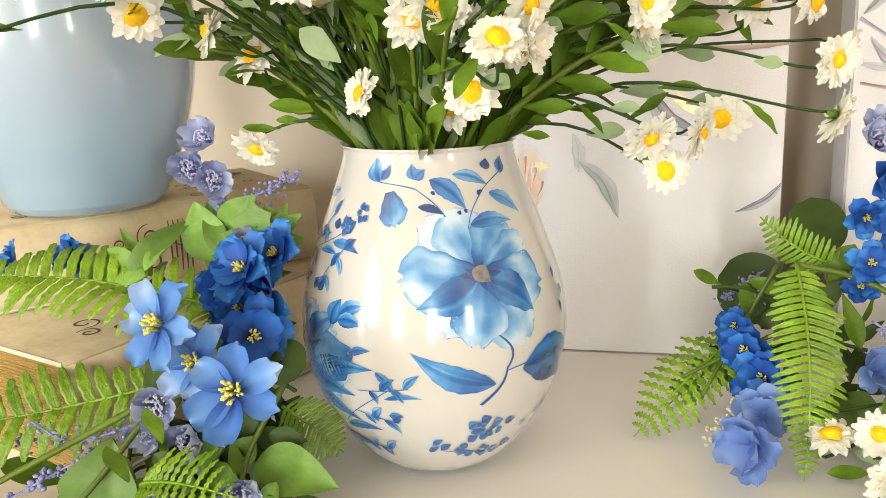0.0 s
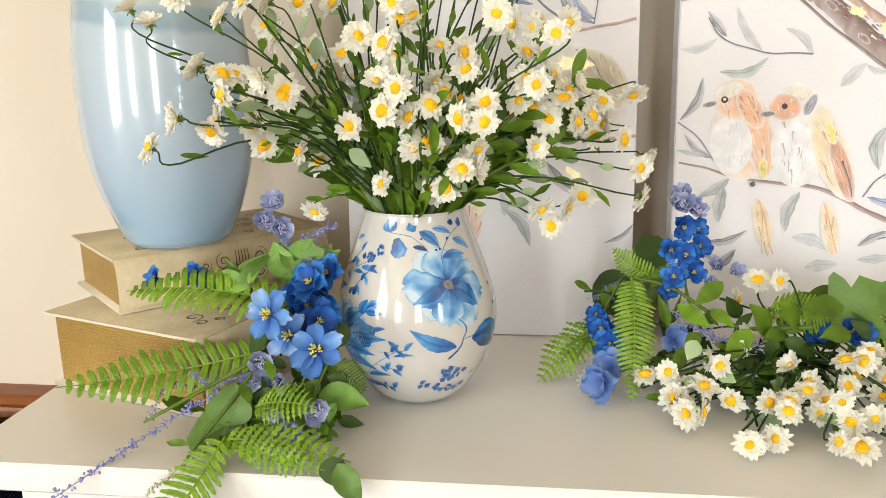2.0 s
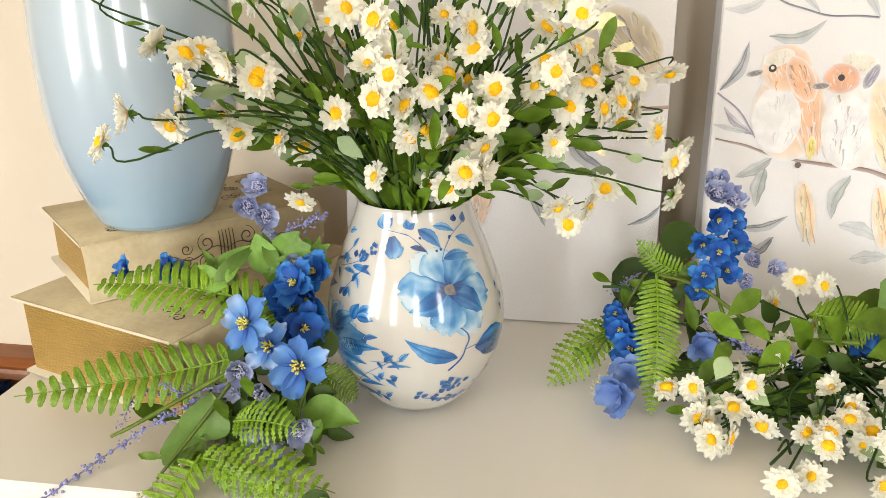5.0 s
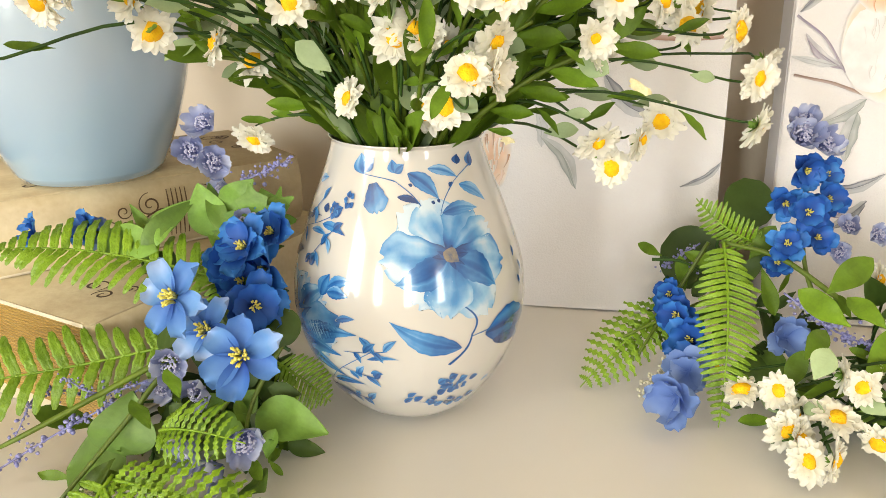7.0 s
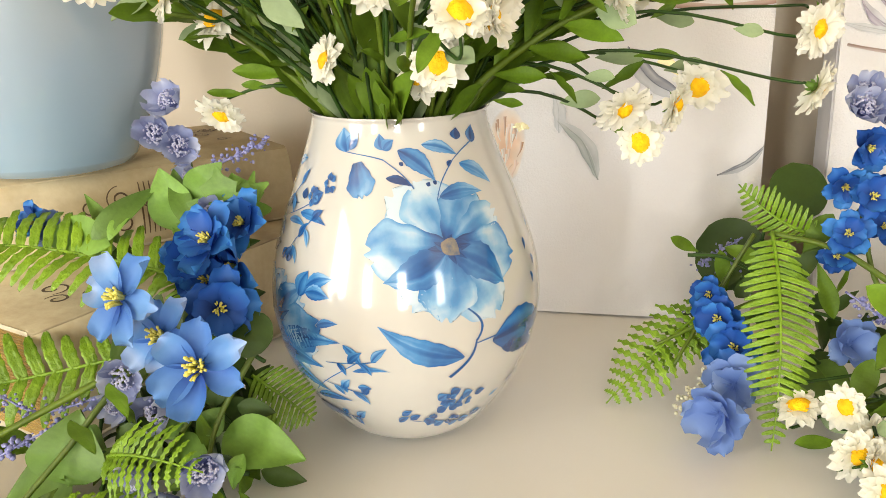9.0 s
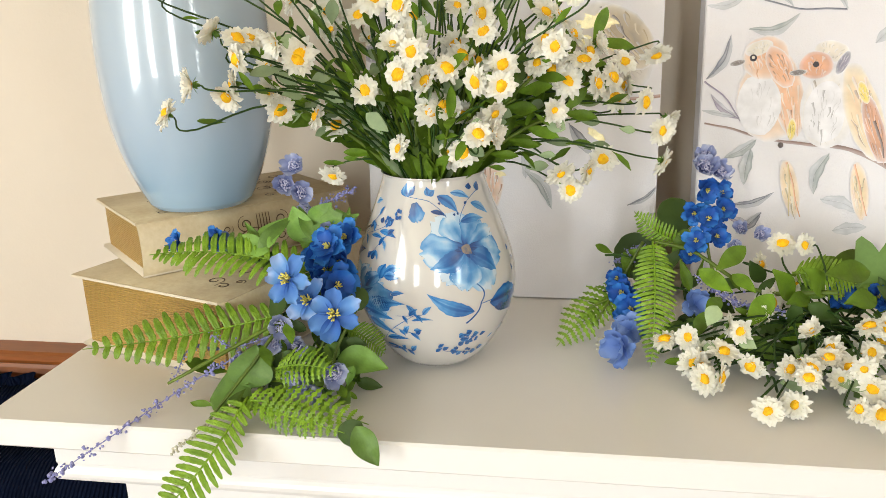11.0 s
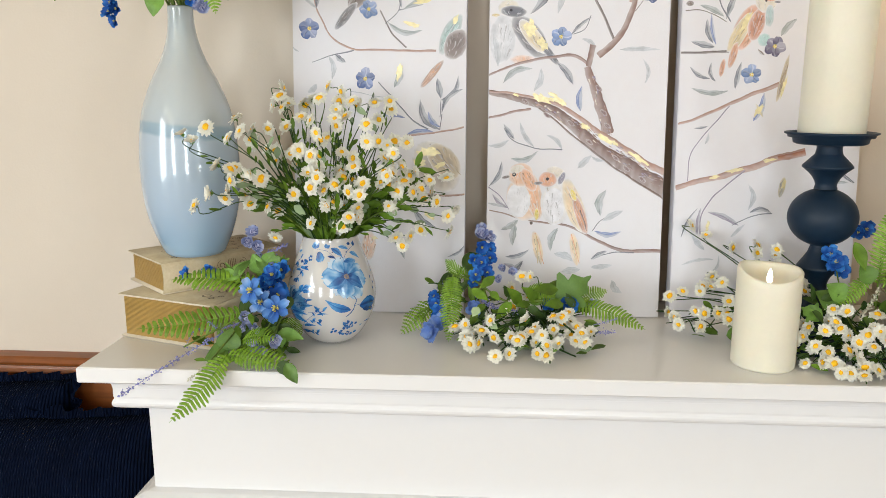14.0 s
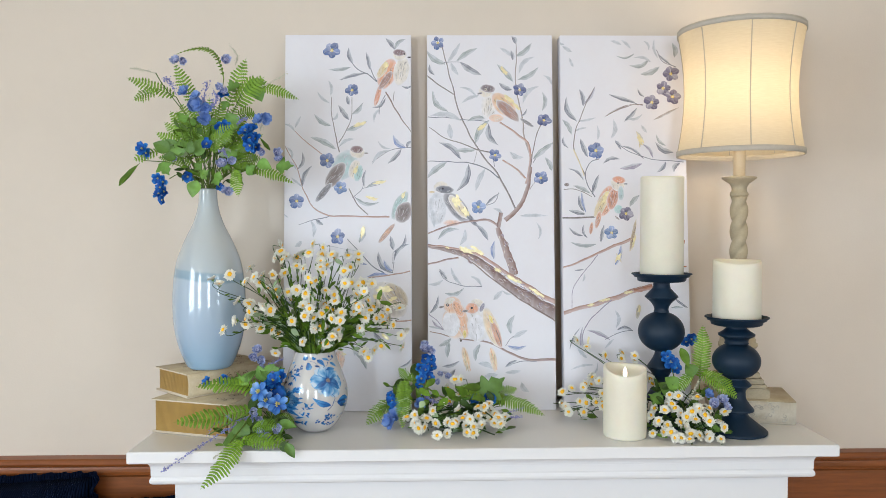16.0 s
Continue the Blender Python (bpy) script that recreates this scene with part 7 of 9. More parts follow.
jug_twig(30.9, 0.1362, 42.9, 0.1522, 0.0006, 0.7, -2.0)
jug_twig(42.9, 0.1522, 60.1, 0.1595, 0.0006, 0.7, -1.5)
jug_petal(-54.4, 0.0768, -47.5, 0.0961, 0.0135, 0.45, 0.25)
jug_petal(-50.8, 0.0746, -29.1, 0.0972, 0.0161, 0.5, 0.3)
jug_petal(-49.8, 0.0665, -21.8, 0.0812, 0.0229, 0.6, 0.4)
jug_petal(-50.7, 0.0613, -11.4, 0.0740, 0.0120, 0.65, 0.45)
jug_petal(-61.5, 0.0531, -24.0, 0.0430, 0.0135, 0.6, 0.35)
jug_petal(-61.4, 0.0548, -21.7, 0.0580, 0.0125, 0.45, 0.3)
jug_petal(-61.0, 0.0589, -64.9, 0.0761, 0.0104, 0.5, 0.35)
jug_petal(-32.3, 0.0921, -27.9, 0.1046, 0.0094, 0.55, 0.5)
jug_petal(-28.3, 0.0974, -15.0, 0.1032, 0.0073, 0.55, 0.45)
jug_petal(-28.4, 0.0946, -16.1, 0.0944, 0.0073, 0.45, 0.35)
jug_petal(-61.6, 0.0613, -38.9, 0.0825, 0.0104, 0.7, 0.55)
jug_petal(-65.2, 0.0725, -61.5, 0.0612, 0.0068, 'core', 0)
jug_petal(-41.4, 0.1280, -22.1, 0.1251, 0.0047, 0.5, 0.4)
jug_petal(-51.4, 0.1230, -35.3, 0.1228, 0.0036, 0.45, 0.4)
jug_petal(-34.1, 0.1337, -27.6, 0.1390, 0.0068, 0.65, 0.6)
jug_petal(-41.3, 0.1341, -41.3, 0.1392, 0.0052, 0.75, 0.7)
jug_petal(-44.7, 0.1051, -40.7, 0.1124, 0.0068, 0.7, 0.6)
jug_petal(-49.7, 0.1049, -45.5, 0.1108, 0.0047, 0.7, 0.6)
jug_petal(-72.3, 0.1019, -56.0, 0.1103, 0.0057, 0.8, 0.7)
jug_petal(-69.6, 0.1232, -44.9, 0.1317, 0.0021, 0.9, 0.9)
jug_petal(-22.4, 0.0802, -12.4, 0.0830, 0.0042, 0.6, 0.5)
jug_petal(-10.7, 0.0733, -4.0, 0.0618, 0.0047, 0.4, 0.3)
jug_petal(-8.3, 0.0592, 7.1, 0.0606, 0.0029, 0.4, 0.3)
jug_petal(-7.5, 0.0500, -1.3, 0.0500, 0.0036, 0.35, 0.3)
jug_petal(-15.3, 0.0502, -13.4, 0.0452, 0.0036, 0.4, 0.35)
jug_petal(-34.4, 0.0367, -12.1, 0.0399, 0.0052, 0.6, 0.55)
jug_petal(-48.3, 0.0231, -18.0, 0.0270, 0.0062, 0.55, 0.5)
jug_petal(-54.3, 0.0469, -54.3, 0.0301, 0.0026, 0.85, 0.85)
jug_twig(-55.2, 0.0421, -48.5, 0.0123, 0.0008, 0.8, 4.0)
jug_twig(-48.5, 0.0222, -5.7, 0.0646, 0.0005, 0.6, -3.0)
jug_twig(-55.5, 0.0484, -47.6, 0.0229, 0.0006, 0.8, 3.0)
jug_twig(-59.1, 0.1228, -31.3, 0.1353, 0.0005, 0.7, 2.0)
jug_petal(26.1, 0.0414, 30.4, 0.0442, 0.0062, 0.65, 0.5)
jug_petal(31.6, 0.0438, 36.1, 0.0461, 0.0062, 0.65, 0.5)
jug_petal(32.2, 0.0330, 37.0, 0.0355, 0.0057, 0.65, 0.5)
jug_petal(26.5, 0.0325, 31.2, 0.0353, 0.0057, 0.65, 0.5)
jug_petal(28.4, 0.0372, 33.1, 0.0396, 0.0052, 0.65, 0.5)
jug_petal(37.6, 0.0409, 42.4, 0.0428, 0.0057, 0.65, 0.5)
jug_petal(44.1, 0.0396, 49.5, 0.0411, 0.0042, 0.65, 0.5)
jug_petal(10.0, 0.0318, 14.9, 0.0356, 0.0036, 0.65, 0.5)
jug_petal(13.7, 0.0283, 18.7, 0.0319, 0.0042, 0.65, 0.5)
jug_petal(7.9, 0.0266, 13.2, 0.0310, 0.0036, 0.65, 0.5)
jug_petal(21.2, 0.0248, 26.1, 0.0285, 0.0052, 0.65, 0.5)
jug_petal(40.8, 0.0205, 46.9, 0.0225, 0.0057, 0.65, 0.5)
jug_petal(47.1, 0.0234, 54.1, 0.0245, 0.0052, 0.65, 0.5)
jug_petal(26.5, 0.0211, 31.6, 0.0246, 0.0047, 0.65, 0.5)
jug_twig(13.4, 0.0278, 48.6, 0.0205, 0.0006, 0.75, -3.0)
jug_petal(62.8, 0.0382, 82.1, 0.0371, 0.0023, 0.6, 0.5)
jug_petal(55.2, 0.0331, 60.6, 0.0357, 0.0021, 0.4, 0.4)
jug_petal(76.4, 0.1108, 75.3, 0.1049, 0.0026, 0.5, 0.4)
jug_petal(80.0, 0.1012, 80.3, 0.0947, 0.0026, 0.5, 0.4)
jug_petal(75.7, 0.0940, 77.3, 0.0871, 0.0026, 0.5, 0.4)
jug_petal(88.4, 0.1190, 85.4, 0.1134, 0.0026, 0.5, 0.4)

sprig = random.Random(15)
for a0, z0, a1, z1 in ((-20.0, 0.062, 2.0, 0.066), (-24.0, 0.050, -4.0, 0.046), (-46.0, 0.108, -30.0, 0.128), (-66.0, 0.115, -46.0, 0.142), (-30.0, 0.030, -12.0, 0.026)):
    jug_twig(a0, z0, a1, z1, 0.0006, 0.65, sprig.uniform(-2, 2))
    for i in range(4):
        f = 0.25 + 0.22 * i
        a, z, sgn = a0 + (a1 - a0) * f, z0 + (z1 - z0) * f, 1 if i % 2 else -1
        jug_petal(a, z, a + sprig.uniform(3, 7), z + sgn * sprig.uniform(0.004, 0.008), sprig.uniform(0.003, 0.0045), sprig.uniform(0.35, 0.7), sprig.uniform(0.25, 0.55))
for a0, z0 in ((31.0, 0.0400), (39.0, 0.0370), (24.0, 0.0270), (36.0, 0.0235), (-34.0, 0.1365), (-24.0, 0.1430)):
    for i in range(5):
        b = i * 1.257 + sprig.random()
        jug_petal(a0 + 1.2 * math.cos(b), z0 + 0.0014 * math.sin(b), a0 + 4.2 * math.cos(b), z0 + 0.005 * math.sin(b), 0.0036, sprig.uniform(0.5, 0.8), sprig.uniform(0.3, 0.6))

tagged(part("flower_transfer", DECAL, M_DECAL, jug, "blue watercolour flowers and leaves on the glaze"), kind="stuff")
tagged(part("flower_core_transfer", DECAL_CORE, M_DECAL_CORE, jug, "ochre flower centres on the glaze"), kind="stuff")

# ---- daisies: bouquet in the jug ----
bouquet = thing("daisy_bouquet", (JX, JY, TOP + 0.13), "full silk bouquet of small white daisies and leaves in a jug", "flower bouquet")
rd = random.Random(77)
MOUTH = TOP + 0.170
more = random.Random(9)
fuller = [(h[0] + more.gauss(0, 0.013), h[1] + 0.016 + abs(more.gauss(0, 0.012)), h[2] + more.gauss(0, 0.014)) for h in JUG_HEADS[::2] + JUG_HEADS[1::4] if abs(h[0] - JX) < 0.13]
for h in JUG_HEADS + fuller:
    h = Vector(h)
    out = Vector((h.x - JX, h.y - JY, 0))
    o = out.normalized() if out.length > 0.01 else Vector((0, -1, 0))
    root = Vector((JX + o.x * rd.uniform(0.008, 0.036), JY + o.y * rd.uniform(0.008, 0.036), MOUTH))
    low = Vector((JX + o.x * 0.006, JY + o.y * 0.006, MOUTH - 0.05))
    d = (h - Vector((JX, JY, 1.46))).normalized()
    n = d * 0.55 + Vector((-0.05, -0.75, 0.12)) + Vector((rd.gauss(0, 0.6), rd.gauss(0, 0.45), rd.gauss(0, 0.55)))
    n.normalize()
    daisy(bouquet, h, n, rd)
    end = h - n * 0.005
    mid = root.lerp(end, 0.5) + Vector((0, 0, 0.012 + 0.06 * out.length)) + Vector((rd.gauss(0, 0.006), rd.gauss(0, 0.006), rd.gauss(0, 0.004)))
    near = end - n * 0.012 + Vector((0, 0, -0.004))
    stem(bouquet, [low, root, mid, near, end], 0.0011, 0.0006, n=22)
    for f in (0.3, 0.6, 0.84):
        p = root.lerp(mid, f * 2) if f < 0.5 else mid.lerp(near, f * 2 - 1)
        q = (end - root).normalized()
        w = Vector((rd.gauss(0, 0.6), rd.gauss(0, 0.4), rd.gauss(0, 0.4)))
        t = p + (q + w).normalized() * rd.uniform(0.012, 0.024)
        leaf(bouquet, "pale" if rd.random() < 0.2 else "long", p, t, (rd.gauss(0, 0.4), -0.7, 0.5), rd, rd.uniform(0.7, 1.0))
for k in range(40):
    a = rd.uniform(-math.pi, 0.25 * math.pi) if k % 3 else rd.random() * 6.28
    spread = rd.uniform(0.25, 1.0)
    o = Vector((math.cos(a), math.sin(a), 0))
    low = Vector((JX, JY, MOUTH - 0.05)) + o * 0.01
    root = Vector((JX, JY, MOUTH)) + o * rd.uniform(0.015, 0.038)
    tip = root + o * (0.085 * spread) + Vector((0, 0, 0.12 - 0.075 * spread))
    if abs(tip.x + 0.585) < 0.09:
        tip.y = min(tip.y, 0.09)
    line = [low, root, root.lerp(tip, 0.55) + Vector((0, 0, 0.012)), tip]
    stem(bouquet, line, 0.0017, 0.0010, M_STEM_LIGHT)
    pts = spline(line[1:], 10)
    for i in range(2, 10, 2):
        p, q = pts[i], (pts[i] - pts[i - 1]).normalized()
        side = q.cross(Vector((0, -0.8, 0.6))).normalized() * rd.choice((-1, 1))
        kind = "pale" if rd.random() < 0.16 else "long"
        L = rd.uniform(0.020, 0.036) if kind == "long" else rd.uniform(0.015, 0.024)
        t = p + (q * 0.75 + side * rd.uniform(0.15, 0.7) + Vector((0, -0.2, 0.1))).normalized() * L
        leaf(bouquet, kind, p, t, (rd.gauss(0, 0.4), -0.7, 0.6), rd, rd.uniform(0.85, 1.2))
for k in range(60):
    a = rd.uniform(-math.pi, 0) if k % 3 else rd.random() * 6.28
    o = Vector((math.cos(a), math.sin(a), 0))
    p = Vector((JX, JY, MOUTH - 0.004)) + o * rd.uniform(0.012, 0.036)
    t = p + (o * rd.uniform(0.3, 0.9) + Vector((0, 0, rd.uniform(0.5, 1.0)))).normalized() * rd.uniform(0.025, 0.045)
    leaf(bouquet, "long" if k % 4 else "pale", p, t, (-o.x, -0.9, 0.4), rd, rd.uniform(0.7, 1.0))


def spray_daisies(parent, heads, root, seed, size):
    rr = random.Random(seed)
    root = Vector(root)
    heads = heads + [(h[0] + rr.gauss(0, 0.012), h[1] + 0.012 + rr.random() * 0.01, h[2] + rr.gauss(0.004, 0.008)) for h in heads[::2]]
    for h in heads:
        h = Vector(h)
        h.z = max(h.z, TOP + 0.011)
        n = (Vector((0.0, -0.72, 0.5)) + Vector((rr.gauss(0, 0.55), rr.gauss(0, 0.3), rr.gauss(0, 0.45)))).normalized()
        daisy(parent, h, n, rr, size)
        end = h - n * 0.005
        r = root + Vector((rr.gauss(0, 0.018), rr.gauss(0, 0.012), rr.gauss(0, 0.005)))
        mid = r.lerp(end, 0.5) + Vector((rr.gauss(0, 0.008), rr.gauss(0, 0.006), 0.012))
        for q in (mid, r):
            q.z = max(q.z, TOP + 0.004)
        stem(parent, [r, mid, end - n * 0.008, end], 0.0011, 0.0007)


spray_daisies(mid_spray, MID_HEADS, (-0.015, 0.19, TOP + 0.03), 5, 0.98)
spray_daisies(right_spray, [h for h in RIGHT_HEADS if h[0] > 0.335], (0.455, 0.12, TOP + 0.03), 6, 0.95)
spray_daisies(right_spray, [h for h in RIGHT_HEADS if h[0] <= 0.335], (0.37, 0.20, TOP + 0.03), 8, 0.95)
rd = random.Random(12)
for parent, cx, cy, wx, wy, count in ((mid_spray, -0.04, 0.15, 0.10, 0.06, 46), (right_spray, 0.43, 0.09, 0.07, 0.05, 30), (right_spray, 0.27, 0.22, 0.06, 0.03, 10), (left_pick, -0.46, 0.08, 0.06, 0.04, 22)):
    for k in range(count):
        p = Vector((cx + rd.uniform(-1, 1) * wx, cy + rd.uniform(-1, 1) * wy, TOP + rd.uniform(0.003, 0.022)))
        a = rd.random() * 6.28
        if parent == mid_spray and p.x < -0.09 and p.y < 0.16:
            p.y += 0.07
        t = p + Vector((math.cos(a), math.sin(a) * 0.7, rd.uniform(-0.05, 0.5))).normalized() * rd.uniform(0.02, 0.038)
        t.z = max(t.z, TOP + 0.003)
        leaf(parent, rd.choice(("long", "long", "pale", "bright")), p, t, (rd.gauss(0, 0.3), -0.5, 0.8), rd, rd.uniform(0.9, 1.3))
    for k in range(count // 3):
        p = Vector((cx + rd.uniform(-1, 1) * wx, cy + rd.uniform(-1, 1) * wy, TOP + 0.004))
        q = Vector((cx + rd.uniform(-1, 1) * wx, cy + rd.uniform(-1, 1) * wy, TOP + rd.uniform(0.008, 0.03)))
        stem(parent, [p, p.lerp(q, 0.5) + Vector((0, 0, 0.01)), q], 0.0012, 0.0008)

# added dark green leaves and stalks that stand in for shade under the flowers
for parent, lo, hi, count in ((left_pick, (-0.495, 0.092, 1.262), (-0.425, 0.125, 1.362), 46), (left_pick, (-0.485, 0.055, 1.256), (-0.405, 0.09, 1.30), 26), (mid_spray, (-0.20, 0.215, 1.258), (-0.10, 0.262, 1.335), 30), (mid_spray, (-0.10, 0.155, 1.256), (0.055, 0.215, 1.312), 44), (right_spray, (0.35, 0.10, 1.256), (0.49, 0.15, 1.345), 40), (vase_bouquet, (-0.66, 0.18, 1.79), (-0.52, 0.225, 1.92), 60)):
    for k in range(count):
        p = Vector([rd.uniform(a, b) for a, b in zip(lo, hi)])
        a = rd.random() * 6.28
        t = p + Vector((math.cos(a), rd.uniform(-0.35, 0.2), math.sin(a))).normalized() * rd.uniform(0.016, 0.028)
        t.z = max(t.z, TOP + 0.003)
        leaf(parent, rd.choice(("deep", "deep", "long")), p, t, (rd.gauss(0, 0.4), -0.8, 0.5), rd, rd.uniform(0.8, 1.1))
        if k % 3 == 0:
            q = p + Vector((rd.gauss(0, 0.02), rd.uniform(-0.01, 0.01), rd.uniform(-0.03, 0.01)))
            q.z = max(q.z, TOP + 0.004)
            stem(parent, [q, q.lerp(p, 0.5) + Vector((0, 0, 0.004)), p], 0.0012, 0.0008)

# ivy, ferns and stalks that fill out the heart of the vase bouquet
rd = random.Random(41)
for k in range(84):
    a, f = rd.uniform(-0.25, 1.0) * math.pi, rd.uniform(0.3, 1.0)
    heart = Vector((-0.587 + 0.085 * f * math.cos(a), 0.194 + rd.uniform(-0.045, 0.04), 1.845 + 0.075 * f * math.sin(a)))
    d = Vector((math.cos(a) + rd.gauss(0, 0.4), rd.uniform(-0.7, 0.2), math.sin(a) * 0.8 + rd.gauss(0, 0.4))).normalized()
    kind = rd.choice(("ivy", "ivy", "long", "long", "pale"))
    leaf(vase_bouquet, kind, heart, heart + d * rd.uniform(0.016, 0.032), (rd.gauss(0, 0.6), -0.8, 0.5), rd, rd.uniform(0.8, 1.1))
    if k % 3 == 0:
        stem(vase_bouquet, [(-0.5955, 0.214, 1.742), (-0.5955 + (heart.x + 0.5955) * 0.4, 0.205, 1.79), heart], 0.0013, 0.0009, M_STEM_LIGHT)
for k in range(15):
    a = (-0.1 + 1.2 * k / 14) * math.pi
    b = Vector((-0.587 + 0.04 * math.cos(a), 0.205, 1.84 + 0.04 * math.sin(a)))
    frond(vase_bouquet, b, b + Vector((math.cos(a) * 0.075, rd.uniform(-0.02, 0.02), 0.03 + 0.06 * math.sin(a))), (0, -0.9, 0.4), 0.006, rd.uniform(0.015, 0.022), 14, k % 2 == 1)
# thick leafy branches leaning out of the jug
for dx, dy, dz in ((0.13, 0.01, 0.075), (0.115, -0.03, 0.055), (0.09, -0.045, 0.085), (-0.10, -0.05, 0.06), (0.02, -0.07, 0.09), (0.14, 0.03, 0.11)):
    root = Vector((JX + 0.25 * dx, JY - 0.016 + 0.2 * dy, MOUTH))
    tip = Vector((JX + dx, JY + dy, MOUTH + dz))
    line = [root + Vector((-0.2 * dx, 0.02, -0.05)), root, root.lerp(tip, 0.5) + Vector((0, 0, 0.008)), tip]
    stem(bouquet, line, 0.0023, 0.0012, M_STEM_LIGHT)
    pts = spline(line[1:], 12)
    for i in range(3, 13, 2):
        q = (pts[i] - pts[i - 1]).normalized()
        for sgn in (-1, 1):
            side = q.cross(Vector((0, -0.8, 0.5))).normalized() * sgn
            pale = rd.random() < 0.2
            leaf(bouquet, "pale" if pale else "long", pts[i], pts[i] + (q * 0.8 + side * rd.uniform(0.4, 0.9) + Vector((0, -0.15, 0))).normalized() * rd.uniform(0.024, 0.034) * (0.7 if pale else 1.0), (rd.gauss(0, 0.3), -0.8, 0.5), rd, rd.uniform(0.85, 1.1))

# ---- brushwork on the canvases ----
SLATE, SAGE, PALE = (0.10, 0.115, 0.17), (0.26, 0.31, 0.32), (0.48, 0.51, 0.57)
BLUE, LBLUE, DBLUE, PLUM = (0.11, 0.19, 0.48), (0.19, 0.31, 0.62), (0.05, 0.085, 0.30), (0.16, 0.14, 0.27)
ROSE, ROSEBR, BARK, BROWN, RUST = (0.44, 0.26, 0.21), (0.29, 0.175, 0.15), (0.21, 0.12, 0.10), (0.16, 0.09, 0.07), (0.42, 0.15, 0.07)
GREYBR, TAUPE, MAUVE, MAROON, INK = (0.15, 0.12, 0.115), (0.30, 0.25, 0.23), (0.25, 0.21, 0.33), (0.17, 0.07, 0.08), (0.045, 0.04, 0.055)
PEACH, PEACHP, ORANGE, CREAM, CANVAS = (0.76, 0.38, 0.19), (0.79, 0.56, 0.39), (0.66, 0.25, 0.11), (0.74, 0.68, 0.60), (0.77, 0.77, 0.83)
GOLDP, YEL, YELP, TEAL = (0.66, 0.52, 0.26), (0.80, 0.62, 0.05), (0.74, 0.62, 0.35), (0.40, 0.62, 0.62)


class Panel:
    def __init__(self, ob):
        self.ob, self.bm, self.gold = ob, bmesh.new(), bmesh.new()
        self.lay = self.bm.verts.layers.float_color.new("pigment")
        self.depth, self.rs = 0.00075, random.Random(3)

    def vert(self, u, v, c):
        u, v = u - 0.35 * min(1.0, max(0.0, (30.4 - u) / 3)), v * 1.005
        u, v = min(max(u, 0.1), 30.4), min(max(v, 0.1), 90.4)
        q = self.bm.verts.new((u / 100, -self.depth, PH - v / 100))
        q[self.lay] = (*c, 1)
        return q

    def next(self):
        self.depth += 0.0000009


A, B, C = Panel(canvas_a), Panel(canvas_b), Panel(canvas_c)


def blend(a, b, f):
    return tuple(x + (y - x) * f for x, y in zip(a, b))


def brush_leaf(p, u, v, u2, v2, w, c, c2):
    """A two-sided almond leaf: one half in the dark tone, one in the pale, both thinned towards the tip."""
    p.next()
    d = Vector((u2 - u, v2 - v))
    L = d.length
    d.normalize()
    n = Vector((-d.y, d.x))
    bend = p.rs.uniform(-0.2, 0.2) * L
    w = w * 0.66
    for s in (-1, 1):
        rows = []
        for i in range(11):
            f = i / 10
            m = Vector((u, v)) + d * (L * f) + n * bend * math.sin(math.pi * f)
            k = w * 0.5 * math.sin(math.pi * f ** 0.85) ** 0.8 * (1 + 0.12 * math.sin(f * 17 + u))
            base = c if s == -1 else blend(c, c2, 0.65)
            e = [blend(base, CANVAS, 0.10 + 0.22 * f), blend(base, CANVAS, 0.2 + 0.32 * abs(math.sin(f * 6 + v))), blend(base, CANVAS, 0.05 if s == -1 else 0.3)]
            rows.append([p.vert(*(m + n * s * k * q), x) for q, x in zip((0.02, 0.6, 1.0), e)])
        for a, b in zip(rows, rows[1:]):
            for j in range(2):
                p.bm.faces.new((a[j], a[j + 1], b[j + 1], b[j]))
    p.next()
    brush_twig(p, [(u, v), (u + (u2 - u) * 0.5 + n.x * bend, v + (v2 - v) * 0.5 + n.y * bend), (u + (u2 - u) * 0.85 + n.x * bend * 0.5, v + (v2 - v) * 0.85 + n.y * bend * 0.5)], 0.10, 0.04, blend(c, INK, 0.08))


def brush_twig(p, pts, w0, w1, c):
    p.next()
    line = [q.to_2d() for q in spline([(a, b, 0) for a, b in pts], 8 * len(pts))]
    rows = []
    for i, q in enumerate(line):
        d = line[min(i + 1, len(line) - 1)] - line[max(i - 1, 0)]
        n = Vector((-d.y, d.x)).normalized() if d.length else Vector((1, 0))
        f = i / (len(line) - 1)
        q = q + n * 0.22 * noise.noise((q.x * 0.35, q.y * 0.35, w0 * 9)) * min(1.0, len(pts) / 4)
        w = (w0 + (w1 - w0) * f) * 0.5 * (1 + 0.22 * noise.noise((q.x * 1.3, q.y * 1.3, 2)))
        t = noise.noise((q.x * 0.9, q.y * 0.9, 7))
        rows.append([p.vert(*(q - n * w), blend(c, INK, 0.25 + 0.2 * t)), p.vert(*q, blend(c, CANVAS, 0.18 + 0.25 * t)), p.vert(*(q + n * w), blend(c, CANVAS, 0.38 - 0.3 * t))])
    for a, b in zip(rows, rows[1:]):
        for j in range(2):
            p.bm.faces.new((a[j], a[j + 1], b[j + 1], b[j]))


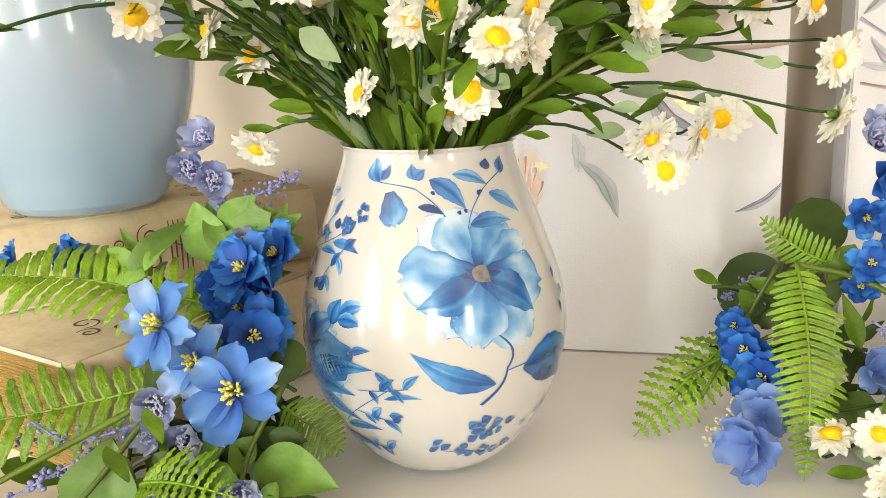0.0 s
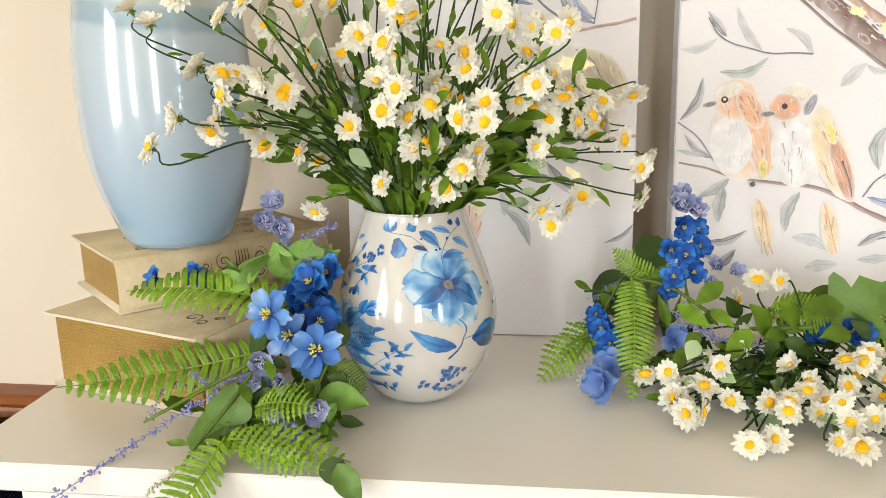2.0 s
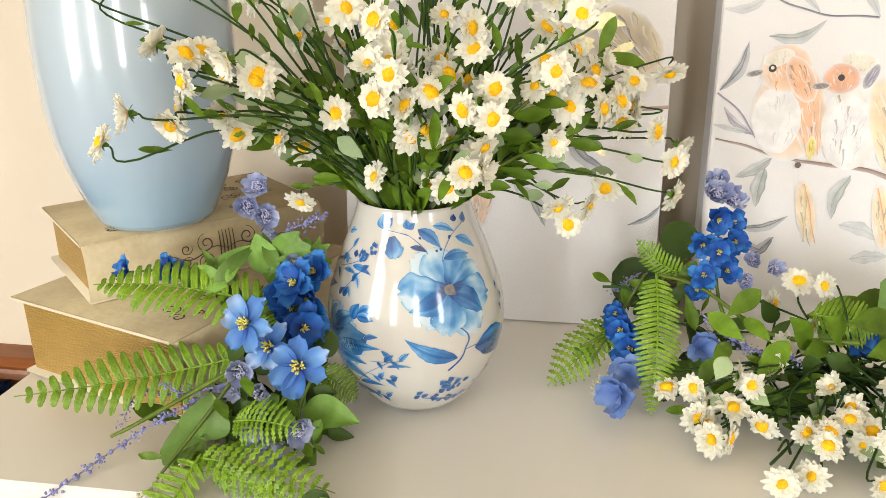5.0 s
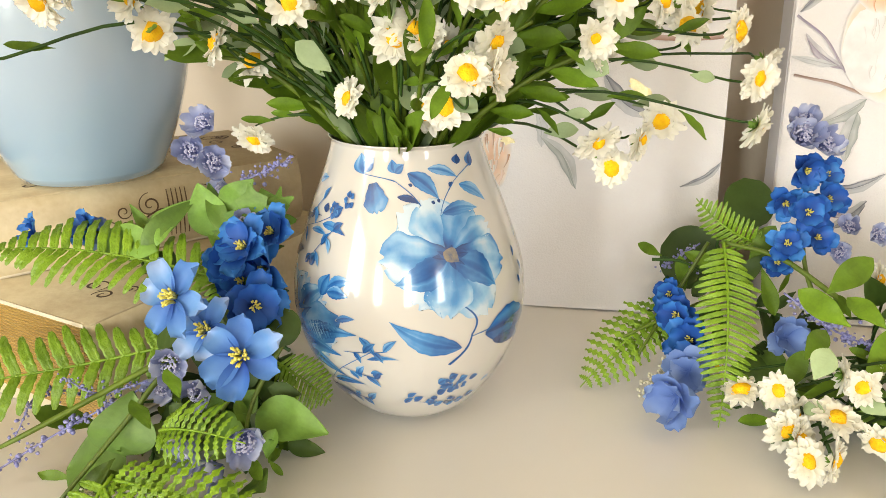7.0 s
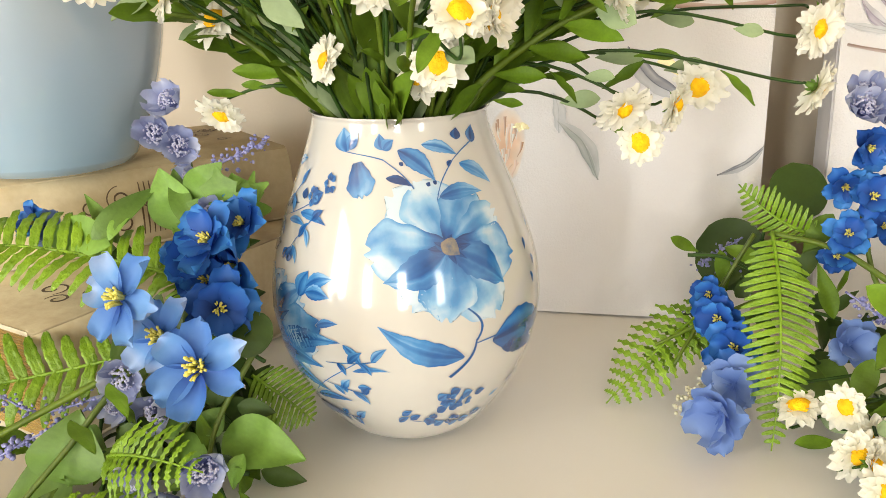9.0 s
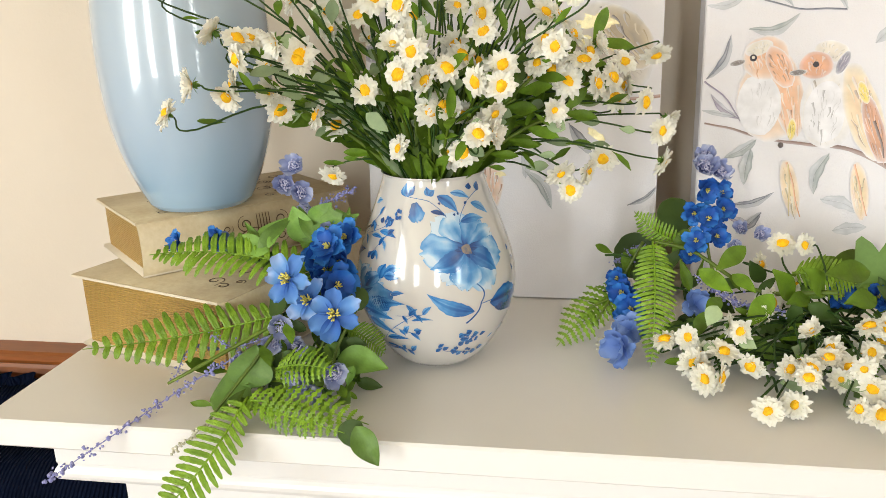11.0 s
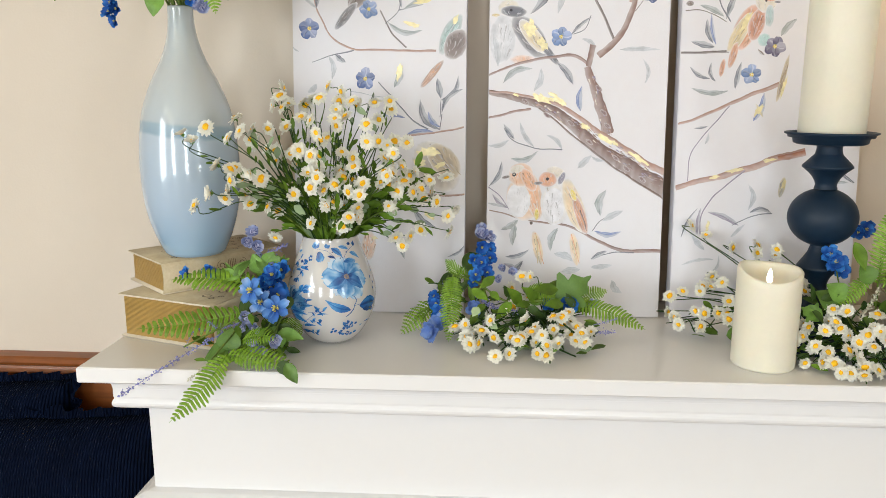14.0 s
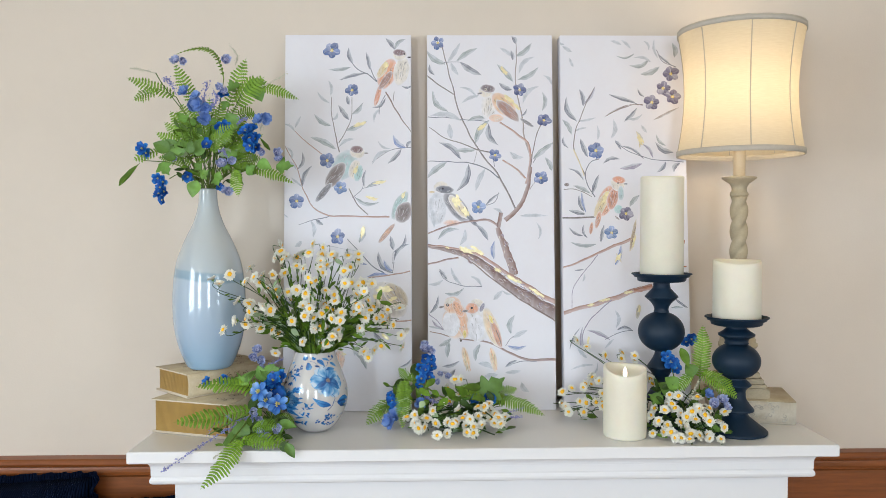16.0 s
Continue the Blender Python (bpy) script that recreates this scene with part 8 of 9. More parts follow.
def blob(p, u, v, ru, rv, ang, c, c2):
    """A soft oval dab, c in the middle running to c2 and thinning out at its edge."""
    p.next()
    a0 = radians(ang)
    rings = []
    small = max(ru, rv) < 0.5
    for k, f in enumerate((0.35, 0.7, 0.9, 1.0)):
        ring = []
        for i in range(24):
            a = 2 * math.pi * i / 24
            q = 1 + (0 if small else 0.10) * noise.noise((math.cos(a) * 2 + u, math.sin(a) * 2 + v, k * 0.3))
            x, y = ru * f * q * math.cos(a), rv * f * q * math.sin(a)
            st = noise.noise((x * 2.5 + u, y * 1.1 + v, 5))
            col = blend(blend(c, c2, f * 0.8 + 0.3 * st), CANVAS, (0, 0, 0, 0)[k] if small else (0.14, 0.22, 0.48, 0.94)[k])
            ring.append(p.vert(u + x * math.cos(a0) - y * math.sin(a0), v + x * math.sin(a0) + y * math.cos(a0), col))
        rings.append(ring)
    p.bm.faces.new(rings[0])
    for a, b in zip(rings, rings[1:]):
        for i in range(24):
            p.bm.faces.new((a[i], a[(i + 1) % 24], b[(i + 1) % 24], b[i]))
    if not small:
        feathers(p, u, v, ru, rv, a0, c, c2)


def feathers(p, u, v, ru, rv, a0, c, c2):
    """Short dry strokes that follow the length of a dab, some dark, some pale."""
    slim = rv > 1.5 * ru
    for k in range(26 if slim else 15):
        x, y = p.rs.uniform(-0.8, 0.8), p.rs.uniform(-0.75, 0.55)
        L = p.rs.uniform(0.3, 0.6) * (1 - 0.4 * abs(x))
        x, y0, y1 = x * ru * math.sqrt(max(0.1, 1 - y * y)), y * rv, (y + L) * rv
        ends = [(u + q * math.cos(a0) - w * math.sin(a0), v + q * math.sin(a0) + w * math.cos(a0)) for q, w in ((x, y0), (x * 0.9 + p.rs.uniform(-0.1, 0.1) * ru, (y0 + y1) / 2), (x * 0.75, y1))]
        tone = p.rs.choice((blend(c, INK, 0.45 if slim else 0.12), blend(c2, CANVAS, 0.35), blend(c, c2, 0.5), blend(c, CANVAS, 0.45)))
        brush_twig(p, ends, min(0.24, ru * 0.16), 0.04, tone)


def blossom(p, u, v, r, c):
    a0 = p.rs.random() * 6
    for i in range(5):
        a = a0 + i * 2 * math.pi / 5
        sh = blend(c, CANVAS, p.rs.uniform(0.05, 0.35)) if i % 2 else blend(c, INK, p.rs.uniform(0.1, 0.4))
        p.next()
        far = r * p.rs.uniform(0.45, 0.62)
        petal_dab(p, u + far * math.cos(a), v + far * math.sin(a), r * p.rs.uniform(0.34, 0.48), sh)
        p.next()
        brush_twig(p, [(u + 0.15 * r * math.cos(a), v + 0.15 * r * math.sin(a)), (u + far * math.cos(a + 0.15), v + far * math.sin(a + 0.15)), (u + 1.5 * far * math.cos(a), v + 1.5 * far * math.sin(a))], 0.10 * r, 0.2 * r, blend(c, CANVAS if i % 2 else INK, 0.4))
    for i in range(6):
        a = i * 1.05
        blob(p, u + 0.12 * r * math.cos(a), v + 0.12 * r * math.sin(a), 0.07 * r, 0.07 * r, 0, YEL if i % 2 else CREAM, YEL)


def petal_dab(p, u, v, r, c):
    k = [1 + 0.22 * noise.noise((math.cos(i * 0.3927) * 1.6 + u, math.sin(i * 0.3927) * 1.6 + v, 1)) for i in range(17)]
    ring = [p.vert(u + r * math.cos(a) * k[round(a / 0.3927)], v + r * math.sin(a) * k[round(a / 0.3927)], blend(c, INK if math.sin(a) > 0 else CANVAS, 0.22)) for a in (2 * math.pi * i / 16 for i in range(16))]
    mid = p.vert(u, v, blend(c, CANVAS, 0.12))
    for i in range(16):
        p.bm.faces.new((ring[i], ring[(i + 1) % 16], mid))


def foil(p, u, v, ru, rv, ang):
    """Torn flecks of gold leaf."""
    a0 = radians(ang)
    for s in range(5):
        fu, fv = p.rs.uniform(-0.7, 0.7) * ru, p.rs.uniform(-0.5, 0.5) * rv
        n = 9
        R1, R2 = ru * p.rs.uniform(0.25, 0.5), rv * p.rs.uniform(0.3, 0.6)
        if s == 0:
            fu, fv, n, R1, R2 = 0.0, 0.0, 17, ru * 0.85, rv * 0.85
        p.next()
        vs = []
        for i in range(n):
            a = 2 * math.pi * i / n
            q = p.rs.uniform(0.5, 1.15)
            x, y = fu + R1 * q * math.cos(a), fv + R2 * q * math.sin(a)
            uu = min(max(u + x * math.cos(a0) - y * math.sin(a0), 0.15), 30.3)
            vv = min(max(v + x * math.sin(a0) + y * math.cos(a0), 0.15), 90.3)
            vs.append(p.gold.verts.new((uu / 100, -p.depth - 0.000002, PH - vv / 100)))
        p.gold.faces.new(vs)


# strokes in centimetres from each canvas top left corner
brush_twig(A, [(22.88, 11.64), (20.46, 9.8), (16.75, 7.27), (15.82, 3.82)], 0.27, 0.14, SLATE)
brush_twig(A, [(20.46, 9.57), (17.21, 9.57), (13.97, 11.09)], 0.18, 0.14, SLATE)
brush_twig(A, [(22.78, 11.64), (21.39, 9.34), (20.0, 4.74)], 0.23, 0.14, SLATE)
brush_leaf(A, 16.75, 7.04, 15.73, 3.13, 1.55, SLATE, PALE)
brush_leaf(A, 20.93, 8.65, 19.91, 4.19, 1.27, SLATE, PALE)
brush_leaf(A, 16.19, 7.96, 10.81, 8.51, 1.27, SAGE, PALE)
brush_leaf(A, 19.77, 9.43, 13.5, 11.09, 1.18, SLATE, PALE)
brush_leaf(A, 26.96, 3.59, 24.64, 0.83, 1.55, SLATE, PALE)
brush_leaf(A, 26.96, 3.59, 29.37, 1.06, 1.36, SAGE, PALE)
brush_leaf(A, 30.67, 12.56, 28.35, 12.47, 0.82, SLATE, PALE)
brush_twig(A, [(11.65, 15.32), (11.65, 19.0), (12.11, 22.68), (13.5, 28.66)], 0.14, 0.27, GREYBR)
brush_twig(A, [(13.5, 26.36), (14.89, 23.6), (16.52, 19.92), (16.52, 15.32)], 0.23, 0.14, GREYBR)
brush_twig(A, [(1.44, 21.76), (3.76, 24.52), (9.33, 29.12)], 0.14, 0.23, ROSE)
brush_twig(A, [(16.52, 19.46), (19.3, 16.7)], 0.14, 0.14, SLATE)
brush_leaf(A, 11.41, 14.86, 10.81, 11.18, 1.18, PALE, PALE)
brush_leaf(A, 11.18, 16.7, 8.17, 13.94, 1.00, PALE, PALE)
brush_leaf(A, 11.41, 22.22, 7.47, 19.46, 1.64, SAGE, PALE)
brush_leaf(A, 11.88, 20.84, 13.04, 19.0, 1.09, PALE, PALE)
brush_leaf(A, 15.82, 20.84, 13.27, 17.16, 1.64, SLATE, PALE)
brush_leaf(A, 16.52, 19.46, 19.07, 16.7, 1.55, SAGE, PALE)
brush_leaf(A, 15.82, 17.16, 15.36, 14.86, 1.36, SLATE, PALE)
brush_leaf(A, 12.57, 27.83, 6.54, 24.98, 2.00, SAGE, PALE)
brush_leaf(A, 13.5, 27.28, 17.21, 25.44, 1.18, PALE, PALE)
brush_leaf(A, 15.13, 23.37, 20.23, 21.07, 1.82, SAGE, PALE)
brush_leaf(A, 2.83, 23.6, 0.05, 21.76, 0.91, PALE, PALE)
brush_leaf(A, 2.83, 22.68, 4.22, 19.92, 0.91, PALE, PALE)
foil(A, 17.91, 21.99, 1.73, 0.55, -20)
brush_twig(A, [(24.64, 13.94), (26.96, 18.08), (28.81, 21.3), (30.44, 23.83)], 0.36, 0.18, BROWN)
brush_twig(A, [(26.73, 13.94), (26.49, 16.24)], 0.14, 0.14, GREYBR)
brush_twig(A, [(24.64, 14.86), (23.25, 17.16), (23.01, 19.46)], 0.18, 0.18, SLATE)
brush_leaf(A, 24.64, 15.55, 21.39, 17.85, 1.09, SLATE, PALE)
brush_leaf(A, 23.25, 18.08, 21.85, 21.53, 1.00, PALE, PALE)
blob(A, 25.1, 9.57, 2.18, 4.00, 22, PEACH, ORANGE)
blob(A, 28.35, 8.88, 1.82, 3.64, 10, CREAM, CREAM)
blob(A, 27.98, 4.97, 1.55, 1.36, 0, CREAM, CREAM)
blob(A, 27.89, 4.37, 1.46, 0.82, 5, MAROON, MAROON)
blob(A, 29.05, 4.74, 0.18, 0.18, 0, INK, INK)
blob(A, 22.78, 14.86, 0.64, 2.82, 15, ORANGE, ORANGE)
blob(A, 24.64, 11.18, 0.82, 2.73, 35, RUST, BROWN)
blob(A, 23.94, 8.65, 0.91, 2.27, 30, GOLDP, GOLDP)
blob(A, 30.11, 5.52, 0.45, 0.18, 0, INK, INK)
foil(A, 24.41, 7.5, 0.82, 1.00, 30)
brush_twig(A, [(30.67, 27.51), (28.35, 27.74), (25.57, 28.2), (21.39, 30.96)], 0.18, 0.09, SLATE)
brush_leaf(A, 29.28, 27.65, 26.49, 24.52, 1.82, BLUE, PALE)
brush_leaf(A, 29.51, 27.51, 30.67, 25.9, 1.09, SLATE, PALE)
brush_leaf(A, 28.35, 27.83, 25.1, 31.42, 1.55, SLATE, PALE)
brush_leaf(A, 25.57, 28.2, 21.39, 31.65, 1.36, PALE, PALE)
brush_leaf(A, 25.8, 27.83, 22.78, 25.9, 0.91, PALE, PALE)
brush_twig(A, [(0.51, 27.28), (3.29, 32.34), (5.15, 37.86), (7.01, 41.54), (11.18, 43.84), (17.21, 44.07), (25.57, 44.3)], 0.18, 0.41, ROSE)
brush_twig(A, [(11.18, 44.07), (6.54, 45.22), (3.76, 46.14)], 0.23, 0.09, SLATE)
brush_twig(A, [(20.46, 43.61), (18.14, 41.54), (16.75, 39.24), (15.82, 37.4)], 0.27, 0.23, GREYBR)
brush_twig(A, [(16.75, 39.7), (19.07, 37.4), (19.53, 34.18)], 0.14, 0.09, SLATE)
brush_twig(A, [(19.07, 37.4), (23.25, 36.48)], 0.14, 0.09, SLATE)
brush_leaf(A, 4.69, 36.94, 7.01, 31.88, 1.46, SLATE, PALE)
brush_leaf(A, 3.53, 32.8, 4.69, 28.66, 1.27, SLATE, PALE)
brush_leaf(A, 2.13, 30.5, 0.74, 27.28, 0.91, PALE, PALE)
brush_leaf(A, 3.29, 32.8, 0.05, 30.96, 0.91, PALE, PALE)
brush_leaf(A, 19.53, 36.94, 20.0, 32.8, 1.00, SLATE, PALE)
brush_leaf(A, 20.0, 37.17, 24.87, 35.56, 1.27, SAGE, PALE)
brush_leaf(A, 17.21, 39.47, 23.25, 40.71, 1.36, SAGE, PALE)
brush_leaf(A, 4.69, 36.94, 1.9, 34.64, 0.82, PALE, PALE)
brush_leaf(A, 7.93, 44.76, 9.79, 46.14, 1.36, SLATE, PALE)
brush_leaf(A, 1.44, 44.3, 0.28, 43.38, 0.45, PALE, PALE)
foil(A, 22.78, 36.11, 1.73, 0.50, -12)
foil(A, 20.93, 39.93, 1.73, 0.55, 14)
blob(A, 14.66, 31.88, 2.82, 4.19, 28, TEAL, PALE)
blob(A, 12.57, 34.18, 1.73, 3.64, 35, GREYBR, BROWN)
blob(A, 17.21, 32.8, 1.36, 2.50, 15, CREAM, CREAM)
blob(A, 18.14, 33.72, 1.00, 2.05, 15, TEAL, TEAL)
blob(A, 17.91, 28.66, 1.82, 1.55, 0, CREAM, CREAM)
blob(A, 17.77, 27.97, 1.64, 0.91, 5, MAROON, MAROON)
blob(A, 18.61, 28.2, 0.18, 0.18, 0, INK, INK)
blob(A, 9.79, 38.32, 0.82, 3.00, 40, GREYBR, SLATE)
blob(A, 20.0, 28.89, 0.55, 0.18, 0, GREYBR, GREYBR)
foil(A, 17.21, 33.03, 0.64, 1.36, 15)
blossom(A, 11.65, 3.82, 2.18, BLUE)
blossom(A, 16.52, 13.57, 1.73, BLUE)
blossom(A, 10.63, 30.64, 1.91, BLUE)
blossom(A, 13.87, 37.17, 1.64, LBLUE)
blossom(A, 3.39, 40.39, 1.91, BLUE)
blob(A, 27.89, 41.54, 1.36, 3.64, 25, TEAL, SAGE)
blob(A, 28.81, 43.15, 1.82, 2.73, 20, GREYBR, BROWN)
foil(A, 28.58, 39.24, 0.45, 1.36, 20)
blossom(A, 13.16, 48.93, 1.91, BLUE)
brush_leaf(A, 18.28, 50.39, 19.42, 46.3, 1.82, SAGE, PALE)
foil(A, 18.74, 48.12, 0.64, 1.82, 10)
blob(A, 24.91, 48.12, 0.64, 3.19, 40, PEACH, BROWN)
brush_leaf(A, 7.31, 49.02, 6.63, 44.94, 1.36, PALE, PALE)
brush_leaf(A, 4.57, 49.93, 2.97, 51.29, 1.55, PALE, PALE)
brush_leaf(A, 26.51, 52.2, 25.82, 48.8, 1.64, SLATE, PALE)
brush_leaf(A, 26.6, 52.66, 29.25, 48.34, 1.18, SLATE, PALE)
brush_leaf(A, 26.6, 54.7, 30.16, 50.61, 1.18, SLATE, PALE)
brush_leaf(A, 26.28, 57.65, 22.85, 52.43, 2.00, SLATE, PALE)
brush_leaf(A, 26.28, 57.2, 24.22, 54.47, 1.36, BLUE, PALE)
brush_leaf(A, 20.11, 55.61, 14.85, 55.47, 1.09, BLUE, PALE)
brush_leaf(A, 20.34, 58.56, 25.59, 58.19, 1.55, BLUE, PALE)
brush_leaf(A, 17.37, 77.17, 16.91, 74.45, 1.36, PALE, PALE)
brush_leaf(A, 20.11, 80.35, 17.14, 76.26, 1.64, SAGE, PALE)
brush_leaf(A, 27.88, 79.9, 30.62, 77.63, 0.73, SLATE, PALE)
brush_twig(A, [(15.54, 49.48), (18.74, 53.11), (21.48, 56.06), (24.22, 57.65)], 0.18, 0.27, SLATE)
brush_twig(A, [(30.16, 57.2), (26.96, 57.88), (24.22, 58.33), (20.56, 58.78)], 0.27, 0.36, ROSE)
brush_twig(A, [(26.28, 55.38), (26.51, 52.66)], 0.14, 0.09, SLATE)
brush_twig(A, [(26.28, 57.65), (26.6, 54.93)], 0.14, 0.14, SLATE)
brush_twig(A, [(10.51, 51.07), (14.17, 51.75), (17.82, 52.43)], 0.14, 0.09, PALE)
blob(A, 25.59, 64.01, 3.64, 5.00, -40, TAUPE, CREAM)
blob(A, 26.96, 63.1, 2.27, 3.64, -40, TAUPE, GOLDP)
foil(A, 24.22, 61.74, 2.09, 1.00, 10)
foil(A, 26.05, 64.01, 1.36, 0.64, -30)
foil(A, 22.39, 63.55, 1.36, 0.91, 20)
brush_twig(A, [(30.62, 68.77), (28.33, 69.0), (24.22, 69.0)], 0.36, 0.36, ROSE)
brush_leaf(A, 21.71, 71.5, 26.05, 74.9, 1.82, SLATE, PALE)
foil(A, 24.22, 73.09, 1.55, 0.55, 40)
blob(A, 1.37, 64.23, 1.82, 1.00, 10, MAUVE, SLATE)
blob(A, 13.71, 78.08, 1.36, 2.73, 5, PEACH, CREAM)
foil(A, 14.4, 77.17, 0.64, 0.45, 0)
brush_twig(B, [(4.05, 3.06), (5.21, 7.62), (7.07, 14.91), (8.7, 20.38), (12.42, 27.68), (17.07, 33.61), (19.86, 38.62), (21.48, 42.27)], 0.23, 0.45, GREYBR)
brush_twig(B, [(0.0, 9.9), (3.12, 12.18), (6.84, 14.68)], 0.32, 0.27, GREYBR)
brush_twig(B, [(0.0, 20.16), (4.05, 20.29), (9.63, 20.84), (15.21, 21.07)], 0.18, 0.18, SLATE)
brush_twig(B, [(0.79, 22.66), (4.05, 24.94), (8.7, 26.54), (12.42, 28.14), (15.67, 28.82)], 0.18, 0.32, GREYBR)
brush_twig(B, [(0.0, 30.87), (5.44, 30.96), (10.56, 31.33), (15.21, 32.92), (17.53, 34.98)], 0.14, 0.32, SLATE)
brush_twig(B, [(21.95, 0.78), (22.09, 5.34), (21.86, 10.35), (22.41, 15.82), (23.58, 21.3), (23.81, 24.94), (25.2, 29.5)], 0.18, 0.41, TAUPE)
brush_twig(B, [(18.0, 21.3), (21.72, 24.03), (24.51, 26.31), (25.2, 29.96), (24.97, 33.15), (24.27, 36.34)], 0.41, 0.73, ROSE)
brush_twig(B, [(18.46, 30.64), (21.72, 32.7), (24.04, 34.98)], 0.36, 0.50, ROSE)
brush_twig(B, [(28.23, 20.84), (26.83, 24.49), (25.9, 28.59), (25.2, 32.24)], 0.23, 0.27, GREYBR)
brush_twig(B, [(25.2, 32.24), (24.51, 37.26), (22.18, 42.27), (18.93, 45.01)], 0.77, 1.09, ROSEBR)
brush_twig(B, [(30.55, 26.54), (28.23, 27.68), (25.9, 31.33)], 0.14, 0.18, SLATE)
brush_twig(B, [(12.42, 28.14), (11.49, 31.56)], 0.09, 0.09, GREYBR)
brush_twig(B, [(24.97, 37.71), (26.37, 35.89)], 0.14, 0.09, GREYBR)
brush_twig(B, [(16.37, 30.87), (16.6, 32.24)], 0.14, 0.14, SLATE)
brush_twig(B, [(17.53, 38.4), (16.6, 40.68), (14.74, 41.59)], 0.14, 0.14, SLATE)
brush_twig(B, [(4.51, 6.93), (7.77, 6.7), (9.63, 7.16)], 0.14, 0.09, SLATE)
brush_leaf(B, 4.74, 7.16, 0.23, 3.97, 2.09, SAGE, PALE)
brush_leaf(B, 5.44, 6.7, 8.46, 1.92, 1.55, PALE, PALE)
brush_leaf(B, 7.53, 6.48, 12.65, 3.28, 1.82, SAGE, PALE)
brush_leaf(B, 8.46, 6.93, 13.58, 9.9, 2.18, SLATE, PALE)
brush_leaf(B, 6.14, 6.93, 8.0, 9.9, 1.55, PALE, PALE)
brush_leaf(B, 2.19, 9.9, 1.02, 7.16, 1.18, SLATE, PALE)
brush_leaf(B, 5.44, 18.79, 1.72, 13.54, 1.82, SAGE, PALE)
brush_leaf(B, 8.7, 21.07, 0.79, 19.93, 2.00, PALE, PALE)
brush_leaf(B, 10.09, 21.07, 15.21, 20.61, 1.64, SAGE, PALE)
brush_leaf(B, 11.95, 26.54, 15.44, 20.84, 2.27, SAGE, PALE)
brush_leaf(B, 15.21, 21.75, 17.53, 27.0, 2.18, SLATE, PALE)
brush_leaf(B, 6.14, 25.4, 5.67, 21.75, 2.00, PALE, PALE)
brush_leaf(B, 8.46, 30.42, 3.12, 26.31, 2.09, SLATE, PALE)
brush_leaf(B, 11.95, 28.14, 6.84, 28.14, 1.64, SAGE, PALE)
brush_leaf(B, 4.98, 31.1, 0.09, 34.98, 2.09, SAGE, PALE)
brush_leaf(B, 10.32, 31.56, 7.3, 38.17, 2.27, SLATE, PALE)
brush_leaf(B, 14.28, 32.7, 11.95, 38.17, 1.82, PALE, PALE)
brush_leaf(B, 21.95, 2.14, 21.02, 0.32, 1.64, SLATE, PALE)
brush_leaf(B, 21.48, 5.34, 18.0, 3.06, 1.36, PALE, PALE)
brush_leaf(B, 21.95, 5.34, 25.9, 1.92, 1.82, SAGE, PALE)
brush_leaf(B, 21.25, 6.25, 20.79, 3.74, 1.27, SLATE, PALE)
brush_leaf(B, 22.65, 9.44, 26.6, 5.34, 1.55, PALE, PALE)
brush_leaf(B, 22.41, 11.04, 27.53, 7.84, 1.73, SAGE, PALE)
brush_leaf(B, 21.25, 11.49, 17.3, 7.16, 2.00, SAGE, PALE)
brush_leaf(B, 21.02, 13.54, 17.76, 11.72, 1.64, SLATE, PALE)
brush_leaf(B, 23.58, 16.74, 27.53, 12.63, 1.73, PALE, PALE)
brush_leaf(B, 28.23, 18.56, 28.23, 14.0, 1.36, SAGE, PALE)
brush_leaf(B, 25.9, 30.42, 30.55, 26.31, 1.82, SAGE, PALE)
brush_leaf(B, 30.09, 33.15, 28.69, 29.96, 1.64, SAGE, PALE)
brush_leaf(B, 12.42, 15.37, 8.23, 12.86, 1.00, PALE, PALE)
brush_leaf(B, 12.88, 14.91, 8.7, 16.74, 1.27, PALE, PALE)
brush_leaf(B, 30.32, 12.18, 28.46, 9.9, 1.09, PALE, PALE)
brush_leaf(B, 14.28, 41.59, 17.76, 38.62, 0.91, SLATE, PALE)
brush_leaf(B, 18.46, 43.64, 16.14, 42.27, 1.09, PALE, PALE)
brush_leaf(B, 22.65, 44.1, 29.16, 44.1, 1.18, PALE, PALE)
brush_leaf(B, 20.32, 28.59, 23.58, 29.96, 1.82, PALE, PALE)
brush_leaf(B, 23.11, 19.93, 24.51, 18.1, 0.73, SLATE, PALE)
foil(B, 13.35, 22.66, 1.46, 0.64, -40)
foil(B, 18.69, 8.89, 1.64, 0.64, 50)
blob(B, 15.44, 17.19, 2.18, 3.55, 10, CREAM, CANVAS)
blob(B, 18.93, 17.19, 2.27, 3.73, -42, GOLDP, PEACH)
blob(B, 19.86, 18.56, 1.36, 3.64, -48, RUST, BROWN)
blob(B, 17.07, 20.38, 1.82, 1.00, 0, CREAM, PEACH)
blob(B, 14.51, 14.0, 1.73, 1.46, 0, CREAM, CREAM)
blob(B, 15.11, 13.18, 1.82, 1.00, 10, INK, MAROON)
blob(B, 14.6, 13.41, 0.27, 0.27, 0, CREAM, CREAM)
blob(B, 14.6, 13.41, 0.14, 0.14, 0, INK, INK)
blob(B, 13.21, 14.36, 0.64, 0.23, -8, INK, INK)
blob(B, 24.51, 21.52, 0.45, 2.00, -58, GREYBR, SLATE)
foil(B, 19.62, 15.6, 1.91, 0.73, 40)
foil(B, 21.72, 17.65, 1.27, 0.55, 45)
blob(B, 2.65, 42.27, 2.27, 4.09, 5, CANVAS, PALE)
blob(B, 7.3, 41.82, 2.09, 4.55, -38, GREYBR, SLATE)
blob(B, 7.77, 41.82, 1.27, 3.55, -38, GOLDP, CREAM)
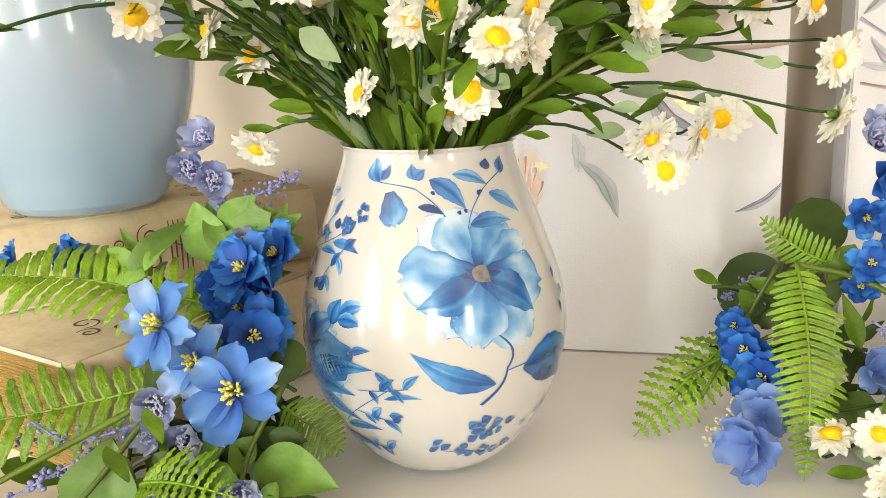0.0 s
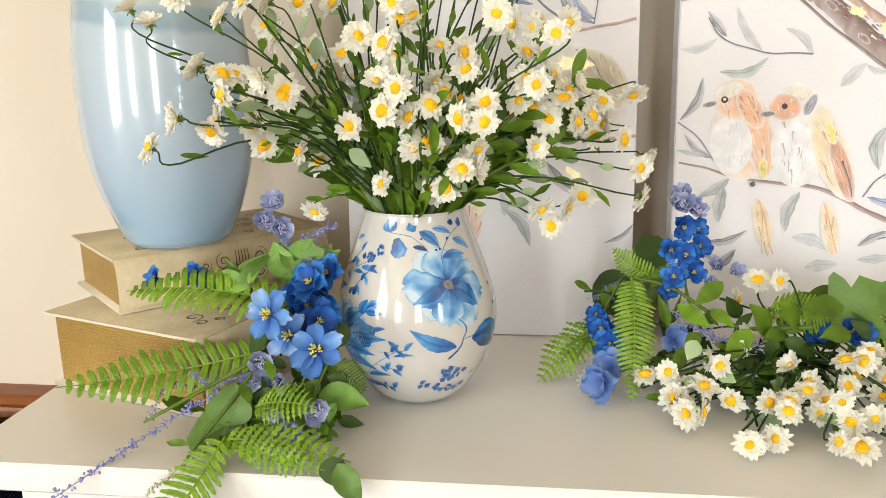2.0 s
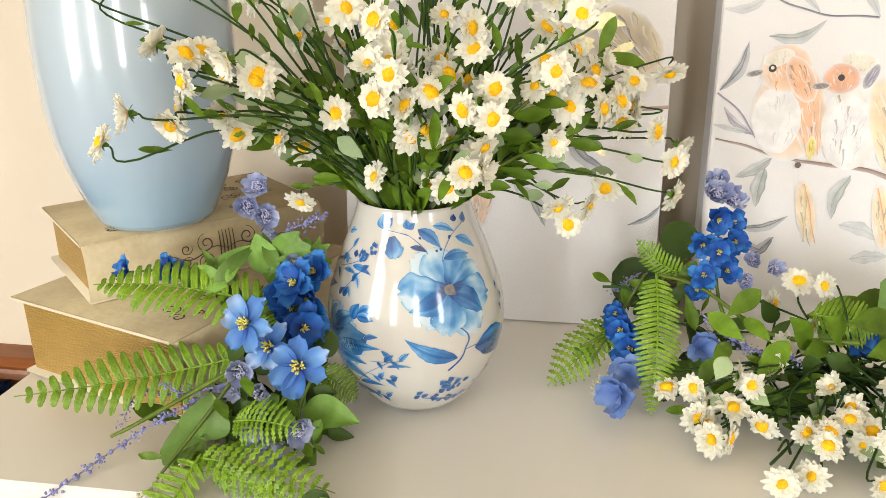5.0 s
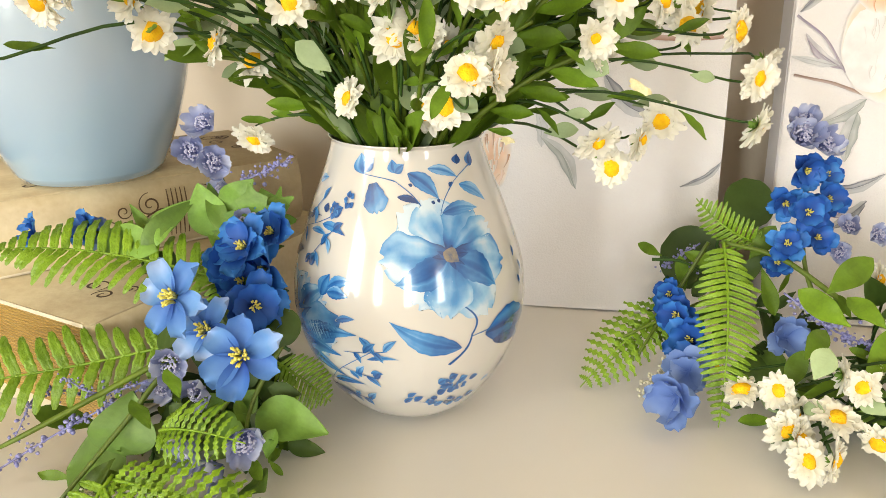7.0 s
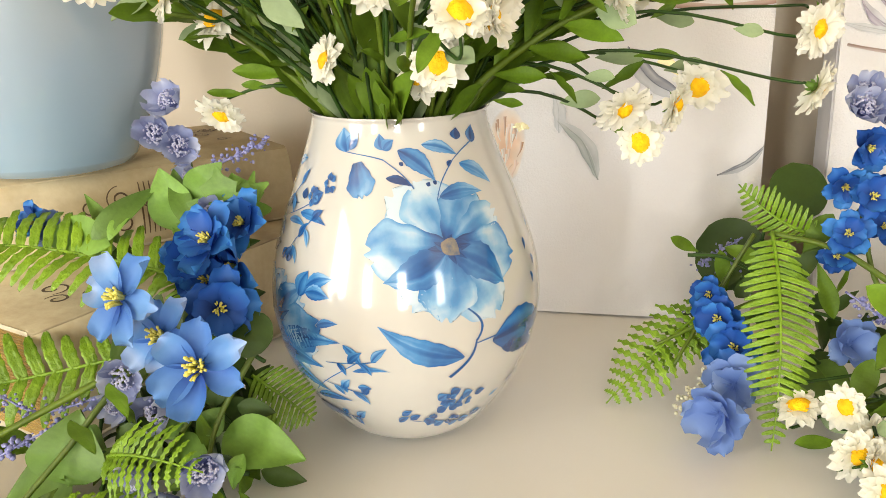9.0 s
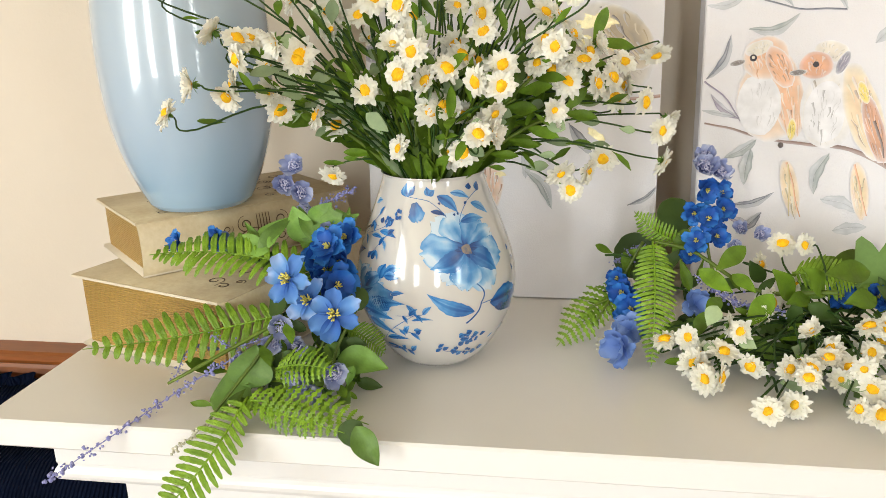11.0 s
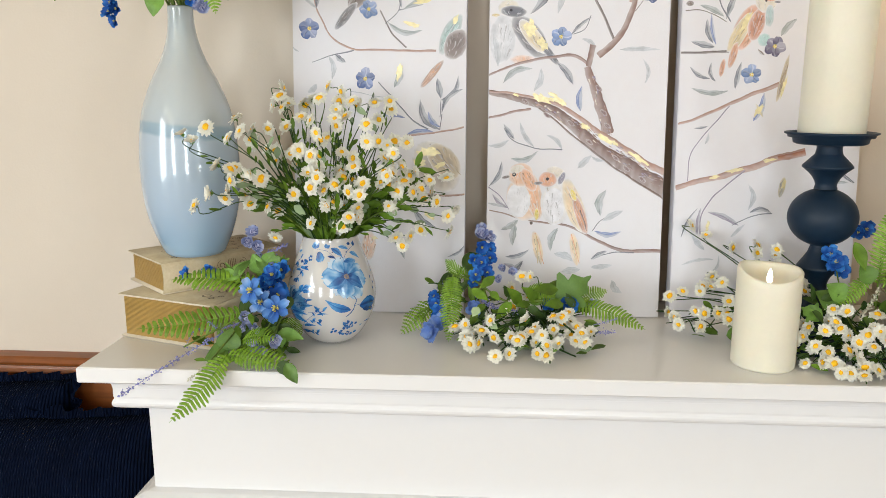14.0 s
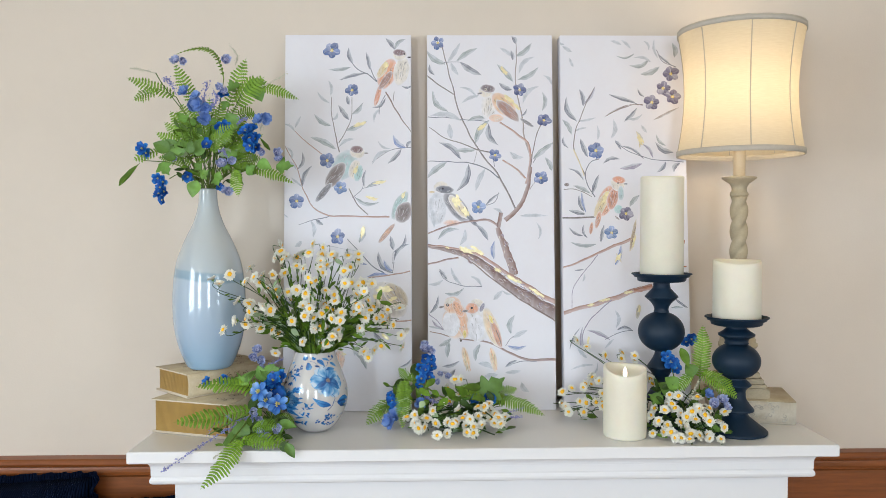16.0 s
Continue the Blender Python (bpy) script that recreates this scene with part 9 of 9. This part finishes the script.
blob(B, 3.58, 37.03, 1.82, 1.36, -10, CREAM, CREAM)
blob(B, 4.51, 37.71, 2.27, 1.00, 5, SLATE, INK)
blob(B, 4.05, 37.48, 0.23, 0.23, 0, INK, INK)
blob(B, 1.44, 38.3, 0.73, 0.27, 0, GOLDP, GOLDP)
blob(B, 10.56, 44.55, 0.64, 2.73, -40, SLATE, INK)
foil(B, 7.07, 40.9, 1.27, 1.82, -35)
foil(B, 9.16, 43.41, 0.91, 1.36, -40)
blob(B, 6.14, 45.69, 2.27, 0.82, 0, PEACH, CANVAS)
brush_leaf(B, 1.95, 46.83, 1.02, 41.36, 1.55, PALE, PALE)
blossom(B, 2.98, 2.01, 1.73, BLUE)
blossom(B, 22.83, 13.54, 1.82, DBLUE)
blossom(B, 28.55, 20.93, 1.64, DBLUE)
blossom(B, 16.69, 29.41, 1.64, BLUE)
blossom(B, 27.67, 34.98, 1.73, BLUE)
blossom(B, 12.6, 41.91, 1.73, LBLUE)
brush_twig(B, [(0.0, 48.49), (2.63, 47.36), (5.87, 46.23), (10.95, 45.32), (14.65, 45.09), (17.42, 46.45)], 0.32, 0.55, ROSEBR)
brush_twig(B, [(17.19, 46.91), (18.34, 50.08), (19.73, 53.7), (21.11, 58.23)], 1.18, 2.09, ROSEBR)
brush_twig(B, [(17.42, 46.91), (18.11, 43.28)], 0.91, 1.00, ROSEBR)
brush_twig(B, [(0.0, 51.07), (4.48, 51.89), (9.1, 53.25), (12.8, 55.06), (16.96, 58.46), (20.65, 61.4), (25.27, 64.12), (31.05, 67.74)], 0.82, 2.82, BARK)
brush_twig(B, [(0.0, 51.07), (4.48, 51.35), (9.1, 52.34), (13.26, 53.7), (17.88, 56.87), (22.5, 59.59), (27.12, 62.76), (31.05, 65.03)], 0.27, 1.18, ROSE)
brush_twig(B, [(9.1, 53.93), (12.8, 56.65), (16.96, 60.04), (21.58, 63.44), (26.2, 66.39), (31.05, 69.56)], 0.27, 0.36, BROWN)
brush_twig(B, [(0.0, 55.74), (2.63, 55.06), (5.41, 54.38), (7.72, 53.93)], 0.36, 0.41, ROSEBR)
for i in range(150):
    f = B.rs.random()
    trunk = f > 0.22
    a, b, half = ((8.0, 52.9), (31.0, 67.2), 0.35 + 0.95 * f) if trunk else ((17.6, 48.0), (21.0, 58.0), 0.75)
    g = B.rs.random()
    if trunk:
        half = 0.45 + 0.85 * g
    d = Vector((b[0] - a[0], b[1] - a[1])).normalized()
    q = Vector(a).lerp(Vector(b), g) + Vector((-d.y, d.x)) * B.rs.uniform(-half, half) + (Vector((0, -0.9 * math.sin(math.pi * g))) if trunk else Vector((0, 0)))
    w = q + d * B.rs.uniform(0.25, 0.9) + Vector((0, B.rs.uniform(-0.2, 0.2)))
    brush_twig(B, [tuple(q), tuple((q + w) / 2), tuple(w)], B.rs.uniform(0.15, 0.4), 0.06, B.rs.choice((MAROON, BARK, ROSE, TAUPE, CREAM, ROSEBR, MAUVE)))
foil(B, 9.33, 52.57, 2.27, 0.91, 18)
foil(B, 12.34, 53.02, 1.55, 0.64, 35)
foil(B, 16.86, 57.33, 0.91, 0.64, 30)
foil(B, 20.19, 59.36, 1.64, 0.55, 32)
foil(B, 21.81, 60.04, 0.91, 0.45, 32)
foil(B, 26.2, 62.76, 2.37, 0.55, 34)
foil(B, 4.71, 51.89, 0.64, 0.27, 10)
foil(B, 11.18, 51.89, 1.18, 0.36, 20)
blob(B, 6.79, 52.8, 0.73, 0.32, 40, MAROON, BARK)
blob(B, 10.49, 55.06, 0.73, 0.32, 40, MAROON, BARK)
blob(B, 14.65, 56.42, 0.73, 0.32, 40, MAROON, BARK)
blob(B, 17.88, 59.59, 0.73, 0.32, 40, MAROON, BARK)
blob(B, 22.5, 62.31, 0.73, 0.32, 40, MAROON, BARK)
blob(B, 24.35, 64.12, 0.73, 0.32, 40, MAROON, BARK)
blob(B, 27.12, 65.93, 0.73, 0.32, 40, MAROON, BARK)
blob(B, 19.27, 50.53, 0.73, 0.32, 40, MAROON, BARK)
blob(B, 20.19, 54.61, 0.73, 0.32, 40, MAROON, BARK)
blob(B, 20.88, 56.87, 0.73, 0.32, 40, MAROON, BARK)
brush_twig(B, [(0.55, 67.52), (2.63, 69.1), (4.25, 71.37)], 0.18, 0.14, MAUVE)
brush_twig(B, [(0.79, 71.59), (4.02, 72.27), (8.18, 73.41), (12.34, 73.72), (15.57, 74.54), (17.88, 75.67), (20.65, 77.03), (24.35, 78.39), (30.82, 78.25)], 0.18, 0.64, ROSEBR)
brush_twig(B, [(18.8, 74.99), (20.19, 73.18), (22.96, 71.82)], 0.14, 0.14, SLATE)
brush_twig(B, [(20.19, 79.3), (22.96, 78.62), (26.2, 78.71)], 0.14, 0.18, SLATE)
brush_twig(B, [(3.1, 57.33), (4.48, 59.14), (8.41, 60.72), (13.26, 60.95)], 0.14, 0.18, SLATE)
brush_leaf(B, 0.79, 67.29, 2.86, 62.99, 1.27, SLATE, PALE)
brush_leaf(B, 4.02, 71.14, 1.25, 68.65, 1.00, MAUVE, PALE)
brush_leaf(B, 3.56, 70.91, 0.32, 70.24, 0.73, PALE, PALE)
brush_leaf(B, 5.87, 73.18, 2.86, 74.99, 1.55, SAGE, PALE)
brush_leaf(B, 5.41, 74.09, 4.94, 77.71, 1.82, SAGE, PALE)
brush_leaf(B, 12.8, 74.54, 11.64, 78.62, 1.82, SAGE, PALE)
brush_leaf(B, 20.19, 72.27, 21.11, 67.74, 2.00, SAGE, PALE)
brush_leaf(B, 20.65, 73.18, 24.12, 71.37, 1.64, PALE, PALE)
brush_leaf(B, 19.27, 74.99, 23.89, 74.99, 1.36, BLUE, PALE)
brush_leaf(B, 18.8, 79.97, 21.58, 78.39, 1.18, SLATE, PALE)
brush_leaf(B, 4.48, 62.53, 9.1, 61.18, 1.46, SAGE, PALE)
brush_leaf(B, 8.41, 60.5, 5.87, 56.19, 1.18, PALE, PALE)
brush_leaf(B, 4.94, 59.14, 3.1, 56.65, 1.09, SLATE, PALE)
brush_leaf(B, 4.02, 59.36, 0.32, 60.27, 1.18, PALE, PALE)
brush_leaf(B, 13.26, 60.95, 10.49, 58.46, 1.09, PALE, PALE)
brush_leaf(B, 16.03, 64.12, 18.34, 61.86, 1.64, PALE, PALE)
brush_leaf(B, 18.34, 62.08, 20.65, 62.76, 0.82, PALE, PALE)
brush_leaf(B, 14.88, 49.85, 11.87, 46.0, 1.64, SLATE, PALE)
brush_leaf(B, 16.26, 54.38, 16.4, 50.08, 1.55, BLUE, PALE)
brush_leaf(B, 8.18, 50.98, 9.33, 47.13, 1.64, PALE, PALE)
brush_leaf(B, 2.86, 49.62, 7.95, 47.27, 1.64, SAGE, PALE)
brush_leaf(B, 27.12, 49.62, 26.43, 45.55, 0.91, PALE, PALE)
brush_leaf(B, 3.79, 79.75, 7.95, 78.39, 1.18, SLATE, PALE)
brush_leaf(B, 12.34, 79.07, 16.03, 80.43, 1.82, PALE, PALE)
brush_leaf(B, 18.8, 81.33, 22.5, 80.88, 1.36, PALE, PALE)
brush_leaf(B, 6.79, 80.43, 4.48, 82.69, 1.36, SLATE, PALE)
brush_leaf(B, 5.87, 81.79, 3.56, 80.88, 1.18, MAUVE, PALE)
brush_leaf(B, 22.5, 83.6, 24.35, 85.86, 1.82, PALE, PALE)
brush_leaf(B, 13.72, 82.24, 16.96, 81.79, 1.82, PALE, PALE)
# a pair of peach birds on the low twig
blob(B, 6.9, 69.3, 3.2, 4.2, -8, PEACHP, PEACHP)
blob(B, 8.6, 69.0, 1.5, 4.2, -12, PEACH, PEACHP)
blob(B, 5.9, 69.8, 2.1, 3.0, -4, CANVAS, CANVAS)
blob(B, 6.2, 65.3, 2.2, 2.1, 0, PEACH, PEACHP)
blob(B, 5.5, 64.4, 1.3, 0.7, -20, CREAM, CREAM)
blob(B, 7.6, 66.2, 1.1, 2.2, -28, PEACH, PEACH)
blob(B, 5.05, 65.3, 0.34, 0.34, 0, INK, INK)
blob(B, 5.05, 65.25, 0.15, 0.15, 0, CREAM, CREAM)
blob(B, 3.6, 65.75, 0.75, 0.26, -14, GREYBR, GREYBR)
blob(B, 9.1, 72.2, 0.42, 1.05, 0, YEL, YEL)
blob(B, 9.4, 78.0, 0.85, 3.0, -14, YELP, PEACHP)
brush_twig(B, [(8.9, 75.4), (9.6, 77.7), (10.5, 80.9)], 0.22, 0.12, PEACH)
brush_twig(B, [(9.0, 75.6), (9.3, 78.2), (9.5, 80.8)], 0.2, 0.12, GOLDP)
blob(B, 12.2, 70.3, 2.5, 3.9, -6, CREAM, CANVAS)
blob(B, 12.0, 70.6, 1.9, 3.0, 0, CANVAS, CANVAS)
blob(B, 15.6, 70.6, 1.7, 4.9, -20, PEACHP, YELP)
blob(B, 16.7, 72.2, 0.9, 3.6, -18, PEACH, RUST)
blob(B, 15.4, 68.7, 0.45, 1.15, -22, YEL, YEL)
blob(B, 12.2, 64.8, 1.6, 1.0, 8, CREAM, CREAM)
blob(B, 10.9, 66.1, 1.6, 1.35, 0, PEACH, ORANGE)
blob(B, 13.3, 65.9, 0.5, 1.2, 24, MAUVE, SLATE)
blob(B, 10.85, 66.0, 0.28, 0.28, 0, INK, INK)
blob(B, 9.25, 66.75, 0.8, 0.28, -6, GREYBR, GREYBR)
blob(B, 15.9, 78.2, 0.85, 3.0, -10, YELP, PEACHP)
brush_twig(B, [(15.2, 75.6), (15.9, 77.9), (16.7, 80.7)], 0.22, 0.12, PEACH)
brush_twig(B, [(16.6, 71.4), (17.4, 73.4), (17.7, 75.0)], 0.27, 0.14, BROWN)
blob(B, 8.18, 73.72, 0.27, 0.27, 0, GREYBR, GREYBR)
brush_leaf(C, 1.36, 2.3, 0.23, 1.84, 0.91, PALE, PALE)
brush_leaf(C, 3.17, 4.14, 0.91, 2.76, 1.36, PALE, PALE)
brush_leaf(C, 3.62, 7.82, 2.72, 5.52, 1.00, PALE, PALE)
brush_leaf(C, 15.4, 2.3, 12.68, 1.38, 1.09, PALE, PALE)
brush_leaf(C, 17.67, 3.22, 15.4, 1.15, 1.09, PALE, PALE)
brush_leaf(C, 18.57, 4.6, 14.04, 5.06, 0.73, SAGE, PALE)
brush_leaf(C, 22.2, 5.98, 17.21, 7.36, 1.55, SAGE, PALE)
brush_leaf(C, 22.65, 6.67, 18.57, 5.52, 1.09, PALE, PALE)
brush_leaf(C, 24.69, 7.82, 19.93, 9.66, 2.00, SAGE, PALE)
brush_leaf(C, 24.24, 5.52, 23.56, 0.92, 1.00, PALE, PALE)
brush_leaf(C, 22.2, 3.68, 20.84, 1.38, 0.91, PALE, PALE)
brush_leaf(C, 27.63, 7.36, 24.24, 4.6, 0.82, SLATE, PALE)
brush_leaf(C, 28.31, 5.52, 27.86, 1.84, 1.64, SAGE, PALE)
brush_leaf(C, 18.57, 16.56, 12.23, 14.63, 1.36, SLATE, PALE)
brush_leaf(C, 17.67, 17.25, 11.1, 20.01, 0.82, BROWN, PALE)
brush_leaf(C, 20.84, 15.18, 19.25, 13.11, 0.82, SLATE, PALE)
brush_leaf(C, 15.86, 21.16, 19.03, 17.94, 1.36, SLATE, PALE)
brush_leaf(C, 16.76, 20.7, 20.39, 19.32, 1.00, PALE, PALE)
brush_leaf(C, 23.1, 20.79, 29.22, 17.71, 0.91, TAUPE, PALE)
brush_leaf(C, 5.89, 17.48, 4.98, 13.34, 1.55, SLATE, PALE)
brush_leaf(C, 6.12, 17.02, 8.83, 12.65, 1.18, MAUVE, PALE)
brush_leaf(C, 4.3, 21.16, 1.81, 15.18, 1.91, SLATE, PALE)
brush_leaf(C, 2.94, 24.38, 0.68, 20.7, 1.64, SAGE, PALE)
brush_leaf(C, 4.53, 21.16, 9.06, 20.24, 0.82, PALE, PALE)
brush_leaf(C, 3.62, 23.69, 6.79, 22.77, 0.73, PALE, PALE)
brush_leaf(C, 2.04, 27.6, 0.91, 24.84, 0.91, SLATE, PALE)
brush_leaf(C, 5.66, 35.42, 2.04, 32.66, 0.91, SLATE, PALE)
brush_leaf(C, 6.79, 29.9, 4.98, 25.3, 1.64, SLATE, PALE)
brush_leaf(C, 9.29, 25.76, 9.15, 22.08, 1.00, PALE, PALE)
brush_leaf(C, 12.68, 25.3, 13.14, 20.7, 1.64, PALE, PALE)
brush_leaf(C, 14.95, 28.06, 13.36, 25.76, 1.27, SLATE, PALE)
brush_leaf(C, 14.5, 30.36, 10.42, 31.51, 1.27, SLATE, PALE)
brush_leaf(C, 19.93, 31.51, 14.5, 32.66, 1.82, MAUVE, PALE)
brush_leaf(C, 20.39, 30.36, 14.5, 27.14, 0.91, SLATE, PALE)
brush_leaf(C, 21.29, 23.92, 19.93, 22.08, 1.09, PALE, PALE)
brush_leaf(C, 19.48, 27.6, 18.57, 23.46, 1.64, YELP, PALE)
brush_leaf(C, 22.65, 30.13, 19.93, 26.68, 1.09, MAUVE, PALE)
brush_leaf(C, 27.63, 28.75, 23.33, 26.22, 2.00, SLATE, PALE)
brush_leaf(C, 25.82, 27.14, 23.56, 24.38, 1.09, SAGE, PALE)
brush_leaf(C, 25.82, 31.05, 23.56, 33.58, 1.36, SLATE, PALE)
brush_leaf(C, 28.99, 31.28, 27.63, 33.58, 1.55, SLATE, PALE)
brush_leaf(C, 7.7, 39.1, 9.51, 34.04, 1.46, SLATE, PALE)
brush_leaf(C, 7.25, 38.64, 3.17, 36.8, 1.36, SAGE, PALE)
brush_leaf(C, 5.66, 43.01, 4.53, 39.1, 1.46, SLATE, PALE)
brush_leaf(C, 5.89, 43.7, 2.04, 42.78, 1.55, SLATE, PALE)
brush_leaf(C, 6.12, 43.24, 5.21, 38.18, 0.91, BLUE, PALE)
brush_leaf(C, 16.76, 41.86, 19.25, 39.1, 1.64, SAGE, PALE)
brush_leaf(C, 13.14, 44.16, 14.27, 45.08, 0.64, BROWN, PALE)
brush_twig(C, [(28.54, 7.82), (25.37, 6.44), (24.01, 3.68)], 0.18, 0.14, SLATE)
brush_twig(C, [(20.39, 17.25), (16.76, 16.33), (12.23, 14.63)], 0.18, 0.09, SLATE)
brush_twig(C, [(20.39, 17.02), (15.86, 17.48), (11.32, 20.01)], 0.18, 0.09, BROWN)
brush_twig(C, [(8.61, 12.88), (5.89, 18.4), (4.08, 23.0), (3.4, 27.14), (4.53, 30.82), (6.12, 34.5)], 0.18, 0.27, GREYBR)
brush_twig(C, [(3.4, 28.06), (4.98, 31.74), (5.89, 34.5)], 0.36, 0.18, YELP)
brush_twig(C, [(8.38, 39.56), (6.79, 36.8), (6.12, 34.04), (7.25, 31.28), (9.51, 30.36)], 0.23, 0.18, SLATE)
brush_twig(C, [(29.9, 31.05), (25.82, 30.82), (22.2, 30.36), (17.67, 28.98), (13.59, 26.22)], 0.18, 0.14, SLATE)
brush_twig(C, [(0.91, 37.72), (4.08, 37.72), (7.7, 39.56)], 0.18, 0.14, GREYBR)
brush_twig(C, [(0.45, 44.62), (4.53, 44.62), (8.38, 44.39)], 0.36, 0.41, GREYBR)
foil(C, 19.25, 25.76, 0.64, 1.64, -25)
blob(C, 11.1, 40.48, 2.00, 4.19, 25, PEACH, ORANGE)
blob(C, 9.97, 41.4, 1.18, 3.64, 28, GOLDP, YELP)
blob(C, 12.68, 40.02, 1.36, 2.73, 15, RUST, ORANGE)
blob(C, 14.04, 36.34, 1.82, 1.73, 0, CREAM, CREAM)
blob(C, 14.27, 35.42, 1.64, 0.91, 10, ORANGE, ORANGE)
blob(C, 14.04, 36.2, 0.18, 0.18, 0, INK, INK)
blob(C, 15.86, 36.43, 0.55, 0.18, 0, SLATE, SLATE)
blob(C, 14.72, 38.64, 0.73, 1.82, 0, TEAL, PALE)
blob(C, 14.04, 42.55, 1.09, 1.09, 0, TEAL, TEAL)
blob(C, 9.06, 45.08, 0.64, 2.27, 15, RUST, PEACH)
foil(C, 10.51, 40.02, 0.55, 2.27, 25)
blossom(C, 27.41, 9.57, 2.00, PLUM)
blossom(C, 25.46, 13.11, 2.00, PLUM)
blossom(C, 27.72, 15.18, 2.00, PLUM)
blossom(C, 22.65, 16.56, 2.00, PLUM)
blossom(C, 8.79, 28.34, 2.09, BLUE)
blossom(C, 15.86, 43.61, 1.82, PLUM)
blob(C, 1.59, 36.57, 0.64, 0.45, 0, BROWN, GREYBR)
blossom(C, 12.29, 48.24, 1.82, LBLUE)
blob(C, 7.38, 47.11, 0.45, 1.55, 10, RUST, PEACH)
brush_leaf(C, 5.36, 48.92, 2.01, 46.88, 1.00, SLATE, PALE)
brush_leaf(C, 6.26, 49.38, 5.59, 46.2, 0.91, SLATE, PALE)
brush_leaf(C, 8.49, 50.97, 2.23, 50.38, 1.27, SAGE, PALE)
brush_leaf(C, 9.61, 50.51, 10.5, 46.2, 1.36, SLATE, PALE)
brush_leaf(C, 5.36, 56.87, 3.13, 57.19, 0.64, SLATE, PALE)
brush_leaf(C, 5.14, 59.82, 5.59, 58.0, 0.73, PALE, PALE)
brush_leaf(C, 12.96, 55.96, 14.53, 51.19, 1.64, BLUE, PALE)
brush_leaf(C, 14.53, 55.28, 13.19, 53.01, 0.82, YELP, PALE)
brush_leaf(C, 11.4, 73.67, 6.03, 71.4, 1.36, MAUVE, PALE)
brush_leaf(C, 12.96, 70.94, 12.74, 66.63, 1.36, PALE, PALE)
brush_leaf(C, 13.19, 71.4, 16.99, 71.62, 1.18, SLATE, PALE)
brush_leaf(C, 4.47, 75.26, 4.92, 70.72, 0.91, MAUVE, PALE)
brush_leaf(C, 5.81, 77.98, 3.58, 75.26, 1.36, PALE, PALE)
brush_leaf(C, 1.79, 75.71, 4.47, 70.72, 0.55, SLATE, PALE)
brush_leaf(C, 7.38, 79.57, 2.01, 80.7, 0.82, PALE, PALE)
brush_leaf(C, 7.15, 82.07, 8.27, 78.89, 0.64, PALE, PALE)
brush_leaf(C, 10.28, 75.71, 12.52, 73.44, 0.91, PALE, PALE)
brush_leaf(C, 26.37, 66.18, 29.05, 66.18, 0.82, SAGE, PALE)
brush_leaf(C, 29.73, 66.18, 26.82, 63.45, 0.64, SLATE, PALE)
brush_leaf(C, 25.48, 62.09, 26.02, 60.27, 0.64, SLATE, PALE)
brush_twig(C, [(0.0, 56.64), (4.02, 55.28), (8.94, 53.01), (13.41, 51.19), (17.88, 49.38)], 0.36, 0.73, ROSE)
brush_twig(C, [(8.94, 53.46), (6.7, 56.19), (4.47, 58.91), (2.68, 61.64), (2.46, 66.18)], 0.18, 0.14, MAUVE)
brush_twig(C, [(0.45, 67.31), (4.92, 65.95), (9.39, 64.81), (13.86, 63.45), (17.43, 62.09), (21.9, 60.96)], 0.82, 1.27, ROSE)
brush_twig(C, [(17.43, 62.18), (21.9, 61.09)], 0.82, 0.73, RUST)
brush_twig(C, [(12.07, 64.36), (8.05, 67.54), (5.36, 71.17), (4.92, 75.26)], 0.23, 0.18, MAUVE)
brush_twig(C, [(16.99, 71.62), (14.3, 71.85), (10.28, 73.67)], 0.18, 0.14, SLATE)
brush_twig(C, [(29.95, 66.18), (27.27, 63.91)], 0.18, 0.14, SLATE)
brush_twig(C, [(28.61, 50.51), (29.73, 50.51)], 1.00, 0.91, RUST)
brush_twig(C, [(28.61, 56.42), (29.95, 56.28)], 0.36, 0.36, RUST)
blob(C, 17.43, 48.92, 0.45, 4.09, 12, BROWN, GOLDP)
foil(C, 17.21, 50.74, 0.36, 2.27, 12)
foil(C, 13.41, 54.37, 0.55, 1.64, 30)
foil(C, 9.83, 64.59, 1.82, 0.45, -14)
foil(C, 6.7, 65.72, 1.09, 0.36, -14)
foil(C, 15.64, 62.77, 1.36, 0.41, -16)
blob(C, 18.33, 67.08, 0.55, 1.82, 10, SAGE, GOLDP)
foil(C, 18.33, 66.86, 0.36, 1.18, 10)
foil(C, 5.81, 74.35, 0.36, 1.36, 10)
for p in (A, B, C):
    tagged(part("brushwork", p.bm, M_PAINT, p.ob, "painted birds, branches, leaves and blue blossoms", smooth=False), kind="stuff")
    tagged(part("gold_leaf", p.gold, M_FOIL, p.ob, "flecks of gold leaf", smooth=False), kind="stuff")
